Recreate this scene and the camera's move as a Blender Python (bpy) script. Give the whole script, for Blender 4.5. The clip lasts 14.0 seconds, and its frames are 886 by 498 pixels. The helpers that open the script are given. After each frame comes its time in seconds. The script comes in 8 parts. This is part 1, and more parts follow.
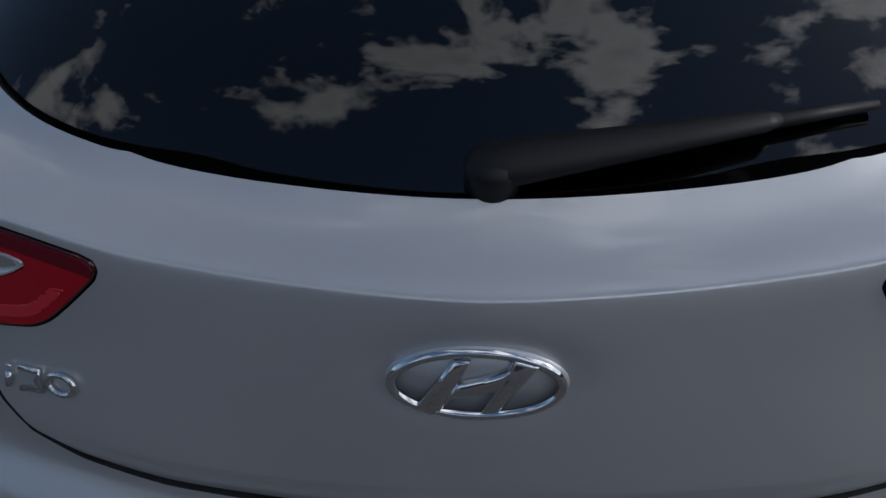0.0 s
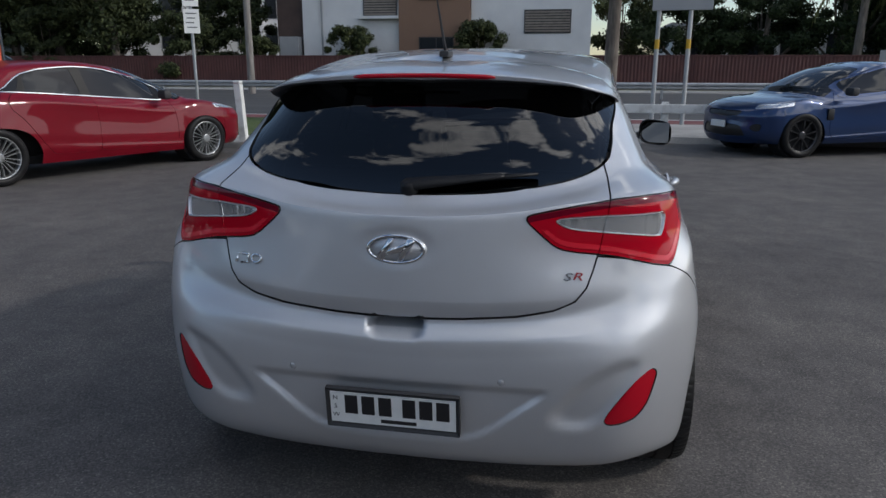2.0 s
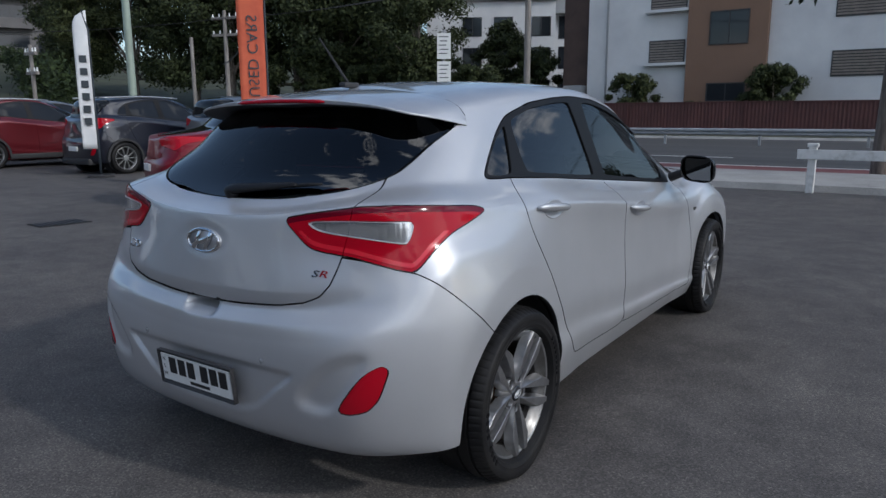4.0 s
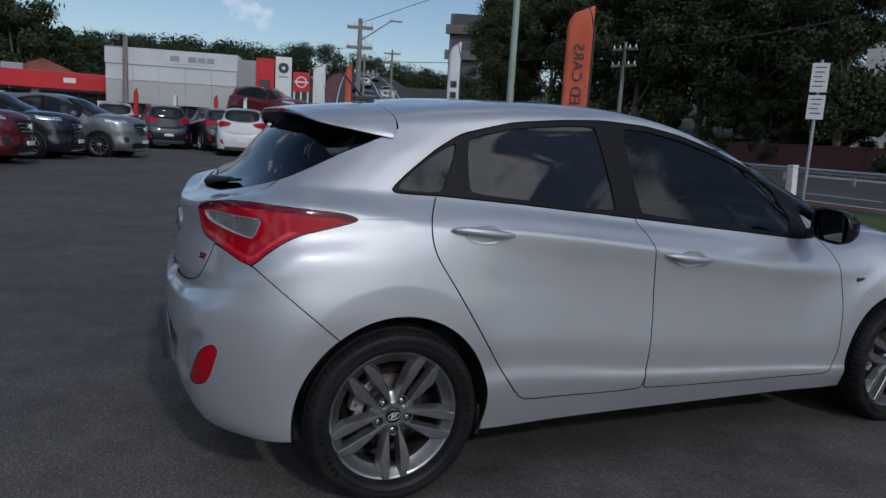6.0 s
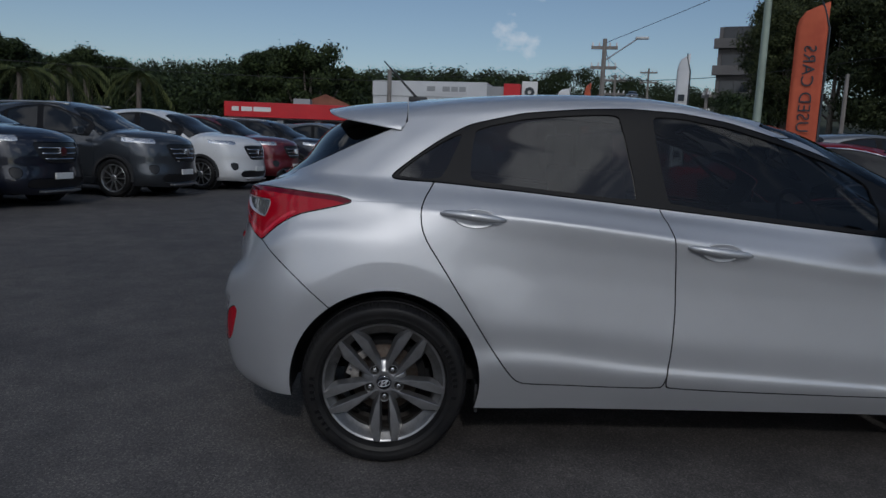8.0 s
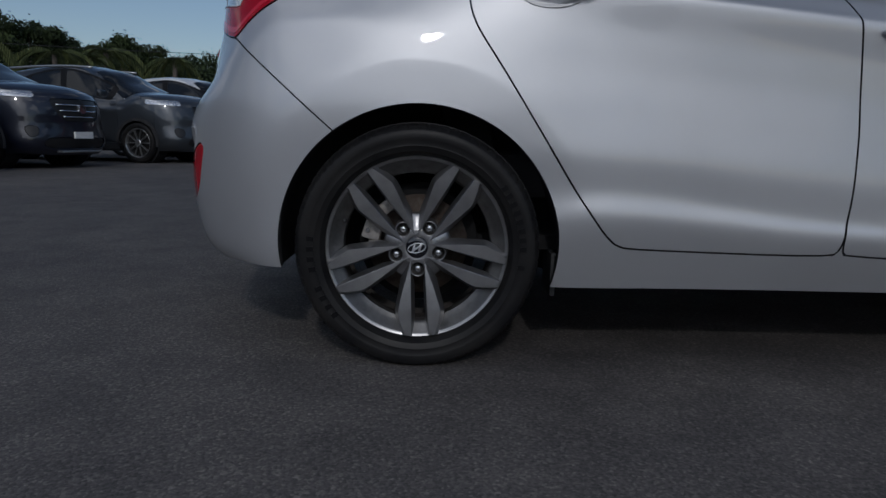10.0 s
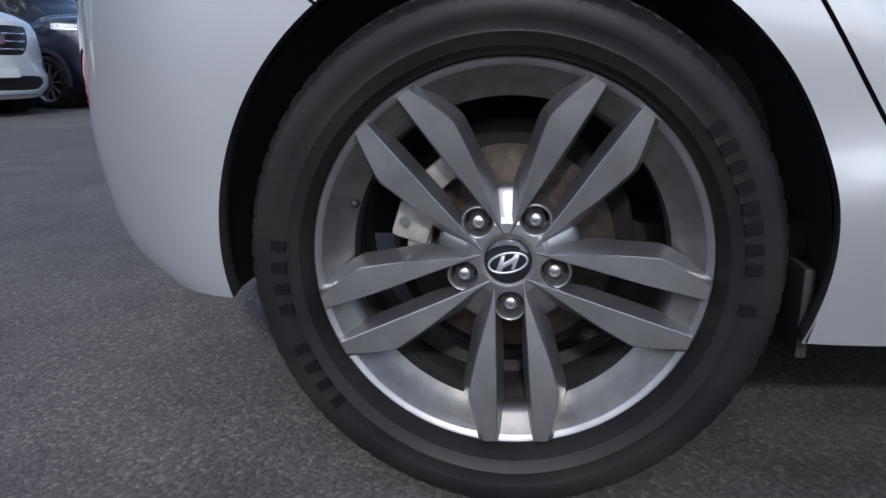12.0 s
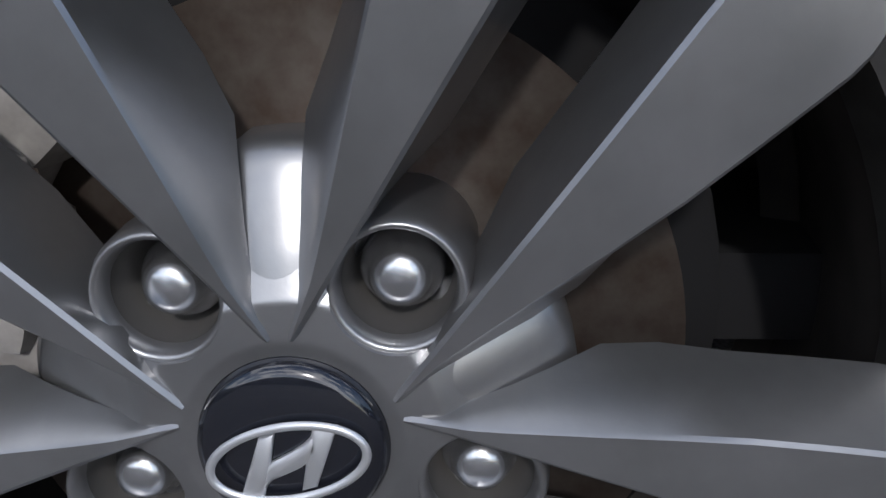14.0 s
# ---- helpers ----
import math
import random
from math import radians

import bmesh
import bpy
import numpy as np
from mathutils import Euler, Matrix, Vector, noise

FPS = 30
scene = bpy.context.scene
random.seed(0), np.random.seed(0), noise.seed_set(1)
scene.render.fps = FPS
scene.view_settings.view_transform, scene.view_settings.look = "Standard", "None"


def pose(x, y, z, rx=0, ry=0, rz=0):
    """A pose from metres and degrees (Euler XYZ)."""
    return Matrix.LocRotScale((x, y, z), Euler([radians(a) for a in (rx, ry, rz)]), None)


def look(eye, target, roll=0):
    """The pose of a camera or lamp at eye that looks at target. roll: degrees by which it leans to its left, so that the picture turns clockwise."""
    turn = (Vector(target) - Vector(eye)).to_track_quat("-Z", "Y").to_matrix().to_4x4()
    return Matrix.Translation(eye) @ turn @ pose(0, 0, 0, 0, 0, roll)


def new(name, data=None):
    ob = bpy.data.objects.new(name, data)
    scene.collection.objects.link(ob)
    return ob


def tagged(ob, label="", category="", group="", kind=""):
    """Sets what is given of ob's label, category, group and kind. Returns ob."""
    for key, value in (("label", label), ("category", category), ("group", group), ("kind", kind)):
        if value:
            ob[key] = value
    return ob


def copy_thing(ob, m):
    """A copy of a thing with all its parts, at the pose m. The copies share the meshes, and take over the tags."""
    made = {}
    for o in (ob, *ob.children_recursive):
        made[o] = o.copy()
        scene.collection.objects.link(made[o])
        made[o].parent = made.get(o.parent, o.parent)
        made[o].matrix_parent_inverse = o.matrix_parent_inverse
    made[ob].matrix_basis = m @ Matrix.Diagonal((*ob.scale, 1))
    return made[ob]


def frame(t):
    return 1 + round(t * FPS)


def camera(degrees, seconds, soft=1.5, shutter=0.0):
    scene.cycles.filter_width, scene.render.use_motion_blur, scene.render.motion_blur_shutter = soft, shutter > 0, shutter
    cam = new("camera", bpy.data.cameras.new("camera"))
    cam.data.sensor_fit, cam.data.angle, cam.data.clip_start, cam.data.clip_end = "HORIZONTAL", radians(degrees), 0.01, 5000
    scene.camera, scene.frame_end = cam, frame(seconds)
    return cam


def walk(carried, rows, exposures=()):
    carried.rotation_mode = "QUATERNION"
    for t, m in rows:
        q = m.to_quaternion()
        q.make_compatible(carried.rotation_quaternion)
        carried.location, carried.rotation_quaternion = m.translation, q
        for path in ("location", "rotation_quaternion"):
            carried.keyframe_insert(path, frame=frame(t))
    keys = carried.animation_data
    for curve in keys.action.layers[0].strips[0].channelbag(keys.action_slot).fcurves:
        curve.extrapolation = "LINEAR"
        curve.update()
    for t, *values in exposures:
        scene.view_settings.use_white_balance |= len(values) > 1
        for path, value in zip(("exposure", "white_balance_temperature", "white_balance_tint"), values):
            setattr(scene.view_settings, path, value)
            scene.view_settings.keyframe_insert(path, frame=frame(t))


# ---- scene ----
cam = camera(64.0, 14.0)
PATH = [
    (0, (0.004, -1.106, 1.375), (-0.108, 0.494, 0.181), -1.4),
    (0.5, (0.023, -1.313, 1.303), (-0.046, 0.408, 0.285), 0.6),
    (1, (0.066, -1.737, 1.338), (-0.004, 0.123, 0.605), -0.4),
    (1.5, (0.202, -2.177, 1.362), (0.1, -0.255, 0.818), -0.9),
    (2, (0.482, -2.504, 1.375), (0.123, -0.6, 0.875), 0.1),
    (2.2, (0.636, -2.583, 1.36), (0.148, -0.71, 0.855), 0.7),
    (4.3, (2.211, -2.004, 1.283), (1.003, -0.446, 0.947), -0.1),
    (4.5, (2.347, -1.896, 1.274), (1.063, -0.396, 0.955), 0.2),
    (5, (2.626, -1.583, 1.271), (1.167, -0.253, 0.948), 1.7),
    (5.5, (2.848, -1.198, 1.269), (1.176, -0.148, 0.947), 2.3),
    (6, (3.057, -0.834, 1.287), (1.255, -0.029, 0.966), 3.5),
    (6.5, (3.193, -0.43, 1.292), (1.309, 0.157, 0.969), 3.6),
    (7, (3.353, -0.169, 1.293), (1.422, 0.235, 0.965), 3.0),
    (7.5, (3.444, 0.0, 1.304), (1.486, 0.24, 0.974), 2.7),
    (8, (3.454, 0.063, 1.21), (1.479, 0.171, 0.918), 2.2),
    (8.5, (3.355, 0.105, 0.824), (1.376, 0.139, 0.533), 2.2),
    (8.7, (3.314, 0.091, 0.719), (1.339, 0.123, 0.409), 2.2),
    (10.8, (2.024, 0.043, 0.566), (0.048, 0.04, 0.257), 0.7),
    (11, (1.873, -0.005, 0.554), (-0.101, 0.021, 0.232), 0.6),
    (11.5, (1.704, 0.022, 0.524), (-0.258, -0.069, 0.149), -0.2),
    (12, (1.665, 0.026, 0.532), (-0.255, -0.219, 0.025), -0.8),
    (12.5, (1.591, 0.017, 0.522), (-0.311, -0.243, -0.038), -1.2),
    (13, (1.329, 0.028, 0.467), (-0.545, -0.304, -0.145), -2.2),
    (13.5, (1.092, 0.021, 0.449), (-0.768, -0.265, -0.228), -1.5),
    (14, (1.031, 0.05, 0.424), (-0.869, -0.014, -0.196), -0.2),
]
EXPOSURES = [(0, -1.0, 6200, 9), (0.5, -0.84, 6410, 9), (1.0, -0.64, 6510, 10), (2.2, -0.40, 6360, 10), (4.5, -0.52, 6050, 10), (5.0, -0.7, 6000, 10), (5.5, -0.91, 5950, 10), (6.5, -1.33, 6000, 10), (7, -1.51, 6050, 10), (8.0, -1.52, 6050, 10), (8.7, -1.65, 5950, 11), (10.8, -1.47, 6000, 11), (11.5, -0.88, 5880, 11), (12.0, -0.06, 6000, 13), (12.5, 0.18, 5990, 13), (13.5, 0.12, 6200, 14), (14, -0.2, 6120, 12)]
walk(cam, [(t, look(e, g, r)) for t, e, g, r in PATH], EXPOSURES)


# ---- world and light ----
SUN_TO = Vector((0.84, 0.04, 0.54)).normalized()
world = bpy.data.worlds.new("sky")
scene.world = world
world.use_nodes = True
wn, wl = world.node_tree.nodes, world.node_tree.links
wn.clear()


def wnode(kind, **inputs):
    n = wn.new(kind)
    for key, value in inputs.items():
        n.inputs[key.replace("_", " ")].default_value = value
    return n


sky = wn.new("ShaderNodeTexSky")
sky.sky_type, sky.sun_disc = "NISHITA", False
sky.sun_elevation = math.asin(SUN_TO.z)
sky.sun_rotation = math.atan2(SUN_TO.x, SUN_TO.y)
sky.altitude, sky.air_density, sky.dust_density, sky.ozone_density = 50, 1.0, 0.65, 1.0
coord = wn.new("ShaderNodeTexCoord")
split = wn.new("ShaderNodeSeparateXYZ")
wl.new(coord.outputs["Generated"], split.inputs[0])
# cumulus banks: noise over the view's direction, lower than wide
flat = wn.new("ShaderNodeVectorMath")
flat.operation, flat.inputs[1].default_value = "MULTIPLY", (1.0, 0.62, 1.0)
wl.new(coord.outputs["Generated"], flat.inputs[0])
puff = wnode("ShaderNodeTexNoise", Scale=4.4, Detail=12.0, Roughness=0.58, Distortion=0.1)
shift = wn.new("ShaderNodeVectorMath")
shift.operation, shift.inputs[1].default_value = "ADD", (5.3, 0.4, 2.2)
wl.new(flat.outputs[0], shift.inputs[0])
wl.new(shift.outputs[0], puff.inputs["Vector"])
cover = wn.new("ShaderNodeValToRGB")
cover.color_ramp.elements[0].position, cover.color_ramp.elements[1].position = 0.545, 0.615
side = wn.new("ShaderNodeVectorMath")
side.operation, side.inputs[1].default_value = "DOT_PRODUCT", (0.065, -0.045, 0.02)
wl.new(coord.outputs["Generated"], side.inputs[0])
bank = wn.new("ShaderNodeMath")
wl.new(puff.outputs["Fac"], bank.inputs[0])
wl.new(side.outputs["Value"], bank.inputs[1])
wl.new(bank.outputs[0], cover.inputs[0])
tone = wn.new("ShaderNodeValToRGB")
tone.color_ramp.elements[0].position, tone.color_ramp.elements[1].position = 0.5, 0.85
tone.color_ramp.elements[0].color, tone.color_ramp.elements[1].color = (24, 24, 24, 1), (8.0, 8.2, 8.8, 1)
wl.new(bank.outputs[0], tone.inputs[0])
blend = wn.new("ShaderNodeMix")
blend.data_type = "RGBA"
wl.new(cover.outputs["Color"], blend.inputs["Factor"])
haze = wn.new("ShaderNodeVectorMath")
haze.operation, haze.inputs["Scale"].default_value = "SCALE", 2.0
wl.new(sky.outputs[0], haze.inputs[0])
wl.new(haze.outputs[0], blend.inputs["A"])
# cloud edges glow towards the sun
toward = wn.new("ShaderNodeVectorMath")
toward.operation, toward.inputs[1].default_value = "DOT_PRODUCT", SUN_TO.normalized()
wl.new(coord.outputs["Generated"], toward.inputs[0])
glow = wn.new("ShaderNodeMapRange")
glow.interpolation_type = "SMOOTHSTEP"
for key, value in (("From Min", 0.2), ("From Max", 1.0), ("To Min", 1.0), ("To Max", 1.8)):
    glow.inputs[key].default_value = value
wl.new(toward.outputs["Value"], glow.inputs["Value"])
lit = wn.new("ShaderNodeVectorMath")
lit.operation = "SCALE"
wl.new(tone.outputs[0], lit.inputs[0])
wl.new(glow.outputs[0], lit.inputs["Scale"])
wl.new(lit.outputs[0], blend.inputs["B"])
back = wn.new("ShaderNodeBackground")
back.inputs["Strength"].default_value = 0.085
wl.new(blend.outputs["Result"], back.inputs[0])
wl.new(back.outputs[0], wn.new("ShaderNodeOutputWorld").inputs[0])

sun_data = bpy.data.lights.new("sun", "SUN")
sun_data.energy, sun_data.angle, sun_data.color = 1.8, radians(3), (1.0, 0.95, 0.88)
sun = new("sun", sun_data)
sun.matrix_world = look(SUN_TO * 60, (0, 0, 0))


# ---- materials ----
class Mat:
    """Builds a node material round one Principled shader."""

    def __init__(self, name, color=(0.5, 0.5, 0.5), rough=0.5, metal=0.0, **more):
        self.m = bpy.data.materials.new(name)
        self.m.use_nodes = True
        self.n, self.l = self.m.node_tree.nodes, self.m.node_tree.links
        self.b = self.n["Principled BSDF"]
        self.set("Base Color", (*color, 1))
        self.set("Roughness", rough)
        self.set("Metallic", metal)
        for key, value in more.items():
            self.set(key.replace("_", " "), value)
        self.where = None

    def set(self, key, value):
        self.b.inputs[key].default_value = value

    def place(self):
        if self.where is None:
            self.where = self.n.new("ShaderNodeTexCoord").outputs["Object"]
        return self.where

    def noise(self, scale, detail=4.0, rough=0.55, stretch=None):
        t = self.n.new("ShaderNodeTexNoise")
        t.inputs["Scale"].default_value, t.inputs["Detail"].default_value, t.inputs["Roughness"].default_value = scale, detail, rough
        if stretch:
            mp = self.n.new("ShaderNodeMapping")
            mp.inputs["Scale"].default_value = stretch
            self.l.new(self.place(), mp.inputs[0])
            self.l.new(mp.outputs[0], t.inputs["Vector"])
        else:
            self.l.new(self.place(), t.inputs["Vector"])
        return t.outputs["Fac"]

    def ramp(self, fac, stops):
        r = self.n.new("ShaderNodeValToRGB")
        e = r.color_ramp.elements
        while len(e) < len(stops):
            e.new(0.5)
        for el, (pos, col) in zip(e, stops):
            el.position, el.color = pos, (*col, 1) if len(col) == 3 else col
        self.l.new(fac, r.inputs[0])
        return r.outputs["Color"]

    def mix(self, fac, a, b, mode="MIX"):
        m = self.n.new("ShaderNodeMix")
        m.data_type, m.blend_type = "RGBA", mode
        for key, value in (("Factor", fac), ("A", a), ("B", b)):
            if isinstance(value, (int, float, tuple)):
                m.inputs[key].default_value = (*value, 1) if isinstance(value, tuple) else value
            else:
                self.l.new(value, m.inputs[key])
        return m.outputs["Result"]

    def color(self, out):
        self.l.new(out, self.b.inputs["Base Color"])
        return self

    def rough(self, fac, low, high):
        r = self.n.new("ShaderNodeMapRange")
        r.inputs["To Min"].default_value, r.inputs["To Max"].default_value = low, high
        self.l.new(fac, r.inputs["Value"])
        self.l.new(r.outputs[0], self.b.inputs["Roughness"])
        return self

    def bump(self, fac, strength=0.3, distance=0.01):
        b = self.n.new("ShaderNodeBump")
        b.inputs["Strength"].default_value, b.inputs["Distance"].default_value = strength, distance
        self.l.new(fac, b.inputs["Height"])
        self.l.new(b.outputs[0], self.b.inputs["Normal"])
        return self

    def vary(self, base, spread=0.15, scale=3.0):
        """Base colour with slow unevenness."""
        low = tuple(c * (1 - spread) for c in base)
        high = tuple(min(1, c * (1 + spread)) for c in base)
        return self.color(self.ramp(self.noise(scale, 5), [(0.3, low), (0.7, high)]))


def paint(name, base, metal=0.0, rough=0.35, flake=0.0):
    p = Mat(name, base, rough, metal, Coat_Weight=1.0, Coat_Roughness=0.03)
    p.vary(base, 0.05, 2.0)
    if flake:
        p.rough(p.noise(900, 2), rough - flake, rough + flake)
    return p.m


SILVER = paint("silver_metallic_paint", (0.53, 0.54, 0.56), 0.60, 0.45, 0.06)
BLACK_TRIM = Mat("black_window_trim", (0.006, 0.006, 0.007), 0.45, 0.0, Specular_IOR_Level=0.2).m
RUBBER = Mat("black_plastic", (0.026, 0.026, 0.028), 0.6)
RUBBER.bump(RUBBER.noise(500, 3), 0.15, 0.001)
PLASTIC = RUBBER.m
CHROME = Mat("chrome", (0.75, 0.76, 0.78), 0.08, 1.0).m
RED_LENS = Mat("red_lamp_lens", (0.40, 0.003, 0.014), 0.12, 0.0, Specular_IOR_Level=0.15, Coat_Weight=0.32, Coat_Roughness=0.02).m
CLEAR_LENS = Mat("clear_ribbed_lamp_lens", (0.72, 0.73, 0.74), 0.16, 0.85, Coat_Weight=1.0, Coat_Roughness=0.02)
CLEAR_LENS.bump(CLEAR_LENS.noise(4, 0, 0.3, (16, 16, 1.0)), 0.25, 0.012)
CLEAR_LENS = CLEAR_LENS.m
LIGHT_BAR = Mat("bright_red_light_bar", (0.62, 0.012, 0.030), 0.2, 0.0, Coat_Weight=0.5, Coat_Roughness=0.02).m
RED_BROW = Mat("deep_red_lamp_band", (0.13, 0.002, 0.012), 0.12, 0.0, Specular_IOR_Level=0.15, Coat_Weight=0.32, Coat_Roughness=0.02).m
RED_EDGE = Mat("dark_red_lamp_edge", (0.035, 0.001, 0.002), 0.2, Coat_Weight=0.6, Coat_Roughness=0.03).m
SATIN = Mat("satin_silver_emblem", (0.62, 0.63, 0.65), 0.38, 0.7).m
DARK_CHROME = Mat("dark_chrome", (0.13, 0.13, 0.14), 0.2, 1.0).m
BRIGHT = Mat("bright_trim", (0.72, 0.72, 0.74), 0.3, 0.6).m
WIPER_BLACK = Mat("matt_black_wiper", (0.006, 0.006, 0.007), 0.5, 0.0, Specular_IOR_Level=0.3).m
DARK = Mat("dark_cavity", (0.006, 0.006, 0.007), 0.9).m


def glass(name, tint, gloss=1.5):
    """Tinted glass: a clear tinted sheet under a Fresnel gloss."""
    m = bpy.data.materials.new(name)
    m.use_nodes = True
    n, l = m.node_tree.nodes, m.node_tree.links
    n.clear()
    clear, shine, fres, mix = n.new("ShaderNodeBsdfTransparent"), n.new("ShaderNodeBsdfGlossy"), n.new("ShaderNodeFresnel"), n.new("ShaderNodeMixShader")
    clear.inputs[0].default_value, shine.inputs["Roughness"].default_value, fres.inputs[0].default_value = (*tint, 1), 0.01, gloss
    l.new(fres.outputs[0], mix.inputs[0]), l.new(clear.outputs[0], mix.inputs[1]), l.new(shine.outputs[0], mix.inputs[2])
    l.new(mix.outputs[0], n.new("ShaderNodeOutputMaterial").inputs[0])
    return m


TINT = glass("tinted_window_glass", (0.10, 0.115, 0.13), 1.7)
PALE_GLASS = glass("car_window_glass", (0.25, 0.27, 0.28), 1.5)


# ---- mesh tools ----
def mesh_of(name, verts, faces, normals=None, smooth=True):
    me = bpy.data.meshes.new(name)
    me.from_pydata([tuple(v) for v in verts], [], [tuple(int(i) for i in f) for f in faces])
    if smooth:
        me.shade_smooth()
    if normals is not None:
        me.normals_split_custom_set_from_vertices([tuple(n) for n in normals])
    return me


def hang(name, me, material, parent=None, label="", pos=None):
    """One mesh object under a thing or a part."""
    ob = new(name, me)
    if material is not None and not me.materials:
        me.materials.append(material)
    ob.parent = parent
    if pos is not None:
        ob.matrix_basis = pos
    return tagged(ob, label)


def part(name, bm, material, parent, label="", smooth=False):
    me = bpy.data.meshes.new(name)
    bm.normal_update()
    bm.to_mesh(me)
    bm.free()
    if smooth:
        me.shade_smooth()
        me.set_sharp_from_angle(angle=radians(38))
    return hang(name, me, material, parent, label)


def empty(name, m, label="", category="", group="", kind=""):
    ob = new(name)
    ob.matrix_basis = m
    return tagged(ob, label, category, group, kind)


def box(bm, lo, hi, bevel=0.0, m=None):
    """Adds a box from corner lo to corner hi, its edges rounded."""
    lo, hi = Vector(lo), Vector(hi)
    made = bmesh.ops.create_cube(bm, size=1.0, matrix=Matrix.Translation((lo + hi) / 2) @ Matrix.Diagonal((*(hi - lo), 1)))["verts"]
    if bevel:
        edges = list({e for v in made for e in v.link_edges})
        made = bmesh.ops.bevel(bm, geom=edges, offset=bevel, segments=2, affect="EDGES", profile=0.6)["verts"]
    if m is not None:
        bmesh.ops.transform(bm, matrix=m, verts=list(made))
    return bm


def rod(bm, a, b, ra, rb=None, n=12, caps=True):
    """Adds a tapered rod from a to b."""
    a, b = Vector(a), Vector(b)
    turn = (b - a).to_track_quat("Z", "Y").to_matrix().to_4x4()
    bmesh.ops.create_cone(bm, cap_ends=caps, segments=n, radius1=ra, radius2=ra if rb is None else rb, depth=(b - a).length, matrix=Matrix.Translation((a + b) / 2) @ turn)
    return bm


def lathe(profile, n=64, axis="X"):
    """Verts and faces of a profile of (along, radius) turned round an axis."""
    verts, faces = [], []
    for k in range(n):
        c, s = math.cos(2 * math.pi * k / n), math.sin(2 * math.pi * k / n)
        verts += [(h, r * c, r * s) if axis == "X" else (r * c, r * s, h) for h, r in profile]
    p = len(profile)
    for k in range(n):
        q = (k + 1) % n
        faces += [(k * p + i, k * p + i + 1, q * p + i + 1, q * p + i) for i in range(p - 1)]
    return verts, faces


def akima(ts, values, at):
    """Smooth curve through values (rows) at ts that does not overshoot at creases."""
    ts, values = np.asarray(ts, float), np.asarray(values, float)
    m = np.diff(values, axis=0) / np.diff(ts)[:, None]
    m = np.vstack([3 * m[0] - 2 * m[1], 2 * m[0] - m[1], m, 2 * m[-1] - m[-2], 3 * m[-1] - 2 * m[-2]])
    w1, w2 = np.abs(m[3:] - m[2:-1]) + 1e-6, np.abs(m[1:-2] - m[:-3]) + 1e-6
    d = (w1 * m[1:-2] + w2 * m[2:-1]) / (w1 + w2)
    k = np.clip(np.searchsorted(ts, at, "right") - 1, 0, len(ts) - 2)
    h = (ts[k + 1] - ts[k])[:, None]
    s = ((at - ts[k])[:, None]) / h
    return (2 * s**3 - 3 * s**2 + 1) * values[k] + (s**3 - 2 * s**2 + s) * h * d[k] + (3 * s**2 - 2 * s**3) * values[k + 1] + (s**3 - s**2) * h * d[k + 1]


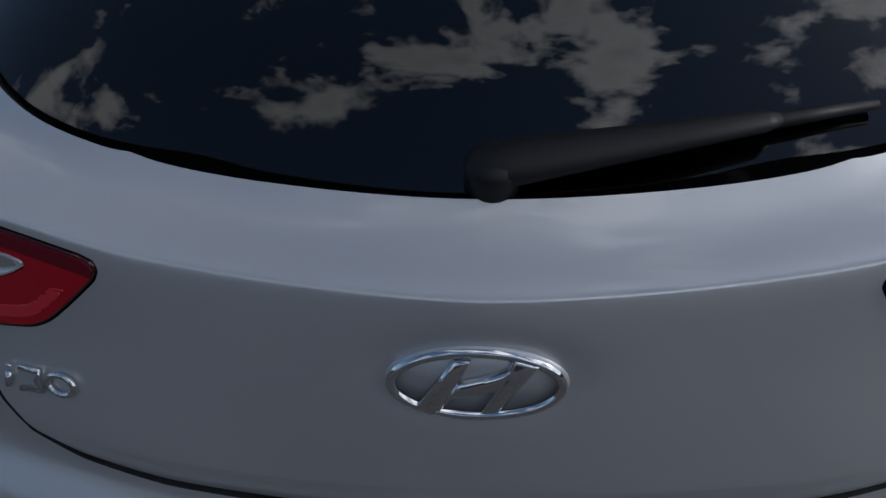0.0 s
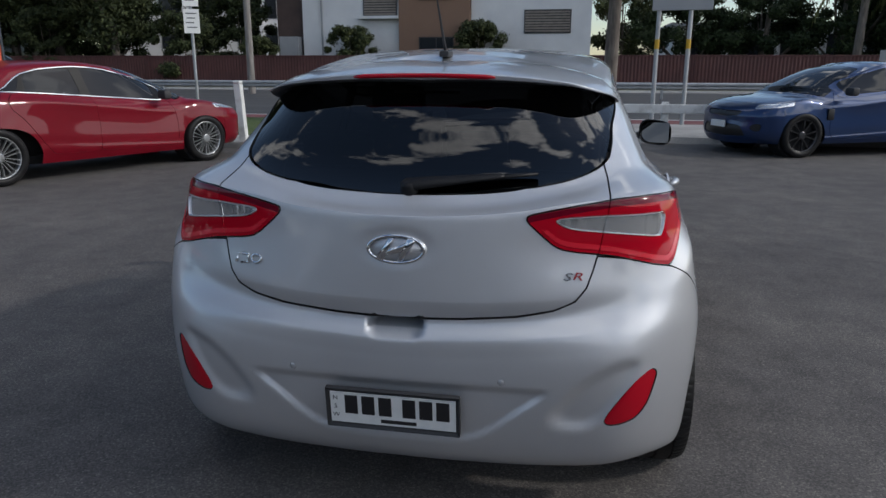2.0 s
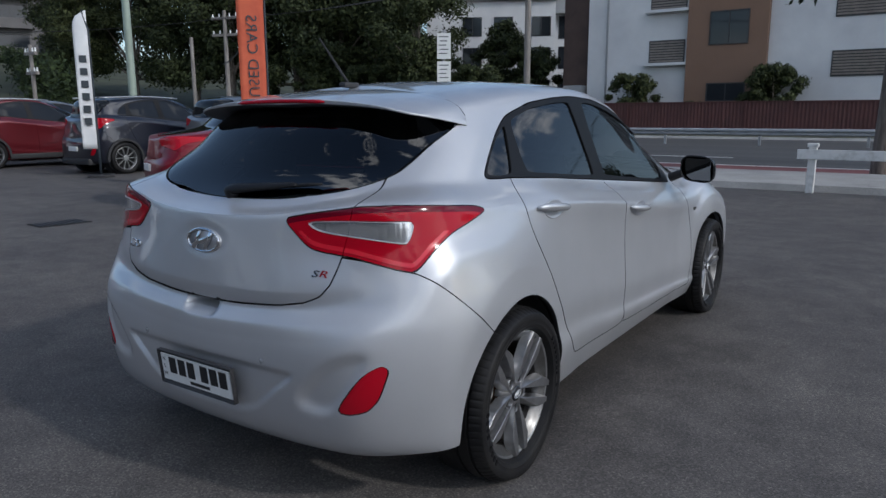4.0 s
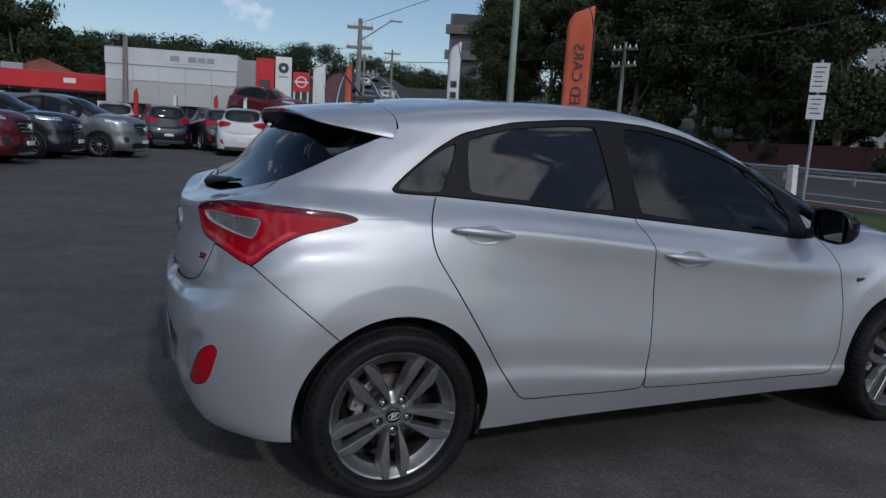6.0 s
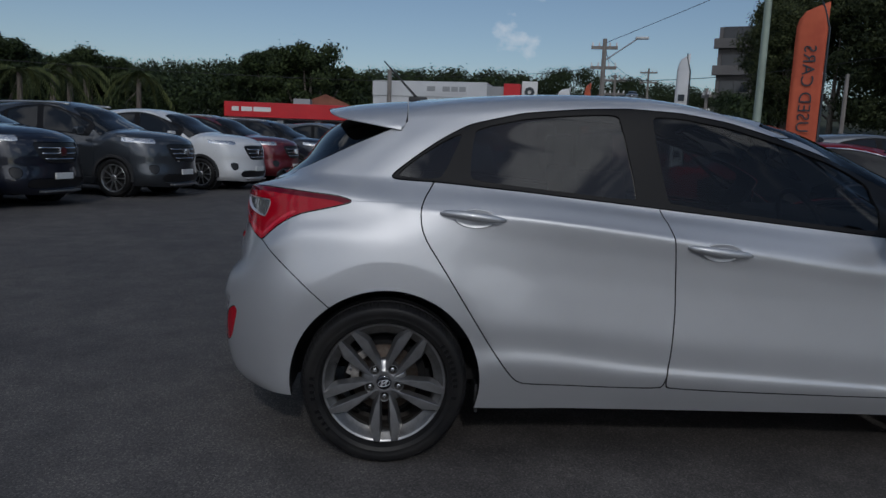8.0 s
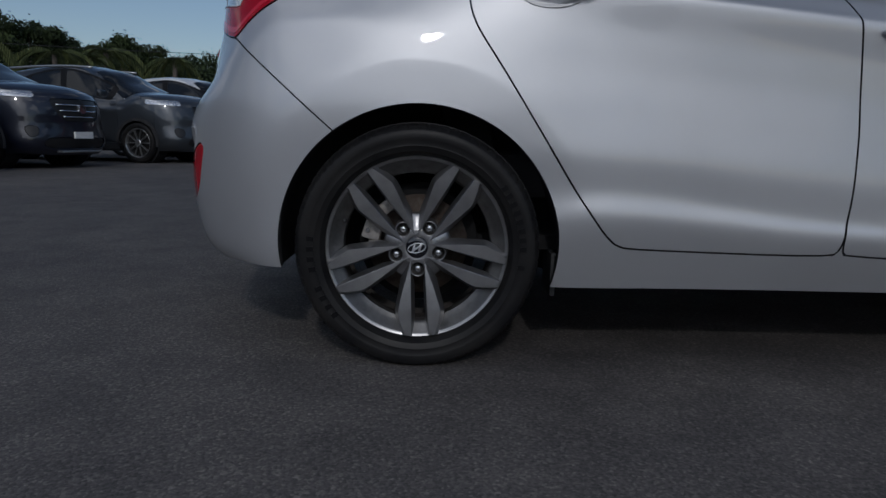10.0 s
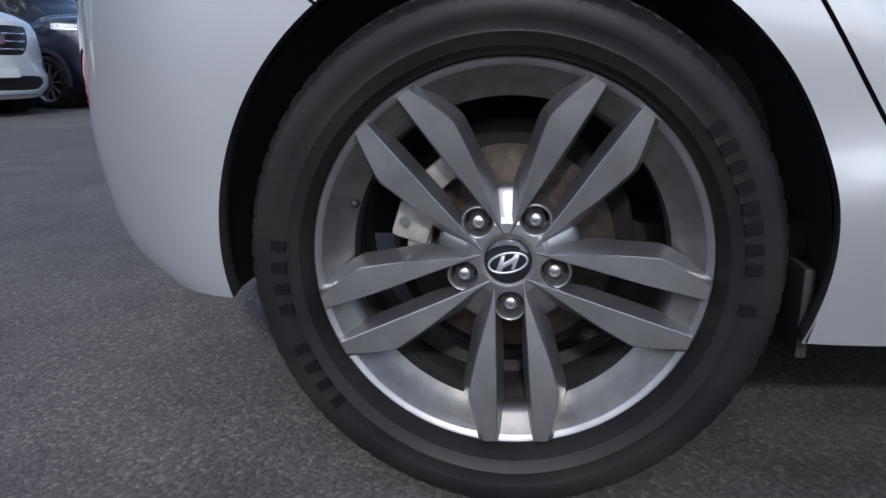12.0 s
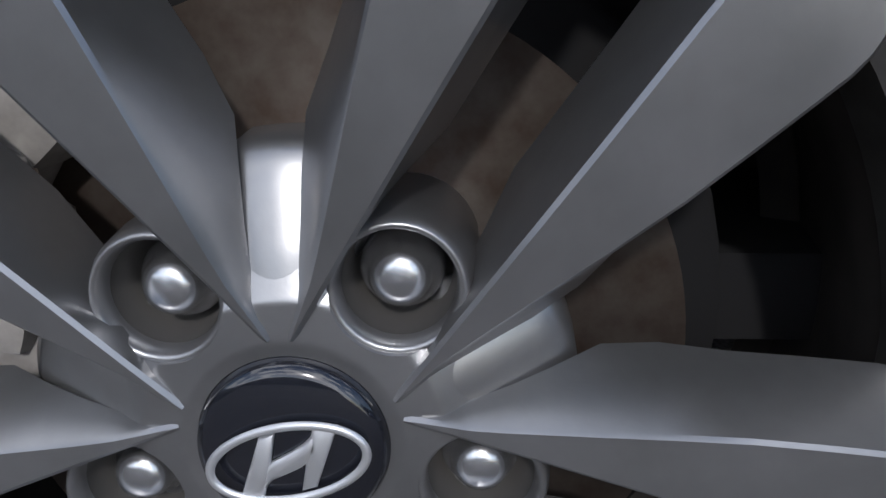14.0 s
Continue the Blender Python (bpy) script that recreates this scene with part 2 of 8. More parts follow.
class Patch:
    """A triangle sheet: v holds place, normal and the two running numbers of the sheet; f the triangles."""

    def __init__(self, v, f):
        self.v, self.f = v, f

    x = property(lambda s: s.v[:, 0])
    y = property(lambda s: s.v[:, 1])
    z = property(lambda s: s.v[:, 2])
    u = property(lambda s: s.v[:, 6])
    w = property(lambda s: s.v[:, 7])

    def tidy(self):
        used, back = np.unique(self.f, return_inverse=True)
        return Patch(self.v[used], back.reshape(-1, 3))

    def cut(self, value):
        """Splits along value = 0: (the part below 0, the part above)."""
        value = np.where(np.abs(value) < 1e-7, 1e-7, value)
        side = value[self.f] > 0
        count = side.sum(1)
        low, high = [self.f[count == 0]], [self.f[count == 3]]
        v = self.v
        for many in (1, 2):
            tri, s = self.f[count == many], side[count == many]
            if not len(tri):
                continue
            lone = np.argmax(s == (many == 1), 1)
            rows = np.arange(len(tri))
            a, b, c = tri[rows, lone], tri[rows, (lone + 1) % 3], tri[rows, (lone + 2) % 3]
            keys = np.concatenate([np.sort(np.stack([a, b], 1), 1), np.sort(np.stack([a, c], 1), 1)])
            edges, back = np.unique(keys, axis=0, return_inverse=True)
            back = back.reshape(-1)
            t = value[edges[:, 0]] / (value[edges[:, 0]] - value[edges[:, 1]])
            fresh = v[edges[:, 0]] * (1 - t)[:, None] + v[edges[:, 1]] * t[:, None]
            ab, ac = back[: len(tri)] + len(v), back[len(tri):] + len(v)
            v = np.vstack([v, fresh])
            value = np.r_[value, np.zeros(len(fresh))]
            one, two = (high, low) if many == 1 else (low, high)
            one.append(np.stack([a, ab, ac], 1))
            two += [np.stack([ab, b, c], 1), np.stack([ab, c, ac], 1)]
        # the same new point made from both passes is welded
        lo, hi = Patch(v, np.concatenate(low)), Patch(v, np.concatenate(high))
        return lo.weld(), hi.weld()

    def weld(self):
        p = self.tidy()
        if not len(p.f):
            return p
        _, first, back = np.unique(np.round(p.v[:, :3], 6), axis=0, return_index=True, return_inverse=True)
        f = back.reshape(-1)[p.f]
        f = f[(f[:, 0] != f[:, 1]) & (f[:, 1] != f[:, 2]) & (f[:, 0] != f[:, 2])]
        return Patch(p.v[first], f).tidy()

    def seam(self, value, gap=0.004):
        inside, rest = self.cut(value + gap / 2)
        return inside, value, gap

    def push(self, far):
        v = self.v.copy()
        v[:, :3] += v[:, 3:6] * far
        return Patch(v, self.f)

    def mesh(self, name, lip=0.012, shaded_lip=None):
        """The sheet with its edges turned inwards by lip."""
        p = self.weld()
        v, f, n = p.v[:, :3], [tuple(t) for t in p.f], p.v[:, 3:6]
        n = n / np.maximum(np.linalg.norm(n, axis=1, keepdims=True), 1e-6)
        if lip:
            e = np.concatenate([p.f[:, [0, 1]], p.f[:, [1, 2]], p.f[:, [2, 0]]])
            key = np.sort(e, 1)
            _, back, count = np.unique(key, axis=0, return_inverse=True, return_counts=True)
            rim = e[count[back.reshape(-1)] == 1]
            ids, where = np.unique(rim, return_inverse=True)
            where = where.reshape(-1, 2)
            base = len(v)
            top, low = v[ids], v[ids] - n[ids] * lip
            side = np.zeros((len(ids), 3))
            d = v[rim[:, 1]] - v[rim[:, 0]]
            out = np.cross(d, n[rim[:, 0]])
            np.add.at(side, where[:, 0], out), np.add.at(side, where[:, 1], out)
            side /= np.maximum(np.linalg.norm(side, axis=1, keepdims=True), 1e-9)
            v = np.vstack([v, top, low])
            n = np.vstack([n, side * 0.8 + n[ids] * 0.6, side])
            n = n / np.maximum(np.linalg.norm(n, axis=1, keepdims=True), 1e-9)
            f += [(base + a, base + len(ids) + a, base + len(ids) + b, base + b) for a, b in where]
        me = mesh_of(name, v, f, n)
        # the turned-in edges carry the panel gap's shade as a dark colour
        if lip and shaded_lip is not None:
            me.materials.append(shaded_lip[0]), me.materials.append(shaded_lip[1])
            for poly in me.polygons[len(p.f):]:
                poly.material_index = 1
        return me


def split_seam(p, value, gap=0.005):
    """Cuts a panel gap: (inside, outside)."""
    inside, _ = p.cut(value(p) + gap / 2)
    _, outside = p.cut(value(p) - gap / 2)
    return inside, outside


def chaikin(pts, rounds=2, closed=True):
    pts = np.array(pts, float)
    for _ in range(rounds):
        nxt = np.roll(pts, -1, 0) if closed else pts[1:]
        cur = pts if closed else pts[:-1]
        mid = np.stack([cur * 0.75 + nxt * 0.25, cur * 0.25 + nxt * 0.75], 1).reshape(-1, 2)
        pts = mid if closed else np.vstack([pts[:1], mid, pts[-1:]])
    return pts


def corners(pts, r):
    """Each corner replaced by two points r away from it, so that rounding stays small."""
    pts, out = np.array(pts, float), []
    for a, p, b in zip(np.roll(pts, 1, 0), pts, np.roll(pts, -1, 0)):
        for q in (a, b):
            d = np.linalg.norm(q - p)
            out.append(p + (q - p) / d * min(r, d * 0.45))
    return np.array(out)


def outline(pts, a, b, rounds=2, r=0.02):
    """Distance of (a, b) from an outline with rounded corners, below 0 inside."""
    pts = chaikin(corners(pts, r), rounds) if rounds else np.array(pts, float)
    q = np.stack([a, b], 1)
    best, inside = np.full(len(a), 1e9), np.zeros(len(a), bool)
    for p0, p1 in zip(pts, np.roll(pts, -1, 0)):
        d, w = p1 - p0, q - p0
        t = np.clip((w @ d) / max(d @ d, 1e-12), 0, 1)
        best = np.minimum(best, ((w - t[:, None] * d) ** 2).sum(1))
        hit = (p0[1] > b) != (p1[1] > b)
        cross = p0[0] + (b - p0[1]) * d[0] / (d[1] if abs(d[1]) > 1e-12 else 1e-12)
        inside ^= hit & (a < cross)
    return np.where(inside, -1, 1) * np.sqrt(best)


def line_gap(pts, a, b):
    """b above the polyline through pts (a rising) gives > 0."""
    pts = np.array(pts, float)
    return b - np.interp(a, pts[:, 0], pts[:, 1])


# ---- the shape of a hatchback: rows from the sill up to the roof's middle; in each row, from the middle of the tail
# along the flank to the middle of the nose ----
X_ROW = {
    "hem": (0, 0.30, 0.56, 0.745, 0.830, 0.842, 0.812, 0.810, 0.810, 0.812, 0.830, 0.70, 0.40, 0),
    "low": (0, 0.30, 0.575, 0.752, 0.843, 0.868, 0.856, 0.855, 0.853, 0.849, 0.858, 0.78, 0.45, 0),
    "kick": (0, 0.30, 0.58, 0.762, 0.850, 0.876, 0.849, 0.848, 0.846, 0.843, 0.872, 0.80, 0.46, 0),
    "bulge": (0, 0.30, 0.58, 0.766, 0.855, 0.882, 0.852, 0.850, 0.848, 0.845, 0.876, 0.80, 0.46, 0),
    "shelf": (0, 0.30, 0.57, 0.762, 0.850, 0.872, 0.844, 0.843, 0.842, 0.838, 0.868, 0.79, 0.45, 0),
    "lip": (0, 0.30, 0.53, 0.758, 0.840, 0.855, 0.838, 0.838, 0.838, 0.830, 0.850, 0.765, 0.43, 0),
    "gate": (0, 0.30, 0.53, 0.756, 0.832, 0.842, 0.835, 0.838, 0.839, 0.825, 0.820, 0.73, 0.40, 0),
    "flank": (0, 0.30, 0.55, 0.738, 0.800, 0.817, 0.836, 0.845, 0.845, 0.822, 0.79, 0.66, 0.36, 0),
    "ridge": (0, 0.30, 0.54, 0.716, 0.776, 0.797, 0.812, 0.815, 0.815, 0.795, 0.72, 0.58, 0.31, 0),
    "ledge": (0, 0.30, 0.53, 0.700, 0.764, 0.784, 0.796, 0.798, 0.800, 0.785, 0.70, 0.56, 0.30, 0),
    "belt": (0, 0.30, 0.50, 0.635, 0.692, 0.713, 0.736, 0.735, 0.742, 0.735, 0.62, 0.48, 0.25, 0),
    "pane": (0, 0.30, 0.47, 0.585, 0.638, 0.660, 0.668, 0.670, 0.672, 0.655, 0.54, 0.42, 0.22, 0),
    "rail": (0, 0.30, 0.44, 0.535, 0.582, 0.598, 0.604, 0.607, 0.605, 0.595, 0.46, 0.36, 0.19, 0),
    "gutter": (0, 0.28, 0.40, 0.485, 0.530, 0.545, 0.552, 0.552, 0.540, 0.510, 0.42, 0.33, 0.17, 0),
    "crown": (0, 0.20, 0.28, 0.33, 0.36, 0.38, 0.40, 0.40, 0.38, 0.34, 0.27, 0.20, 0.10, 0),
    "middle": (0,) * 14,
}
Y_ROW = {
    "hem": (-0.635, -0.625, -0.590, -0.480, -0.345, 0, 0.5, 1.07, 1.7, 2.25, 2.65, 3.22, 3.45, 3.5),
    "low": (-0.685, -0.675, -0.640, -0.525, -0.355, 0, 0.5, 1.07, 1.7, 2.25, 2.65, 3.25, 3.50, 3.57),
    "kick": (-0.702, -0.694, -0.660, -0.538, -0.362, 0, 0.5, 1.07, 1.7, 2.25, 2.65, 3.25, 3.52, 3.60),
    "bulge": (-0.702, -0.694, -0.664, -0.538, -0.365, 0, 0.5, 1.07, 1.7, 2.25, 2.65, 3.22, 3.48, 3.56),
    "shelf": (-0.693, -0.684, -0.648, -0.532, -0.360, 0, 0.5, 1.07, 1.7, 2.25, 2.65, 3.20, 3.42, 3.50),
    "lip": (-0.666, -0.656, -0.612, -0.506, -0.345, 0, 0.5, 1.07, 1.7, 2.25, 2.65, 3.15, 3.35, 3.42),
    "gate": (-0.668, -0.654, -0.603, -0.486, -0.333, 0, 0.5, 1.07, 1.7, 2.25, 2.65, 3.05, 3.22, 3.28),
    "flank": (-0.655, -0.628, -0.566, -0.463, -0.310, 0, 0.5, 1.07, 1.7, 2.25, 2.65, 2.95, 3.08, 3.12),
    "ridge": (-0.646, -0.612, -0.555, -0.447, -0.290, 0, 0.5, 1.07, 1.7, 2.25, 2.62, 2.80, 2.88, 2.91),
    "ledge": (-0.637, -0.604, -0.547, -0.430, -0.275, 0, 0.5, 1.07, 1.7, 2.25, 2.60, 2.77, 2.84, 2.87),
    "belt": (-0.553, -0.524, -0.452, -0.320, -0.180, 0, 0.5, 1.07, 1.7, 2.20, 2.45, 2.52, 2.56, 2.58),
    "pane": (-0.370, -0.345, -0.290, -0.190, -0.070, 0.10, 0.5, 1.07, 1.65, 1.95, 2.10, 2.15, 2.18, 2.20),
    "rail": (-0.190, -0.165, -0.120, -0.050, 0.050, 0.23, 0.5, 1.07, 1.45, 1.70, 1.78, 1.80, 1.82, 1.83),
    "gutter": (-0.110, -0.090, -0.050, 0.010, 0.100, 0.25, 0.5, 1.03, 1.35, 1.53, 1.60, 1.62, 1.63, 1.64),
    "crown": (0.03, 0.04, 0.06, 0.10, 0.18, 0.30, 0.55, 1.00, 1.25, 1.38, 1.42, 1.44, 1.45, 1.45),
    "middle": (0.15, 0.17, 0.20, 0.24, 0.30, 0.40, 0.60, 0.95, 1.12, 1.20, 1.24, 1.27, 1.29, 1.30),
}
Z_ROW = {
    "hem": (0.245, 0.245, 0.248, 0.255, 0.255, 0.225, 0.213, 0.213, 0.211, 0.209, 0.21, 0.22, 0.20, 0.20),
    "low": (0.33, 0.33, 0.33, 0.335, 0.335, 0.33, 0.405, 0.362, 0.332, 0.305, 0.31, 0.32, 0.32, 0.32),
    "kick": (0.45, 0.45, 0.45, 0.455, 0.455, 0.45, 0.470, 0.410, 0.370, 0.335, 0.42, 0.42, 0.42, 0.42),
    "bulge": (0.58, 0.583, 0.59, 0.60, 0.60, 0.60, 0.58, 0.52, 0.48, 0.46, 0.60, 0.58, 0.56, 0.56),
    "shelf": (0.637, 0.647, 0.662, 0.69, 0.70, 0.70, 0.68, 0.61, 0.57, 0.56, 0.70, 0.67, 0.66, 0.66),
    "lip": (0.690, 0.698, 0.725, 0.77, 0.79, 0.80, 0.76, 0.70, 0.66, 0.65, 0.78, 0.75, 0.74, 0.74),
    "gate": (0.755, 0.760, 0.785, 0.82, 0.86, 0.87, 0.85, 0.79, 0.735, 0.71, 0.84, 0.80, 0.80, 0.80),
    "flank": (0.895, 0.898, 0.905, 0.91, 0.935, 0.950, 0.945, 0.887, 0.805, 0.765, 0.88, 0.86, 0.88, 0.89),
    "ridge": (0.985, 0.997, 1.030, 1.037, 1.030, 1.002, 0.983, 0.930, 0.862, 0.835, 0.925, 0.935, 0.96, 0.97),
    "ledge": (0.9885, 1.0003, 1.034, 1.050, 1.043, 1.017, 1.000, 0.947, 0.880, 0.850, 0.932, 0.942, 0.967, 0.977),
    "belt": (1.0235, 1.033, 1.066, 1.094, 1.092, 1.087, 1.056, 1.003, 0.948, 0.900, 0.955, 0.985, 1.0, 1.005),
    "pane": (1.190, 1.190, 1.190, 1.190, 1.200, 1.205, 1.205, 1.200, 1.130, 1.060, 1.13, 1.155, 1.17, 1.175),
    "rail": (1.343, 1.339, 1.330, 1.318, 1.316, 1.330, 1.362, 1.385, 1.335, 1.255, 1.30, 1.32, 1.335, 1.34),
    "gutter": (1.372, 1.370, 1.365, 1.360, 1.362, 1.378, 1.405, 1.425, 1.388, 1.335, 1.36, 1.372, 1.38, 1.385),
    "crown": (1.400, 1.400, 1.400, 1.400, 1.405, 1.418, 1.440, 1.450, 1.430, 1.41, 1.41, 1.415, 1.417, 1.42),
    "middle": (1.428, 1.430, 1.433, 1.438, 1.445, 1.452, 1.460, 1.462, 1.457, 1.452, 1.448, 1.446, 1.444, 1.442),
}
ROWS = list(X_ROW)


# other noses: for each row its places along and heights at the front wheel, the corner, half-way and the middle
SUV_NOSE = {
    "bulge": ((2.65, 3.19, 3.49, 3.60), (0.60, 0.58, 0.58, 0.58)), "shelf": ((2.65, 3.18, 3.49, 3.60), (0.70, 0.68, 0.68, 0.68)),
    "lip": ((2.65, 3.16, 3.47, 3.59), (0.78, 0.78, 0.78, 0.78)), "gate": ((2.65, 3.12, 3.43, 3.56), (0.86, 0.86, 0.87, 0.87)),
    "flank": ((2.65, 3.03, 3.32, 3.45), (0.925, 0.925, 0.935, 0.94)), "ridge": ((2.64, 2.90, 3.10, 3.20), (0.975, 0.99, 1.00, 1.005)),
    "ledge": ((2.62, 2.84, 3.02, 3.10), (0.985, 1.00, 1.012, 1.017)), "belt": ((2.45, 2.52, 2.56, 2.58), (0.99, 1.03, 1.05, 1.055)),
}
SEDAN_NOSE = {
    "bulge": ((2.65, 3.26, 3.50, 3.57), (0.58, 0.56, 0.56, 0.56)), "shelf": ((2.65, 3.26, 3.50, 3.57), (0.66, 0.63, 0.63, 0.63)),
    "lip": ((2.65, 3.24, 3.47, 3.54), (0.74, 0.70, 0.69, 0.69)), "gate": ((2.65, 3.18, 3.40, 3.46), (0.81, 0.77, 0.76, 0.76)),
    "flank": ((2.65, 3.02, 3.20, 3.25), (0.865, 0.835, 0.83, 0.83)), "ridge": ((2.62, 2.86, 2.98, 3.02), (0.900, 0.88, 0.878, 0.878)),
    "ledge": ((2.60, 2.80, 2.90, 2.94), (0.908, 0.893, 0.892, 0.892)), "belt": ((2.45, 2.52, 2.56, 2.58), (0.935, 0.95, 0.958, 0.96)),
}
NOSE_WIDE = {"bulge": (0.876, 0.80, 0.46), "shelf": (0.872, 0.80, 0.46), "lip": (0.862, 0.79, 0.45), "gate": (0.85, 0.78, 0.44), "flank": (0.83, 0.74, 0.41), "ridge": (0.78, 0.66, 0.37), "ledge": (0.76, 0.64, 0.36), "belt": (0.66, 0.50, 0.26)}


def cage_of(nose=None):
    """The rows as one block of numbers, with another nose if one is given."""
    cage = np.stack([np.stack([X_ROW[k], Y_ROW[k], Z_ROW[k]], 1) for k in ROWS]).astype(float)
    for name, (along, high) in (nose or {}).items():
        row = cage[ROWS.index(name)]
        row[10:14, 1], row[10:14, 2], row[10:13, 0] = along, high, NOSE_WIDE[name]
    return cage


def body_sheet(nu, nv, warp=None, soften=1.5, crisp=1.0, nose=None):
    """Both halves of the body's skin as one sheet, nu and nv points along and up."""
    cage = cage_of(nose)
    cage = np.insert(cage, 11, cage[10] + 0.08 * (cage[11] - cage[10]), 0)
    along = np.r_[0, np.cumsum(np.linalg.norm(np.diff(cage, axis=1), axis=2)[2:11].mean(0))]
    up = np.r_[0, np.cumsum(np.linalg.norm(np.diff(cage, axis=0), axis=2)[:, :10].mean(1))]
    fine = 4 * nv
    su, sv = np.linspace(0, along[-1], nu), np.linspace(0, up[-1], fine)
    rows = np.stack([akima(along, r, su) for r in cage])
    grid = np.stack([akima(up, rows[:, j], sv) for j in range(nu)], 1)
    if soften:
        k = np.exp(-0.5 * (np.arange(-20, 21) / (4 * soften)) ** 2)
        k /= k.sum()
        pad = np.concatenate([2 * grid[:1] - grid[20:0:-1], grid, 2 * grid[-1:] - grid[-2:-22:-1]])
        soft = sum(w * pad[i:i + fine] for i, w in enumerate(k))
        keen = np.exp(-((np.minimum(np.abs(sv - up[8]), np.abs(sv - up[10])) / 0.04) ** 2))[:, None] * np.clip((0.62 - rows[8][:, 0]) / 0.12, 0, 1) * (rows[8][:, 1] < 0) * (crisp > 1)
        keen += np.exp(-(((sv - up[7]) / 0.03) ** 2))[:, None] * np.clip((rows[7][:, 1] - 0.15) / 0.2, 0, 1) * np.clip((2.3 - rows[7][:, 1]) / 0.2, 0, 1) * 0.25 * (crisp > 1)
        grid = soft + (grid - soft) * keen[..., None]
    # closer rows where the tail's creases run
    dense = np.where((sv > up[4] - 0.03) & (sv < up[9] + 0.03), crisp, 1.0)
    keep = np.cumsum(dense)
    pick = np.clip(np.round(np.interp(np.linspace(keep[0], keep[-1], nv), keep, np.arange(fine))).astype(int), 0, fine - 1)
    grid, sv = grid[pick], sv[pick]
    if soften:
        k = np.exp(-0.5 * (np.arange(-6, 7) / soften) ** 2)
        k /= k.sum()
        mirror = grid * (-1, 1, 1)
        pad = np.concatenate([mirror[:, 6:0:-1], grid, mirror[:, -2:-8:-1]], 1)
        grid = sum(w * pad[:, i:i + nu] for i, w in enumerate(k))
        grid[-1, :, 0] = 0
    if warp is not None:
        grid = warp(grid)
    jj, ii = np.meshgrid(np.interp(su, along, np.arange(14)), np.interp(sv, np.delete(up, 11), np.arange(len(ROWS))))
    v = np.concatenate([grid.reshape(-1, 3), np.zeros((nu * nv, 3)), np.stack([jj, ii], 2).reshape(-1, 2)], 1)
    a = (np.arange(nv - 1)[:, None] * nu + np.arange(nu - 1)).reshape(-1)
    quads = np.stack([a, a + 1, a + nu + 1, a + nu], 1)
    f = np.concatenate([quads[:, [0, 1, 2]], quads[:, [0, 2, 3]]])
    m = v.copy()
    m[:, 0] *= -1
    p = Patch(np.vstack([v, m]), np.concatenate([f, f[:, ::-1] + len(v)])).weld()
    face = np.cross(p.v[p.f[:, 1], :3] - p.v[p.f[:, 0], :3], p.v[p.f[:, 2], :3] - p.v[p.f[:, 0], :3])
    n = np.zeros((len(p.v), 3))
    for i in range(3):
        np.add.at(n, p.f[:, i], face)
    p.v[:, 3:6] = n / np.maximum(np.linalg.norm(n, axis=1, keepdims=True), 1e-12)
    return p


SILL_LINE = [(-0.01, 1.087), (0.06, 1.081), (0.187, 1.077), (0.514, 1.053), (1.07, 1.003), (1.745, 0.942), (2.07, 0.912)]
ROOF_LINE = [(2.11, 1.085), (1.909, 1.182), (1.625, 1.279), (1.356, 1.350), (1.16, 1.380), (0.94, 1.390), (0.752, 1.380), (0.523, 1.357), (0.306, 1.304), (0.195, 1.243), (0.089, 1.167)]
WINDOWS = SILL_LINE + ROOF_LINE
REAR_DOOR = [(0.196, 1.20), (0.174, 1.082), (0.126, 1.009), (0.117, 0.948), (0.135, 0.876), (0.212, 0.761), (0.300, 0.623), (0.399, 0.468), (0.481, 0.353), (0.525, 0.320),
             (1.085, 0.309), (1.102, 0.437), (1.108, 0.622), (1.097, 0.804), (1.083, 0.915), (1.048, 1.015), (0.98, 1.30)]
FRONT_DOOR = [(0.98, 1.30), (1.048, 1.015), (1.083, 0.915), (1.097, 0.804), (1.108, 0.622), (1.102, 0.437), (1.087, 0.309), (2.16, 0.289), (2.205, 0.335), (2.228, 0.419), (2.233, 0.62), (2.20, 0.816), (2.14, 0.924), (2.0, 1.30)]
LAMP = [(-0.268, 0.990), (-0.210, 0.940), (-0.150, 0.896), (0.03, 0.880), (0.278, 0.834), (0.374, 0.902), (0.46, 0.945), (0.565, 0.968), (0.675, 0.997), (0.60, 1.018), (0.39, 1.034), (0.22, 1.040), (0.06, 1.036), (-0.10, 1.017), (-0.20, 1.002)]
LAMP_CLEAR = [(-0.166, 0.981), (-0.150, 0.970), (-0.112, 0.953), (0.10, 0.936), (0.245, 0.922), (0.258, 0.924), (0.284, 0.962), (0.286, 0.988), (0.276, 0.992), (0.03, 0.993), (-0.13, 0.987)]
GATE_HEM = [(0, 0.697), (0.178, 0.703), (0.34, 0.716), (0.44, 0.734), (0.495, 0.758), (0.525, 0.795), (0.540, 0.84), (0.553, 0.89), (0.573, 1.0), (0.578, 1.04), (0.572, 1.075), (0.560, 1.11)]


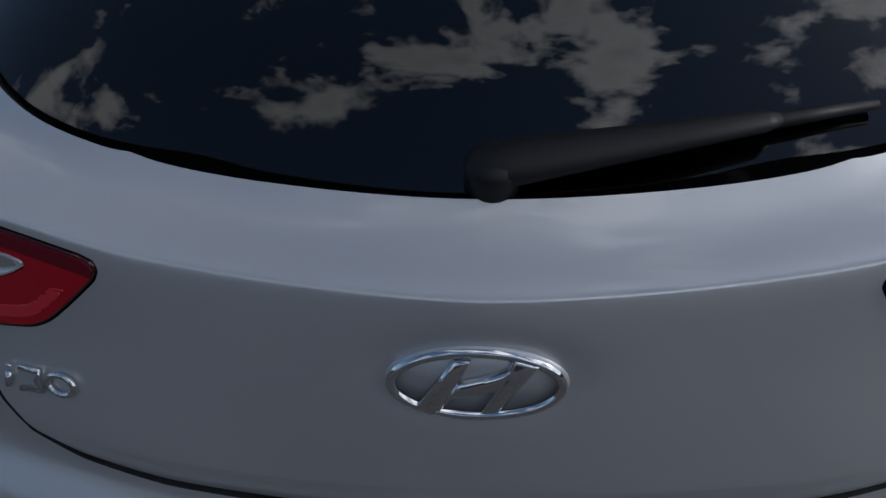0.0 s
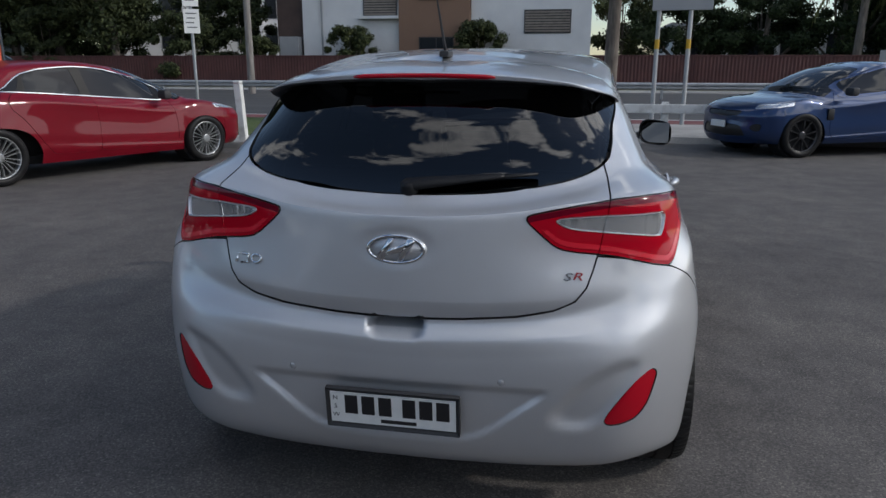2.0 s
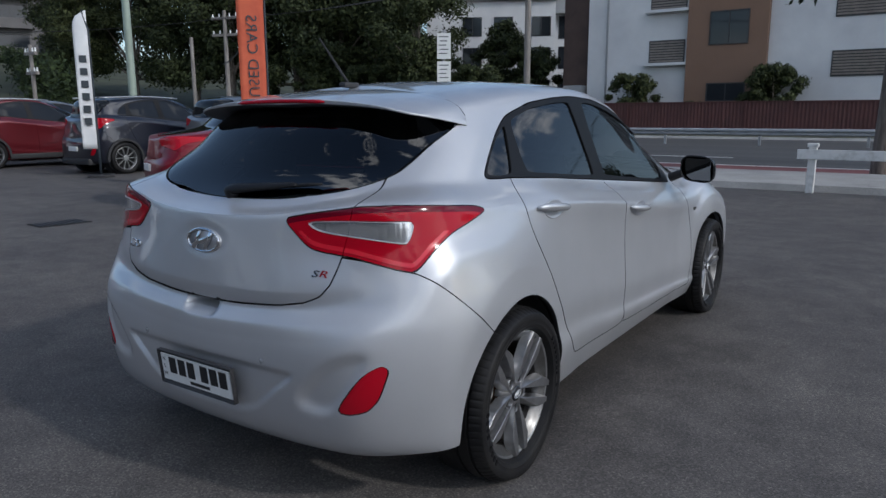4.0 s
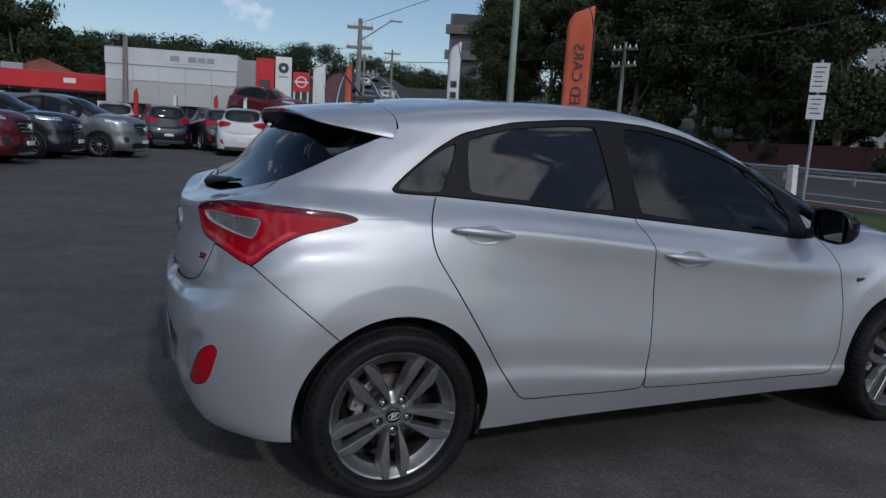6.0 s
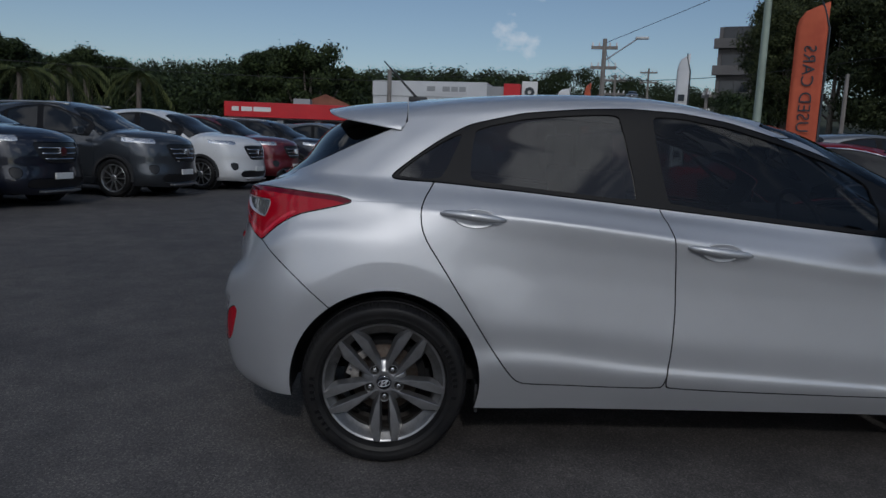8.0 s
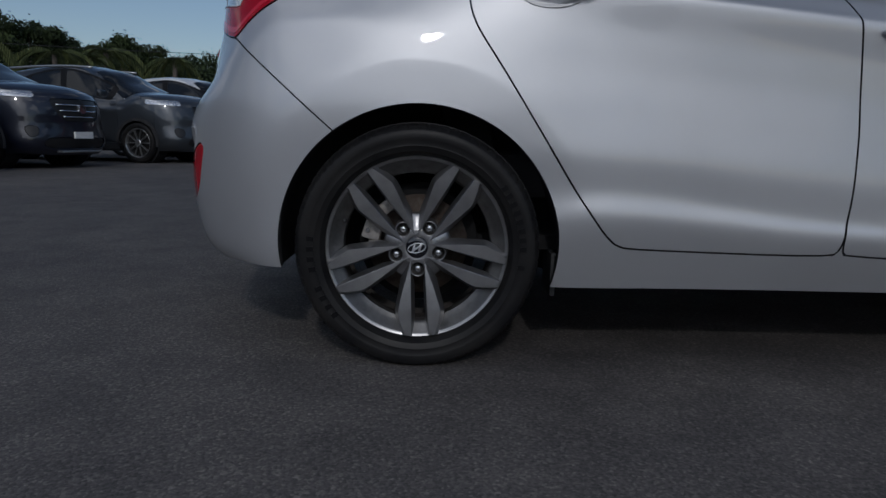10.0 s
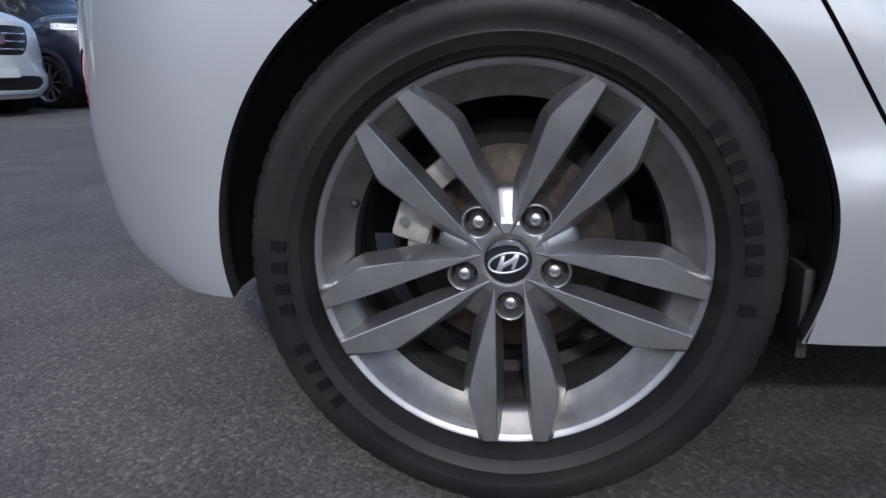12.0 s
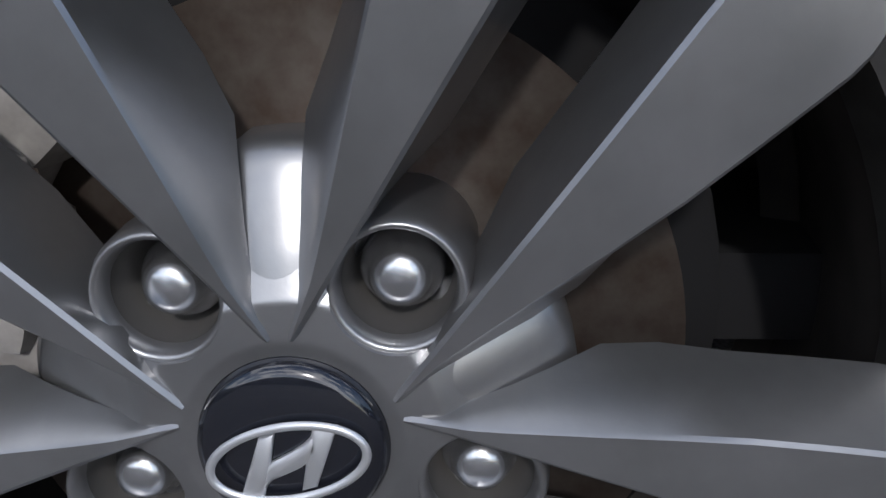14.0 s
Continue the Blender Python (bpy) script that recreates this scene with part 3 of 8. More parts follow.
def rear_glass(p):
    """Below 0 on the rear window."""
    ax = np.abs(p.x)
    bottom = akima([0, 0.2, 0.35, 0.45, 0.53, 0.60, 0.66, 1.0], [[z] for z in (1.031, 1.035, 1.046, 1.063, 1.085, 1.116, 1.16, 1.6)], np.clip(ax, 0, 1))[:, 0] - p.z
    side = np.interp(p.z, [1.05, 1.09, 1.125, 1.212, 1.275, 1.40], [-0.50, -0.40, -0.32, -0.145, -0.005, 0.25])
    side = (p.y - side) * 0.45
    k = 0.02
    h = np.clip(0.5 + 0.5 * (bottom - side) / k, 0, 1)
    both = side * (1 - h) + bottom * h + k * h * (1 - h)
    return np.maximum(both, p.y - 0.06)


def gate_edge(p):
    """Below 0 on the tailgate."""
    shape = np.array([(x, z) for x, z in GATE_HEM] + [(0.47, 1.5)] + [(-0.47, 1.5)] + [(-x, z) for x, z in GATE_HEM[:0:-1]])
    return np.maximum(outline(shape, p.x, p.z, 0), (p.y + 0.14) * 0.5)


def smooth_in(value, width):
    """1 well inside an outline, 0 outside, gliding over width."""
    t = np.clip(0.5 - value / width, 0, 1)
    return t * t * (3 - 2 * t)


REFLECTOR = [(0.738, 0.578), (0.690, 0.562), (0.640, 0.505), (0.578, 0.412), (0.652, 0.412), (0.700, 0.442), (0.724, 0.510)]
SCOOP = [(0.68, 0.60), (0.60, 0.585), (0.52, 0.53), (0.44, 0.43), (0.50, 0.40), (0.57, 0.42), (0.63, 0.50)]
POCKET = [(-0.44, 0.514), (0.44, 0.514), (0.33, 0.43), (0.25, 0.365), (0.18, 0.345), (-0.18, 0.345), (-0.25, 0.365), (-0.33, 0.43)]


def carve(grid):
    """Hollows and creases of the tail and the flanks."""
    x, y, z = (grid[..., i].reshape(-1) for i in range(3))
    x, y, z = x.copy(), y.copy(), z.copy()
    tail = y < -0.35
    y += np.where(tail, 0.012 * smooth_in(outline(POCKET, x, z, 1), 0.014), 0)
    notch = np.hypot(np.maximum(np.abs(x) - 0.052, 0), np.maximum(0.664 - z, 0)) - 0.020
    notch = np.maximum(notch, z - 0.692)
    y += np.where(tail, smooth_in(notch, 0.012) * (0.008 + 0.018 * np.clip((z - 0.648) / 0.018, 0, 1) + 0.055 * np.clip((z - 0.666) / 0.005, 0, 1)), 0)
    scoop = smooth_in(outline(SCOOP, np.abs(x), z, 2), 0.045)
    y += np.where(tail, 0.016 * scoop, 0)
    # crisp folds: the ledge under the glass, the gate's lower strip, the bumper's edge
    ax = np.abs(x)
    fold = np.interp(ax, [0, 0.23, 0.375, 0.52], [0.748, 0.753, 0.760, 0.768])
    hem = np.interp(ax, [p[0] for p in GATE_HEM], [p[1] for p in GATE_HEM])
    strip = np.where((z > hem) & (ax < 0.535) & tail, np.maximum(0, fold - z), 0)
    zb = np.interp(ax, [0, 0.1, 0.236, 0.36, 0.49, 0.62], [0.640, 0.642, 0.649, 0.658, 0.671, 0.69])
    edge_ = 0.0055 * np.maximum(0, 1 - np.sqrt((z - zb) ** 2 + 0.002 ** 2) / 0.045) * np.clip((0.66 - ax) / 0.2, 0, 1) * tail * (1 - smooth_in(notch, 0.03))
    dish = np.hypot(x / 0.085, (z - 0.898) / 0.044)
    y += 0.12 * strip - 0.75 * edge_ + np.where(tail, 0.004 * np.clip((1.6 - dish) / 0.6, 0, 1) ** 2, 0)
    z += 0.65 * edge_
    # each wheel arch: a crease above it, below which the wing leans in
    for cy in (-0.005, 2.65):
        r = np.hypot(y - cy, z - 0.318)
        crease = np.interp(np.degrees(np.arctan2(z - 0.318, y - cy)), [0, 30, 60, 95, 130, 160, 180], [0.40, 0.448, 0.466, 0.470, 0.454, 0.425, 0.40])
        inside = np.clip(crease - r, 0, 0.12)
        swell = np.clip((0.74 - r) / 0.30, 0, 1)
        x += np.where((x > 0.5) & (z < 1.0), 0.013 * swell * swell * (3 - 2 * swell) - 0.085 * (np.sqrt(inside**2 + 0.004**2) - 0.004), 0)
    return np.stack([x, y, z], 1).reshape(grid.shape)


def skin(nu, nv, carved=True, soften=1.5, nose=None, grille=None):
    """The body cut into panels, lamps and windows: a name for each, with its sheet."""
    p = body_sheet(nu, nv, carve if carved else None, soften, 4.0 if carved else 1.0, nose)
    out = {}
    for cy in (0.003, 2.65):
        _, p = p.cut(np.where(np.abs(p.x) > 0.45, np.hypot(p.y - cy, p.z - 0.318) - 0.361, 1))
    out["rear_window"], p = split_seam(p, rear_glass)
    out["side_glass"], p = split_seam(p, lambda q: np.where((np.abs(q.x) > 0.45) & (q.z > 0.8), outline(WINDOWS, q.y, q.z, 2), 1))
    out["lamp"], p = split_seam(p, lambda q: np.where((np.abs(q.x) > 0.25) & (q.y < 0), outline(LAMP, np.abs(q.x) + q.y, q.z, 1), 1), 0.003)
    out["reflector"], p = split_seam(p, lambda q: np.where(q.y < -0.35, outline(REFLECTOR, np.abs(q.x), q.z, 1), 1), 0.003)
    out["windscreen"], p = split_seam(p, lambda q: np.maximum(np.maximum((9.35 - q.u) * 0.2, (10.1 - q.w) * 0.1), (q.w - 13.05) * 0.1))
    out["bonnet"], p = split_seam(p, lambda q: np.maximum(np.maximum((10.15 - q.u) * 0.2, (7.0 - q.w) * 0.1), np.maximum((q.w - 9.9) * 0.1, -q.y)))
    out["tailgate"], p = split_seam(p, gate_edge)
    hem = [(-1, 0.93), (-0.60, 0.889), (-0.55, 0.873), (-0.50, 0.848), (-0.472, 0.836), (-0.214, 0.611), (0.0, 0.43)]
    out["bumper"], p = split_seam(p, lambda q: np.where(q.y < 0.2, line_gap(hem, q.y, q.z), 1))
    out["rear_door"], p = split_seam(p, lambda q: np.where(np.abs(q.x) > 0.5, outline(REAR_DOOR, q.y, q.z, 2), 1))
    out["front_door"], p = split_seam(p, lambda q: np.where(np.abs(q.x) > 0.5, outline(FRONT_DOOR, q.y, q.z, 2), 1))
    for key, shape in (grille or {}).items():
        out[key], p = split_seam(p, lambda q, shape=shape: np.where(q.y > 2.9, outline(shape, np.abs(q.x), q.z, 1, 0.03), 1))
    out["front_bumper"], p = split_seam(p, lambda q: np.maximum(2.99 - q.y, q.w - 5.2))
    out["headlamp"], p = split_seam(p, lambda q: np.maximum(np.maximum(np.abs(q.u - 11.0) * 0.3 - 0.19, np.abs(q.w - 6.35 - 0.25 * (11.0 - q.u)) * 0.1 - 0.052), 2.4 - q.y))
    out["body_shell"] = p
    return out


def halves(p):
    left, right = p.cut(p.x)
    return right, left


# body silver, and the near-black painted on panel edges as gap shade
SHADED_LIP = (SILVER, DARK)
CAR = empty("hatchback_car", pose(0, 0, -0.012), "silver metallic five-door hatchback parked on grey asphalt", "car")
SHEET = skin(380, 320)
hang("body_shell", SHEET["body_shell"].mesh("body_shell", 0.020, SHADED_LIP), SILVER, CAR, "silver roof, wings and sills")
tailgate = hang("tailgate", SHEET["tailgate"].mesh("tailgate", 0.022, SHADED_LIP), SILVER, CAR, "silver tailgate with a curved lower edge")
bumper = hang("rear_bumper", SHEET["bumper"].mesh("rear_bumper", 0.022, SHADED_LIP), SILVER, CAR, "silver rear bumper with a plate recess")
hang("bonnet", SHEET["bonnet"].mesh("bonnet", 0.014), SILVER, CAR)
hang("front_bumper", SHEET["front_bumper"].mesh("front_bumper", 0.014), SILVER, CAR)
hang("windscreen", SHEET["windscreen"].push(-0.003).mesh("windscreen", 0.005), PALE_GLASS, CAR).visible_shadow = False
for p in halves(SHEET["headlamp"]):
    hang("headlamp", p.mesh("headlamp", 0.01), CLEAR_LENS, CAR, "clear headlamp")
for p in halves(SHEET["reflector"]):
    hang("reflector", p.push(-0.002).mesh("reflector", 0.01), RED_LENS, bumper, "dark red slanted bumper reflector")
for p in halves(SHEET["lamp"]):
    gate_piece, wing_piece = split_seam(p, gate_edge, 0.003)
    for piece, holder in ((gate_piece, tailgate), (wing_piece, CAR)):
        clear, red = split_seam(piece, lambda q: outline(LAMP_CLEAR, np.abs(q.x) + q.y, q.z, 1), 0.002)
        lens, rim = red.cut(outline(LAMP, np.abs(red.x) + red.y, red.z, 1) + 0.0035)
        lens, brow = lens.cut(outline(LAMP, np.abs(lens.x) + lens.y, lens.z + 0.020, 1))
        clear, ring = clear.cut(outline(LAMP_CLEAR, np.abs(clear.x) + clear.y, clear.z, 1) + 0.0032)
        lamp = hang("tail_lamp", lens.push(0.003).mesh("tail_lamp", 0.02), RED_LENS, holder, "glossy red wrap-round tail lamp")
        dist = outline(LAMP, np.abs(lens.x) + lens.y, lens.z, 1)
        bar, _ = lens.cut(np.maximum(np.maximum(dist + 0.013, -0.027 - dist), np.maximum(lens.z - 0.955, np.abs(lens.x) + lens.y - 0.45)))
        if len(bar.f):
            hang("light_bar", bar.push(0.0042).mesh("light_bar", 0.003), LIGHT_BAR, lamp, "brighter red light bar")
        hang("lamp_edge", rim.push(0.002).mesh("lamp_edge", 0.02), RED_EDGE, lamp, "dark lamp border")
        hang("lamp_brow", brow.push(0.003).mesh("lamp_brow", 0.02), RED_BROW, lamp, "darker red band along the lamp top")
        hang("lens_bezel", ring.push(0.004).mesh("lens_bezel", 0.008), BRIGHT, lamp, "thin chrome bezel")
        me = clear.push(-0.002).mesh("clear_lens", 0.01)
        if holder is CAR:
            hang("clear_lens", me, CLEAR_LENS, lamp, "clear ribbed lamp window")
        else:
            hang("clear_lens", me, CLEAR_LENS, tailgate, "clear ribbed lamp window")

# windows: the dark trim round them, then each pane set back
glass_rear = SHEET["rear_window"]
gx, gz = glass_rear.x, glass_rear.z - 1.2
POWERS = [(a, b) for a in (0, 2, 4, 6) for b in (0, 1, 2, 3)]
bend, *_ = np.linalg.lstsq(np.stack([gx**a * gz**b for a, b in POWERS], 1), glass_rear.y, rcond=None)
rim_ = np.clip(1 + rear_glass(glass_rear) / 0.05, 0, 1)
smooth_y = sum(c * gx**a * gz**b for c, (a, b) in zip(bend, POWERS))
glass_rear.v[:, 1] = smooth_y + (glass_rear.y - smooth_y) * rim_ * rim_ * (3 - 2 * rim_)
lean = np.stack([sum(c * a * gx**max(a - 1, 0) * gz**b for c, (a, b) in zip(bend, POWERS)), -np.ones(len(gx)), sum(c * b * gx**a * gz**max(b - 1, 0) for c, (a, b) in zip(bend, POWERS))], 1)
glass_rear.v[:, 3:6] = lean / np.linalg.norm(lean, axis=1, keepdims=True)
hang("rear_window", glass_rear.push(-0.003).mesh("rear_window", 0.004), TINT, tailgate, "dark tinted curved rear window")

QUARTER_PANE = [(0.016, 1.094), (0.197, 1.087), (0.286, 1.276), (0.195, 1.230), (0.100, 1.166)]
REAR_PANE = [(0.302, 1.090), (0.50, 1.072), (0.970, 1.030), (0.905, 1.366), (0.752, 1.358), (0.53, 1.335), (0.325, 1.287)]
FRONT_PANE = [(1.088, 1.022), (1.745, 0.960), (1.955, 0.940), (1.985, 1.115), (1.89, 1.168), (1.62, 1.258), (1.35, 1.330), (1.16, 1.358), (1.030, 1.364)]
for side_sheet, holder in ((h, CAR) for h in halves(SHEET["side_glass"])):
    rest = side_sheet
    for name, shape in (("quarter_window", QUARTER_PANE), ("rear_door_window", REAR_PANE), ("front_door_window", FRONT_PANE)):
        pane, rest = rest.cut(outline(shape, rest.y, rest.z, 1))
        hang(name, pane.push(-0.007).mesh(name, 0.003), TINT if name != "front_door_window" else PALE_GLASS, CAR, "dark tinted side window")
    hang("window_trim", rest.mesh("window_trim", 0.008), BLACK_TRIM, CAR, "black window surround and door pillar")
for name in ("rear_door", "front_door"):
    for p in halves(SHEET[name]):
        hang(name, p.mesh(name, 0.020, SHADED_LIP), SILVER, CAR, "silver door panel with a lower crease")


# places on the skin
TAIL_V = np.concatenate([SHEET[k].v for k in ("tailgate", "bumper", "rear_window")])
SIDE_V = np.concatenate([SHEET[k].v for k in ("rear_door", "front_door", "body_shell", "side_glass")])
SIDE_V = SIDE_V[SIDE_V[:, 0] > 0.55]


def on_tail(x, z, off=0.0):
    """The pose on the tail at (x, z): x to the right, y up along the skin, z out of it."""
    d = np.hypot(TAIL_V[:, 0] - x, TAIL_V[:, 2] - z) + 10 * (TAIL_V[:, 1] > -0.1)
    k = np.argsort(d)[:8]
    w = 1 / (d[k] + 1e-4)
    q = (TAIL_V[k] * w[:, None]).sum(0) / w.sum()
    n = Vector(q[3:6]).normalized()
    r = Vector((1, 0, 0)) - n * n.x
    r.normalize()
    u = n.cross(r)
    m = Matrix((r, u, n)).transposed().to_4x4()
    m.translation = Vector((x, q[1], z)) + n * off
    return m


def on_side(y, z, off=0.0):
    """The pose on the right flank at (y, z): x forward, y up, z out."""
    d = np.hypot(SIDE_V[:, 1] - y, SIDE_V[:, 2] - z)
    k = np.argsort(d)[:8]
    w = 1 / (d[k] + 1e-4)
    q = (SIDE_V[k] * w[:, None]).sum(0) / w.sum()
    n = Vector(q[3:6]).normalized()
    r = Vector((0, 1, 0)) - n * n.y
    r.normalize()
    m = Matrix((r, n.cross(r), n)).transposed().to_4x4()
    m.translation = Vector((q[0], y, z)) + n * off
    return m


def tube(points, radius, n=10, closed=False, flat=1.0):
    """Verts and faces of a tube along points, pressed flat along z by flat."""
    pts = [Vector(p) for p in points]
    verts, faces = [], []
    for i, p in enumerate(pts):
        a = pts[i - 1] if i or closed else p
        b = pts[(i + 1) % len(pts)] if i + 1 < len(pts) or closed else p
        t = (b - a).normalized()
        s = t.cross(Vector((0, 0, 1)))
        s = s.normalized() if s.length > 1e-4 else Vector((1, 0, 0))
        up = s.cross(t)
        r = radius[i] if isinstance(radius, (list, tuple)) else radius
        verts += [p + s * (r * math.cos(2 * math.pi * k / n)) + up * (r * flat * math.sin(2 * math.pi * k / n)) for k in range(n)]
    count = len(pts) if closed else len(pts) - 1
    for i in range(count):
        j = (i + 1) % len(pts)
        faces += [(i * n + k, i * n + (k + 1) % n, j * n + (k + 1) % n, j * n + k) for k in range(n)]
    if not closed:
        faces += [tuple(range(n))[::-1], tuple((len(pts) - 1) * n + k for k in range(n))]
    return verts, faces


def badge_mesh(name, w, h):
    """An oval ring with two broad leaning strokes joined by a curved bar, w wide."""
    ring = [(w / 2 * math.cos(a), h / 2 * math.sin(a), 0.002) for a in np.linspace(0, 2 * math.pi, 56, endpoint=False)]
    v, f = tube(ring, w * 0.030, 8, True, 0.8)
    bm = bmesh.new()
    vs = [bm.verts.new(p) for p in v]
    for q in f:
        bm.faces.new([vs[i] for i in q])
    stroke = [(-0.315, -0.36), (-0.165, -0.44), (-0.135, -0.20), (-0.085, 0.42), (-0.185, 0.40), (-0.235, 0.10)]
    bar = [(-0.16, -0.30), (-0.10, -0.20), (-0.02, -0.16), (0.08, -0.10), (0.15, -0.02), (0.19, 0.12), (0.16, 0.30), (0.10, 0.20), (0.02, 0.12), (-0.08, 0.05), (-0.14, 0.0)]
    for shape, turn in ((stroke, 1), (stroke, -1), (bar, 1)):
        face = bm.faces.new([bm.verts.new(((x + 0.13 * y) * turn * w, y * turn * h, 0.0)) for x, y in shape])
        side = bmesh.ops.extrude_face_region(bm, geom=[face])
        top = [g for g in side["geom"] if isinstance(g, bmesh.types.BMFace)]
        bmesh.ops.translate(bm, vec=(0, 0, w * 0.032), verts=top[0].verts)
        bmesh.ops.inset_region(bm, faces=top, thickness=w * 0.022, depth=w * 0.016)
    bmesh.ops.recalc_face_normals(bm, faces=bm.faces)
    me = bpy.data.meshes.new(name)
    bm.to_mesh(me)
    bm.free()
    me.shade_smooth()
    me.set_sharp_from_angle(angle=radians(50))
    return me


emblem = hang("emblem", badge_mesh("emblem", 0.159, 0.076), CHROME, tailgate, "oval chrome maker's emblem", on_tail(0, 0.894, 0.003))
v, f = lathe([(0.0, 0.0001), (0.0, 0.5), (-0.004, 0.51)], 48, "Z")
hang("emblem_backing", mesh_of("emblem_backing", [(a * 0.170, b * 0.084, c) for a, b, c in v], f), SILVER, tailgate, "", on_tail(0, 0.894, 0.0015))

# model badge: a dotted stroke, a hooked block and a ring in chrome
verts, faces = [], []
for pts, closed in (([(-0.046, -0.012, 0), (-0.040, 0.006, 0)], False), ([(-0.038, 0.014, 0), (-0.0375, 0.016, 0)], False),
                    ([(-0.024, 0.014, 0), (0.002, 0.013, 0), (-0.004, 0.002, 0), (0.001, -0.010, 0), (-0.028, -0.012, 0)], False),
                    ([(0.028 + 0.017 * math.cos(a), 0.001 + 0.012 * math.sin(a), 0) for a in np.linspace(0, 6.283, 20, endpoint=False)], True)):
    a, b = tube(pts, 0.0038, 8, closed, 0.8)
    faces += [tuple(len(verts) + i for i in q) for q in b]
    verts += a
hang("model_badge", mesh_of("model_badge", verts, faces), CHROME, tailgate, "small chrome model badge", on_tail(-0.462, 0.832, 0.003))


def lettering(name, text, size, material, parent, m, label="", depth=0.002, shear=0.0, space=1.0):
    """Raised letters as one mesh."""
    c = bpy.data.curves.new(name, "FONT")
    c.body, c.size, c.extrude, c.shear, c.align_x, c.align_y, c.space_character, c.resolution_u = text, size, depth, shear, "CENTER", "CENTER", space, 3
    tmp = new(name + "_curve", c)
    me = bpy.data.meshes.new_from_object(tmp.evaluated_get(bpy.context.evaluated_depsgraph_get()))
    bpy.data.objects.remove(tmp)
    me.name = name
    me.materials.clear()
    return hang(name, me, material, parent, label, m)


BADGE_RED = Mat("red_badge_enamel", (0.30, 0.012, 0.018), 0.25, 0.2).m
lettering("trim_badge", "S", 0.037, DARK_CHROME, tailgate, on_tail(0.470, 0.826, 0.002) @ Matrix.Diagonal((1.35, 0.85, 1, 1)), "small dark chrome trim badge letter", 0.002, 0.25)
lettering("trim_badge", "R", 0.037, BADGE_RED, tailgate, on_tail(0.498, 0.8265, 0.002) @ Matrix.Diagonal((1.35, 0.85, 1, 1)), "small red trim badge letter", 0.002, 0.25)

# number plate in a black holder, turned slightly down
PLATE = Matrix.Translation((0, -0.722, 0.434)) @ Euler((radians(90 + 6), 0, 0)).to_matrix().to_4x4()
bm = box(bmesh.new(), (-0.196, -0.064, -0.012), (0.196, 0.064, 0.007), 0.003)
front = [q for q in bm.faces if q.normal.z > 0.9]
bmesh.ops.inset_region(bm, faces=front, thickness=0.009)
bmesh.ops.translate(bm, vec=(0, 0, -0.010), verts=list({w for q in front for w in q.verts}))
plate = part("number_plate", bm, PLASTIC, bumper, "white number plate in a black holder", True)
plate.matrix_basis = PLATE
bm = box(bmesh.new(), (-0.1835, -0.0495, -0.003), (0.1835, 0.0495, 0.001), 0.0005)
PLATE_WHITE = Mat("plate_white", (0.72, 0.73, 0.72), 0.35)
PLATE_WHITE.vary((0.72, 0.73, 0.72), 0.06, 25)
face = part("plate_face", bm, PLATE_WHITE.m, plate, "white plate face")
INK = Mat("plate_black", (0.012, 0.012, 0.014), 0.5).m
for x0 in (-0.140, -0.090, -0.040, 0.030, 0.079, 0.128):
    bm = box(bmesh.new(), (x0, -0.018, 0), (x0 + 0.038, 0.042, 0.0025), 0.0008)
    part("plate_bar", bm, INK, plate, "black bar on the plate")
part("plate_line", box(bmesh.new(), (-0.035, -0.042, 0), (0.07, -0.030, 0.0018), 0.0004), INK, plate)
for k in range(3):
    lettering("plate_letter", "NSW"[k], 0.020, INK, plate, Matrix.Translation((-0.168, 0.030 - 0.028 * k, 0.001)), "", 0.0006)
for sx in (-1, 1):
    v, f = lathe([(0.0015, 0.0001), (0.0015, 0.0082), (0.0, 0.009)], 20, "Z")
    hang("parking_sensor", mesh_of("parking_sensor", v, f), SILVER, bumper, "small round parking sensor", on_tail(sx * 0.305, 0.538, -0.0005))
    v, f = lathe([(0.0016, 0.0092), (0.0008, 0.0099)], 20, "Z")
    hang("sensor_ring", mesh_of("sensor_ring", v, f), PLASTIC, bumper, "", on_tail(sx * 0.305, 0.538, 0.0))

# black lower lip of the rear bumper
hem_x, hem_y, hem_z = [0, 0.30, 0.56, 0.66, 0.74], [-0.628, -0.618, -0.583, -0.535, -0.472], [0.252, 0.252, 0.255, 0.258, 0.262]
span = np.linspace(-0.74, 0.74, 49)
edge_pts = np.stack([span, np.interp(np.abs(span), hem_x, hem_y), np.interp(np.abs(span), hem_x, hem_z)], 1)
rings = [edge_pts + (0, 0.000, 0.004), edge_pts + (0, 0.016, -0.010), edge_pts + (0, 0.044, -0.018), edge_pts + (0, 0.095, -0.014)]
v = np.concatenate(rings)
f = [(i * 49 + j, i * 49 + j + 1, i * 49 + 50 + j, i * 49 + 49 + j) for i in range(3) for j in range(48)]
hang("lower_lip", mesh_of("lower_lip", v, f), PLASTIC, bumper, "black plastic lip under the bumper")

# rear wiper
bm = bmesh.new()
pivot, tip = on_tail(0.012, 1.047, 0.012), on_tail(0.375, 1.082, 0.010)
v, f = lathe([(0.012, 0.0001), (0.011, 0.018), (0.004, 0.026), (-0.03, 0.028)], 24, "Z")
wiper = hang("rear_wiper", mesh_of("rear_wiper", v, f), WIPER_BLACK, tailgate, "black rear wiper with a tapered arm", pivot)
a, b = pivot.translation, tip.translation
inv = pivot.inverted()
line = [a + (b - a) * t for t in (-0.07, -0.02, 0.06, 0.25, 0.5, 0.70, 0.74)]
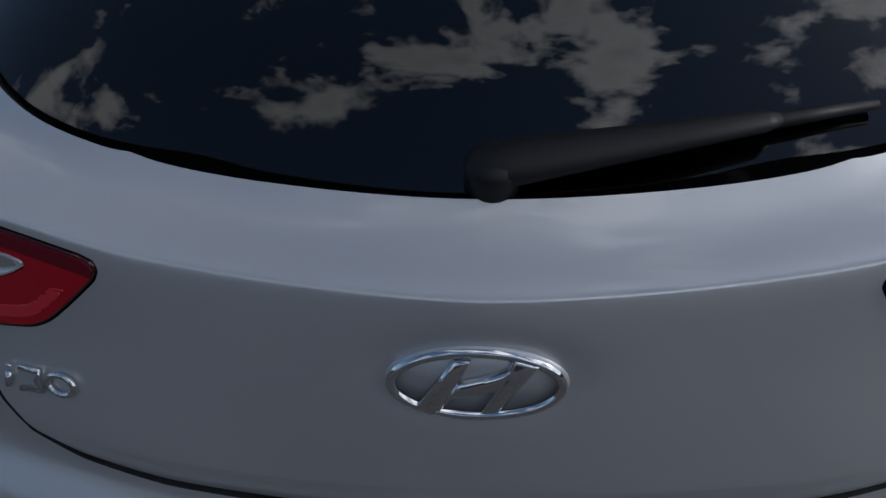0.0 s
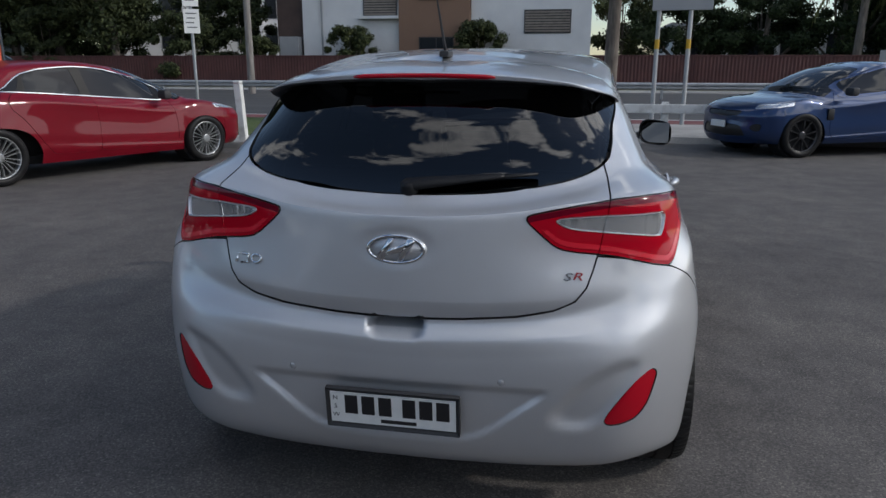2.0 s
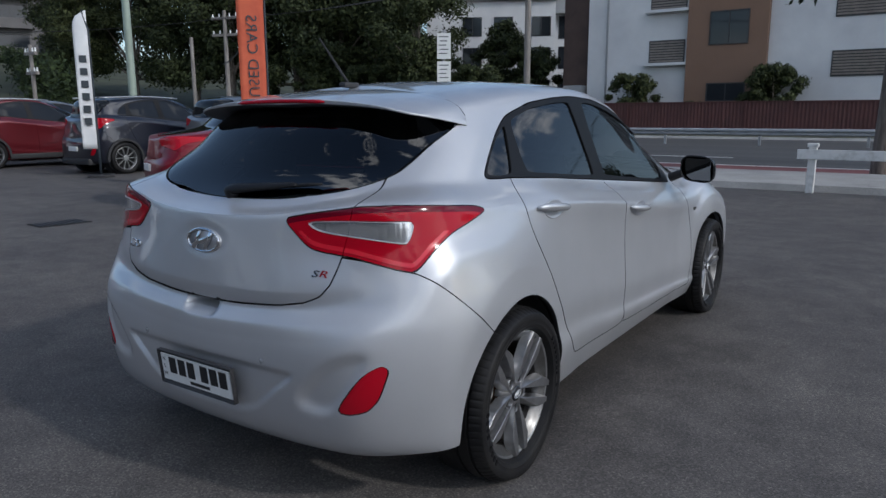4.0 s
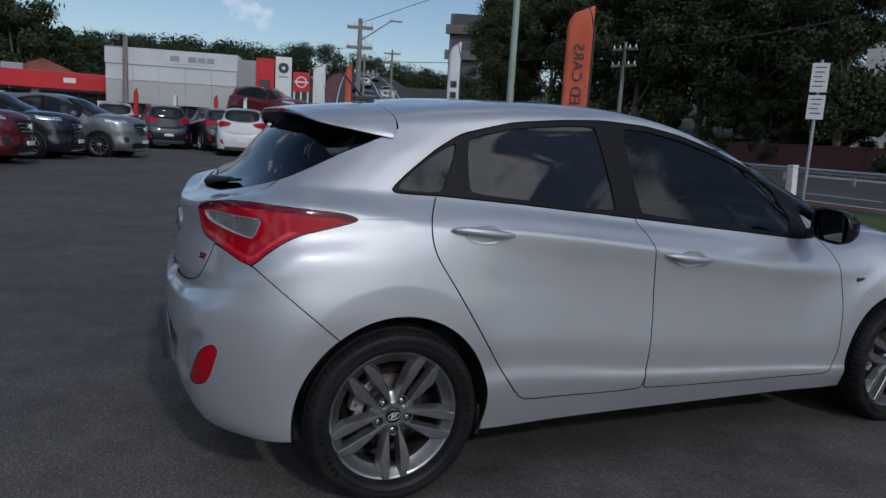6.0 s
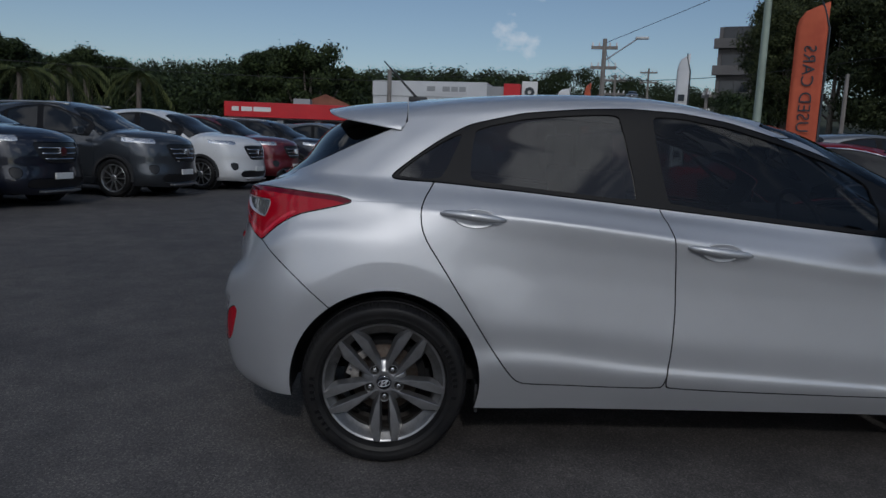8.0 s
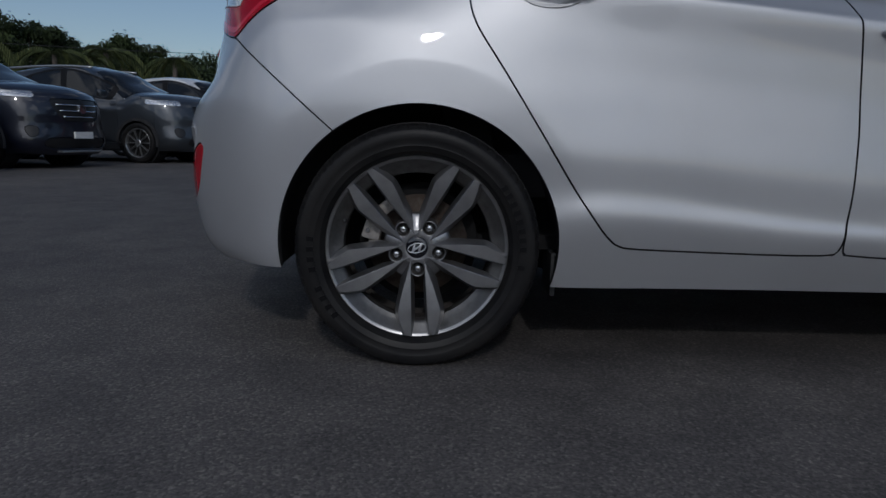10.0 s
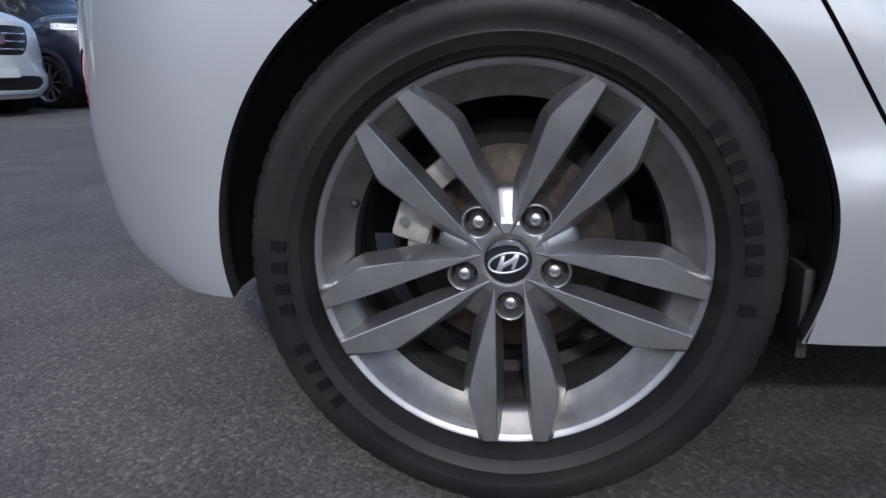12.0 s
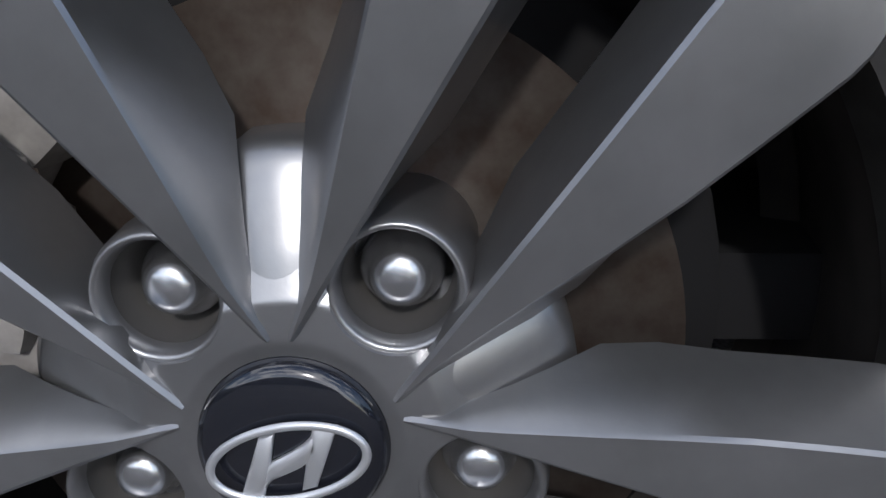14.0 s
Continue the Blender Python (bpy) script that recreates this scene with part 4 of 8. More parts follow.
v, f = tube([inv @ p for p in line], [0.010, 0.022, 0.025, 0.021, 0.016, 0.012, 0.006], 14, False, 0.6)
hang("wiper_arm", mesh_of("wiper_arm", v, f), WIPER_BLACK, tailgate, "matt black wiper arm", pivot)
line = [a + (b - a) * t + Vector((0, 0.003, -0.003)) for t in (0.12, 0.3, 0.6, 0.8, 1.0)]
v, f = tube([inv @ p for p in line], [0.006, 0.009, 0.009, 0.008, 0.005], 10, False, 0.8)
hang("wiper_blade", mesh_of("wiper_blade", v, f), WIPER_BLACK, tailgate, "black rubber wiper blade", pivot)

# roof spoiler over the rear window
FRONT = [(0, 0.058, 1.4060), (0.25, 0.058, 1.4030), (0.44, 0.058, 1.3795), (0.545, 0.058, 1.3495), (0.586, 0.055, 1.316), (0.608, 0.046, 1.284)]
BACK = [(0, -0.285, 1.366), (0.25, -0.280, 1.358), (0.44, -0.262, 1.338), (0.535, -0.205, 1.314), (0.590, -0.095, 1.294), (0.614, 0.034, 1.272)]
UNDER = [(0, -0.204, 1.335), (0.25, -0.181, 1.335), (0.44, -0.128, 1.323), (0.53, -0.062, 1.311), (0.582, -0.008, 1.290), (0.604, 0.034, 1.267)]


def loft(curves, n, m):
    s = [0, 0.25, 0.45, 0.60, 0.80, 1.0]
    lines = np.stack([akima(s, c, np.linspace(0, 1, n)) for c in curves])
    return akima(np.arange(len(curves)), lines.reshape(len(curves), -1), np.linspace(0, len(curves) - 1, m)).reshape(m, n, 3)


def grid_mesh(name, g, flip=False):
    """A grid mirrored about x = 0."""
    m, n, _ = g.shape
    full = np.concatenate([(g * (-1, 1, 1))[:, :0:-1], g], 1)
    n = full.shape[1]
    f = [(i * n + j, i * n + j + 1, (i + 1) * n + j + 1, (i + 1) * n + j) for i in range(m - 1) for j in range(n - 1)]
    return mesh_of(name, full.reshape(-1, 3), [q[::-1] for q in f] if flip else f)


mid = [tuple(np.array(a) * 0.5 + np.array(b) * 0.5 + (0, 0, 0.006)) for a, b in zip(FRONT, BACK)]
low = [(x, y + 0.004, z - 0.020 * (1 - x / 0.70)) for x, y, z in BACK]
g1 = loft([FRONT, mid, BACK], 40, 24)
SPAN = [0, 0.25, 0.45, 0.60, 0.80, 1.0]
edge_low, edge_under = (akima(SPAN, c, np.linspace(0, 1, 40)) for c in (low, UNDER))
g2 = np.stack([g1[-1] * (1 - t) + edge_low * t for t in np.linspace(0, 1, 5)])
spoiler = hang("roof_spoiler", grid_mesh("roof_spoiler", np.concatenate([g1, g2[1:]]), True), SILVER, CAR, "silver roof spoiler over the rear window")
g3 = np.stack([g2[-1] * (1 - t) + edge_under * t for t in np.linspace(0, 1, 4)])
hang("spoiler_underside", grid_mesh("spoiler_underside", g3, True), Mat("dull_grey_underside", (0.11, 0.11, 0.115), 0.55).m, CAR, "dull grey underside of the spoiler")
pts = [(x, -0.2885 + 0.02 * (x / 0.5) ** 2, 1.3585 - 0.045 * x * x * 2.2) for x in np.linspace(-0.225, 0.225, 19)]
v, f = tube(pts, [0.004] + [0.0085] * 17 + [0.004], 8, False, 0.85)
hang("brake_light", mesh_of("brake_light", v, f), RED_LENS, CAR, "red high-level brake light")
part("glass_sticker", box(bmesh.new(), (-0.12, -0.186, 1.300), (0.10, -0.185, 1.310)), Mat("pale_sticker", (0.35, 0.36, 0.36), 0.6).m, tailgate, "pale sticker line on the glass")

# aerial
bm = bmesh.new()
box(bm, (-0.018, 0.06, 1.418), (0.018, 0.15, 1.440), 0.008)
aerial = part("aerial_base", bm, PLASTIC, CAR, "black roof aerial", True)
bm = rod(bmesh.new(), (0, 0.10, 1.435), (0, -0.06, 1.600), 0.006, 0.003, 8)
part("aerial_rod", bm, PLASTIC, CAR, "thin black aerial rod", True)

# door handles and mirrors, on both sides
def handle(name, y0, y1, z0, z1, side):
    mids = np.linspace(0, 1, 13)
    pts = []
    for t in mids:
        m = on_side(y0 + (y1 - y0) * t, z0 + (z1 - z0) * t, 0.006 + 0.022 * math.sin(math.pi * t) ** 0.6)
        pts.append(Vector((m.translation.x * side, m.translation.y, m.translation.z)))
    v, f = tube(pts, [0.005 + 0.011 * math.sin(math.pi * t) ** 0.5 for t in mids], 12, False, 1.0)
    ob = hang(name, mesh_of(name, v, f if side > 0 else [q[::-1] for q in f]), SILVER, CAR, "silver pull handle")
    m = on_side((y0 + y1) / 2 + 0.01, (z0 + z1) / 2 - 0.006, 0.0015)
    v, f = lathe([(-0.006, 0.0001), (-0.005, 0.5), (0.0005, 0.92), (0.001, 1.0), (-0.006, 1.03)], 40, "Z")
    me = mesh_of("handle_cup", [m @ Vector((a * 0.080, b * 0.036, c)) for a, b, c in v], f)
    for vert in me.vertices:
        vert.co.x *= side
    hang("handle_cup", me, SILVER, CAR, "shallow cup behind the handle")


for side in (1, -1):
    handle("rear_door_handle", 0.192, 0.438, 0.966, 0.949, side)
    handle("front_door_handle", 1.135, 1.385, 0.872, 0.846, side)
    cx = side * 0.935
    v, f = lathe([(-0.075, 0.0001), (-0.070, 0.45), (-0.045, 0.80), (0.0, 0.97), (0.045, 1.0), (0.052, 0.97), (0.046, 0.90)], 32, "X")
    rounded = []
    for a, b, c in v:
        k = max(abs(b), abs(c), 1e-6) / max(math.hypot(b, c), 1e-6)
        e = 1 / (abs(b) ** 3.2 + abs(c) ** 3.2) ** (1 / 3.2) * math.hypot(b, c) if math.hypot(b, c) > 1e-3 else 1
        rounded.append((cx + b * e * 0.094, 1.990 - a * 1.0, 1.005 + c * e * 0.074 - b * side * 0.010))
    mirror = hang("door_mirror", mesh_of("door_mirror", rounded, f), Mat("black_gloss_plastic", (0.01, 0.01, 0.011), 0.18).m if side == 1 else bpy.data.materials["black_gloss_plastic"], CAR, "black door mirror")
    bm = box(bmesh.new(), (-0.080, -0.002, -0.060), (0.080, 0.002, 0.060), 0.0, Matrix.Translation((cx, 1.943, 1.004)) @ Euler((radians(4), 0, radians(-14 * side))).to_matrix().to_4x4())
    part("mirror_glass", bm, Mat("mirror", (0.12, 0.13, 0.14), 0.02, 1.0).m if side == 1 else bpy.data.materials["mirror"], mirror, "mirror glass")
    bm = rod(bmesh.new(), (side * 0.76, 2.04, 0.945), (side * 0.86, 2.02, 0.985), 0.026, 0.022, 12)
    part("mirror_stalk", bm, PLASTIC, mirror)

# side repeaters on the front wings
for side in (-1, 1):
    part("side_marker", box(bmesh.new(), (side * 0.829 - 0.006, 2.315, 0.722), (side * 0.829 + 0.006, 2.375, 0.742), 0.003), PLASTIC, CAR, "small dark side repeater", True)

# wheel housings, floor and inside
for cy in (0.0, 2.65):
    for side in (1, -1):
        prof = [(0.838, 0.3625), (0.80, 0.371), (0.56, 0.376), (0.55, 0.02)]
        n = 48
        verts, faces = [], []
        for k in range(n):
            a = radians(-16 + 206 * k / (n - 1))
            verts += [(side * h, cy + (0.003 if cy < 1 else 0.0) + r * math.cos(a), 0.318 + r * math.sin(a)) for h, r in prof]
        for k in range(n - 1):
            faces += [(k * 4 + i, k * 4 + i + 1, k * 4 + 5 + i, k * 4 + 4 + i) for i in range(3)]
        hang("wheel_housing", mesh_of("wheel_housing", verts, faces), PLASTIC, CAR, "dark wheel housing")
for side in (1, -1):
    bm = box(bmesh.new(), (min(side * 0.66, side * 0.805), 0.352, 0.185), (max(side * 0.66, side * 0.805), 0.366, 0.300), 0.004)
    part("mud_guard", bm, PLASTIC, CAR, "black mud guard ahead of the rear wheel", True)
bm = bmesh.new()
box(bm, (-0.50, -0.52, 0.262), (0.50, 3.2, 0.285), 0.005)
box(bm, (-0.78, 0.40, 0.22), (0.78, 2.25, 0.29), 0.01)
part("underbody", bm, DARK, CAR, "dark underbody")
TRIMCLOTH = Mat("dark_seat_cloth", (0.055, 0.055, 0.058), 0.9)
TRIMCLOTH.bump(TRIMCLOTH.noise(300, 3), 0.3, 0.002)
for x0 in (-0.37, 0.37):
    bm = bmesh.new()
    box(bm, (x0 - 0.24, 0.98, 0.42), (x0 + 0.24, 1.48, 0.58), 0.05)
    box(bm, (x0 - 0.22, 0.0, -0.06), (x0 + 0.22, 0.60, 0.06), 0.045, Matrix.Translation((0, 1.02, 0.55)) @ Euler((radians(102), 0, 0)).to_matrix().to_4x4())
    box(bm, (x0 - 0.13, 0.82, 1.13), (x0 + 0.13, 0.93, 1.30), 0.045)
    part("front_seat", bm, TRIMCLOTH.m, CAR, "dark cloth front seat", True)
bm = bmesh.new()
box(bm, (-0.62, 0.16, 0.42), (0.62, 0.66, 0.56), 0.05)
box(bm, (-0.60, 0.0, -0.07), (0.60, 0.55, 0.07), 0.05, Matrix.Translation((0, 0.16, 0.52)) @ Euler((radians(105), 0, 0)).to_matrix().to_4x4())
for x0 in (-0.38, 0.38):
    box(bm, (x0 - 0.13, -0.05, 1.03), (x0 + 0.13, 0.05, 1.16), 0.04)
part("rear_seat", bm, TRIMCLOTH.m, CAR, "dark cloth rear bench", True)
bm = bmesh.new()
box(bm, (-0.66, 1.95, 0.62), (0.66, 2.42, 0.955), 0.06)
part("dashboard", bm, PLASTIC, CAR, "dark dashboard", True)
v, f = tube([(0.37 + 0.18 * math.cos(a), 1.84 - 0.07 * math.sin(a), 0.91 + 0.165 * math.sin(a)) for a in np.linspace(0, 6.283, 28, endpoint=False)], 0.014, 8, True)
hang("steering_wheel", mesh_of("steering_wheel", v, f), PLASTIC, CAR, "dark steering wheel")
bm = box(bmesh.new(), (-0.60, -0.44, 0.93), (0.60, -0.02, 0.945), 0.005)
part("parcel_shelf", bm, PLASTIC, CAR, "dark parcel shelf")
bm = bmesh.new()
box(bm, (-0.74, 0.0, 0.30), (0.74, 2.3, 0.34), 0.0)
part("cabin_floor", bm, DARK, CAR)


# ---- wheels ----
ALLOY = Mat("grey_alloy", (0.31, 0.31, 0.315), 0.33, 0.85, Coat_Weight=0.5, Coat_Roughness=0.10)
ALLOY.vary((0.31, 0.31, 0.315), 0.16, 22)
ALLOY.bump(ALLOY.noise(700, 2), 0.05, 0.0005)
ALLOY = ALLOY.m
# darker copy of the alloy: the rim shelf's shade and its dust in one colour
RIM_SHADE_DUST = Mat("dusty_rim_alloy", (0.16, 0.157, 0.153), 0.42, 0.8, Coat_Weight=0.3, Coat_Roughness=0.2)
RIM_SHADE_DUST.color(RIM_SHADE_DUST.ramp(RIM_SHADE_DUST.noise(26, 5, 0.6), [(0.3, (0.11, 0.106, 0.10)), (0.7, (0.19, 0.188, 0.185))]))
RIM_SHADE_DUST = RIM_SHADE_DUST.m
# nut recess floors: their depth's darkness painted as a darker grey
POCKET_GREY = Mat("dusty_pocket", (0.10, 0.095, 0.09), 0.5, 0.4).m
# brake dirt in the barrel, its colour darkened further for the shade there
SHADED_SOOT = Mat("brake_dust", (0.030, 0.026, 0.023), 0.75)
SHADED_SOOT.vary((0.030, 0.026, 0.023), 0.4, 30)
SHADED_SOOT = SHADED_SOOT.m
TYRE = Mat("tyre_rubber", (0.010, 0.010, 0.011), 0.42, 0.0, Specular_IOR_Level=0.16)
TYRE.color(TYRE.ramp(TYRE.noise(9, 6), [(0.35, (0.011, 0.011, 0.012)), (0.75, (0.024, 0.023, 0.022))]))
TYRE.bump(TYRE.noise(420, 3), 0.2, 0.001)
TYRE = TYRE.m
TYRE_PRINT = Mat("tyre_print", (0.008, 0.008, 0.009), 0.5, 0.0, Specular_IOR_Level=0.08).m
DISC_STEEL = Mat("brake_disc_steel", (0.32, 0.27, 0.24), 0.45, 0.8)
DISC_STEEL.color(DISC_STEEL.ramp(DISC_STEEL.noise(60, 4, 0.6), [(0.3, (0.13, 0.095, 0.076)), (0.7, (0.22, 0.19, 0.165))]))
DISC_STEEL = DISC_STEEL.m
RUST = Mat("rusty_hub_steel", (0.10, 0.05, 0.028), 0.8)
RUST.vary((0.10, 0.05, 0.028), 0.4, 60)
RUST = RUST.m
CALIPER = Mat("dull_cast_caliper", (0.33, 0.31, 0.29), 0.65, 0.15)
CALIPER.vary((0.33, 0.31, 0.29), 0.3, 60)
CALIPER = CALIPER.m
NUT_STEEL = Mat("worn_chrome_nut", (0.62, 0.63, 0.65), 0.26, 0.95).m
CAP = Mat("gloss_black_cap", (0.010, 0.011, 0.016), 0.15, 0.0, Coat_Weight=1.0, Coat_Roughness=0.03).m


def polar(a, r, x):
    return (x, r * math.cos(radians(a)), r * math.sin(radians(a)))


def spoke_face(r):
    """How far the spokes' face stands out at a radius."""
    return float(np.interp(r, [0.03, 0.06, 0.12, 0.17, 0.20, 0.232], [-0.002, 0.002, 0.010, 0.016, 0.018, 0.0195]))


BRIDGE_R = [0.036, 0.040, 0.046, 0.058, 0.072, 0.082, 0.087]
BRIDGE_X = [-0.0030, -0.0034, -0.0044, -0.0080, -0.0135, -0.0180, -0.022]
BRIDGE_HALF = [0.0040, 0.0046, 0.0060, 0.0076, 0.0086, 0.0092, 0.0095]


def spoke_arm(side, pair):
    """One arm of a pair: a flat kite-shaped face, straight along the gap and bulging into the V, with walls behind it."""
    verts, faces = [], []
    along = np.array([0.029, 0.034, 0.040, 0.048, 0.057, 0.068, 0.082, 0.10, 0.12, 0.14, 0.154, 0.162, 0.168, 0.174, 0.184, 0.20, 0.214, 0.222, 0.226])
    gap = np.interp(along, [0.029, 0.05, 0.08, 0.11, 0.155, 0.18, 0.226], [0.0168, 0.0178, 0.0187, 0.0196, 0.0205, 0.0214, 0.0233])
    vee = np.interp(along, [0.029, 0.034, 0.050, 0.075, 0.115, 0.145, 0.162, 0.168, 0.174, 0.195, 0.214, 0.226], [0.0176, 0.0186, 0.0216, 0.0295, 0.0425, 0.0500, 0.0538, 0.0543, 0.0535, 0.0490, 0.0432, 0.0395])
    u = Vector(polar(pair, 1, 0)[1:])
    n = Vector(polar(pair + 90 * side, 1, 0)[1:])
    for s, g, w in zip(along, gap, vee):
        r = math.hypot(s, (g + w) / 2)
        top = spoke_face(r)
        deep = float(np.interp(r, [0.037, 0.06, 0.20, 0.228], [0.012, 0.034, 0.034, 0.016]))
        # the wall towards the V runs down to the bright bridge, and further out to the wheel's back
        out = max(0.0006, min((s * 0.5878 - w * 0.809 - float(np.interp(r, BRIDGE_R, BRIDGE_HALF))) / 0.809, float(np.interp(s, [0.075, 0.12], [0.016, 0.011]))))
        floor_ = top - float(np.interp(r, BRIDGE_R, BRIDGE_X)) + 0.0015
        deep_v = float(np.interp(r, [0.036, 0.086, 0.100], [floor_, floor_, deep])) if r < 0.1 else deep
        back_ = float(np.interp(s, [0.07, 0.10, 0.19, 0.226], [0.0008, 0.007, 0.007, 0.003]))
        for o, drop in ((w + out, deep_v), (w + out * 0.62, deep_v * 0.6), (w + 0.0008, 0.0012), (w - 0.0004, 0.0), (g + 0.0004, 0.0), (g - 0.0009, 0.0012), (g - 0.0009 - back_ * 0.6, deep * 0.6), (g - 0.0012 - back_, deep)):
            q = u * s + n * o
            verts.append((top - drop, q.x, q.y))
    m, k = len(along), 8
    for i in range(m - 1):
        faces += [(i * k + j, i * k + j + 1, i * k + k + 1 + j, i * k + k + j) for j in range(k - 1)]
        faces.append((i * k + k - 1, i * k, i * k + k, i * k + 2 * k - 1))
    faces += [tuple(range(k)), tuple((m - 1) * k + j for j in range(k))[::-1]]
    return verts, faces


def flat_part(name, v, f, material, parent, label="", angle=30):
    me = bpy.data.meshes.new(name)
    bm = bmesh.new()
    vs = [bm.verts.new(p) for p in v]
    for q in f:
        try:
            bm.faces.new([vs[i] for i in q])
        except ValueError:
            pass
    bmesh.ops.recalc_face_normals(bm, faces=bm.faces)
    bm.to_mesh(me)
    bm.free()
    me.shade_smooth()
    me.set_sharp_from_angle(angle=radians(angle))
    return hang(name, me, material, parent, label)


def polar_sheet(r0, r1, nr, na, height):
    """A ring-shaped sheet facing outwards, with its running numbers."""
    rr, aa = np.meshgrid(np.linspace(r0, r1, nr), np.linspace(0, 2 * math.pi, na, endpoint=False), indexing="ij")
    x = height(rr, aa)
    v = np.zeros((nr * na, 8))
    v[:, 0], v[:, 1], v[:, 2], v[:, 3] = x.reshape(-1), (rr * np.cos(aa)).reshape(-1), (rr * np.sin(aa)).reshape(-1), 1
    i, j = np.meshgrid(np.arange(nr - 1), np.arange(na), indexing="ij")
    i, j = i.reshape(-1), j.reshape(-1)
    k = (j + 1) % na
    a, b, c, d = i * na + j, (i + 1) * na + j, (i + 1) * na + k, i * na + k
    return Patch(v, np.concatenate([np.stack([a, b, c], 1), np.stack([a, c, d], 1)]))


def build_wheel(parent, m, detailed=True):
    """A wheel whose outer side faces +x: rim with five V spokes, tyre, nuts, cap, brake."""
    rim_profile = [(-0.175, 0.200), (-0.165, 0.215), (-0.06, 0.190), (-0.032, 0.196), (-0.018, 0.208), (-0.004, 0.2165), (0.004, 0.2225), (0.008, 0.2285), (0.0092, 0.2320), (0.0075, 0.2342), (0.002, 0.2350), (-0.02, 0.226), (-0.17, 0.226), (-0.175, 0.200)]
    v, f = lathe(rim_profile, 120)
    wheel = flat_part("wheel", v, f, ALLOY, parent, "grey five-spoke alloy wheel with a black tyre", 40)
    wheel.data.materials.append(SHADED_SOOT)
    wheel.data.materials.append(RIM_SHADE_DUST)
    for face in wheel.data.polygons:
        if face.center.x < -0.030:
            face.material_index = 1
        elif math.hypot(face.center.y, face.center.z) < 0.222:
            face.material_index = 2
    wheel.matrix_basis = m
    # tyre
    prof = [(0.000, 0.2325), (0.008, 0.2355), (0.020, 0.240), (0.0235, 0.242), (0.0295, 0.245), (0.0345, 0.258), (0.0352, 0.259), (0.0345, 0.262), (0.0372, 0.274), (0.0378, 0.276), (0.0372, 0.288), (0.0345, 0.2965), (0.0338, 0.298), (0.0290, 0.3010), (0.0195, 0.3070), (0.005, 0.3122)]
    n = 360
    verts, faces = [], []
    tread = [(-0.005, 0.3140), (-0.008, 0.3145), (-0.009, 0.309), (-0.018, 0.309), (-0.019, 0.3165), (-0.06, 0.317), (-0.061, 0.310), (-0.070, 0.310), (-0.071, 0.317), (-0.12, 0.317), (-0.165, 0.314), (-0.185, 0.300), (-0.19, 0.26), (-0.17, 0.228)]
    full = prof + tread
    for k in range(n):
        a = 360.0 * k / n
        groove = k % 5 == 0
        for i, (h, r) in enumerate(full):
            if groove and 12 <= i <= 17:
                r -= 0.0030 if i > 13 else 0.0012
                h -= 0.001 if i <= 14 else 0
            verts.append(polar(a, r, h))
    p = len(full)
    for k in range(n):
        q = (k + 1) % n
        faces += [(k * p + i, k * p + i + 1, q * p + i + 1, q * p + i) for i in range(p - 1)]
    # the tyre's foot: flattened where it stands, its wall bulging above
    settled = []
    for h, y, z in verts:
        sag = max(0.0, min(1.0, (-z - 0.20) / 0.10)) * math.exp(-((y / 0.11) ** 2))
        settled.append((h + 0.006 * sag * (1 if h > 0 else 0), y, max(z, -0.305)))
    flat_part("tyre", settled, faces, TYRE, wheel, "black road tyre", 35).matrix_basis = Euler((radians(-TURN), 0, 0)).to_matrix().to_4x4()
    if detailed:
        bar = [polar(-1.3, 0.259, 0.0335), polar(1.3, 0.259, 0.0335), polar(1.3, 0.277, 0.0335), polar(-1.3, 0.277, 0.0335)]
        bar += [(0.0385, y, z) for _, y, z in bar]
        bar_mesh = mesh_of("tyre_bar", bar, [(4, 5, 6, 7), (0, 1, 5, 4), (1, 2, 6, 5), (2, 3, 7, 6), (3, 0, 4, 7)], smooth=False)
        for start, step, count in ((217, -5.6, 9), (33, -5.0, 10)):
            for k in range(count):
                if (start, k) not in ((217, 4), (33, 8)):
                    hang("tyre_bar", bar_mesh, TYRE_PRINT, wheel, "", Euler((radians(start + step * k), 0, 0)).to_matrix().to_4x4())
    # spokes
    for k in range(5):
        for side in (1, -1):
            v, f = spoke_arm(side, 54 + 72 * k)
            flat_part("spoke", v, f, ALLOY, wheel, "", 24)
        # the bright bridge inside each V, falling towards the hub
        apex = 90 + 72 * k
        verts, faces = [], []
        for r in list(np.linspace(0.036, 0.087, 16)) + [0.0885]:
            x = float(np.interp(r, BRIDGE_R, BRIDGE_X)) - (0.02 if r > 0.088 else 0)
            w = math.degrees((float(np.interp(r, BRIDGE_R, BRIDGE_HALF)) + 0.0025) / r)
            verts += [polar(apex + w * s, r, x - 0.0012 * s * s) for s in np.linspace(-1, 1, 9)]
        for i in range(16):
            faces += [(i * 9 + j, i * 9 + j + 1, i * 9 + 10 + j, i * 9 + 9 + j) for j in range(8)]
        flat_part("spoke_web", verts, faces, ALLOY, wheel, "", 80)
        # shelf of the rim between the two arms of a pair
        mid = 90 + 36 + 72 * k
        verts, faces = [], []
        rows = [(0.2245, 0.006), (0.2140, -0.002), (0.2030, -0.009), (0.196, -0.014), (0.192, -0.034)]
        for r, x in rows:
            verts += [polar(mid + w, r, x) for w in (-7, -3.5, 0, 3.5, 7)]
        for i in range(len(rows) - 1):
            faces += [(i * 5 + j, i * 5 + j + 1, i * 5 + 6 + j, i * 5 + 5 + j) for j in range(4)]
        flat_part("rim_shelf", verts, faces, RIM_SHADE_DUST, wheel, "", 50)
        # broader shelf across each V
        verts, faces = [], []
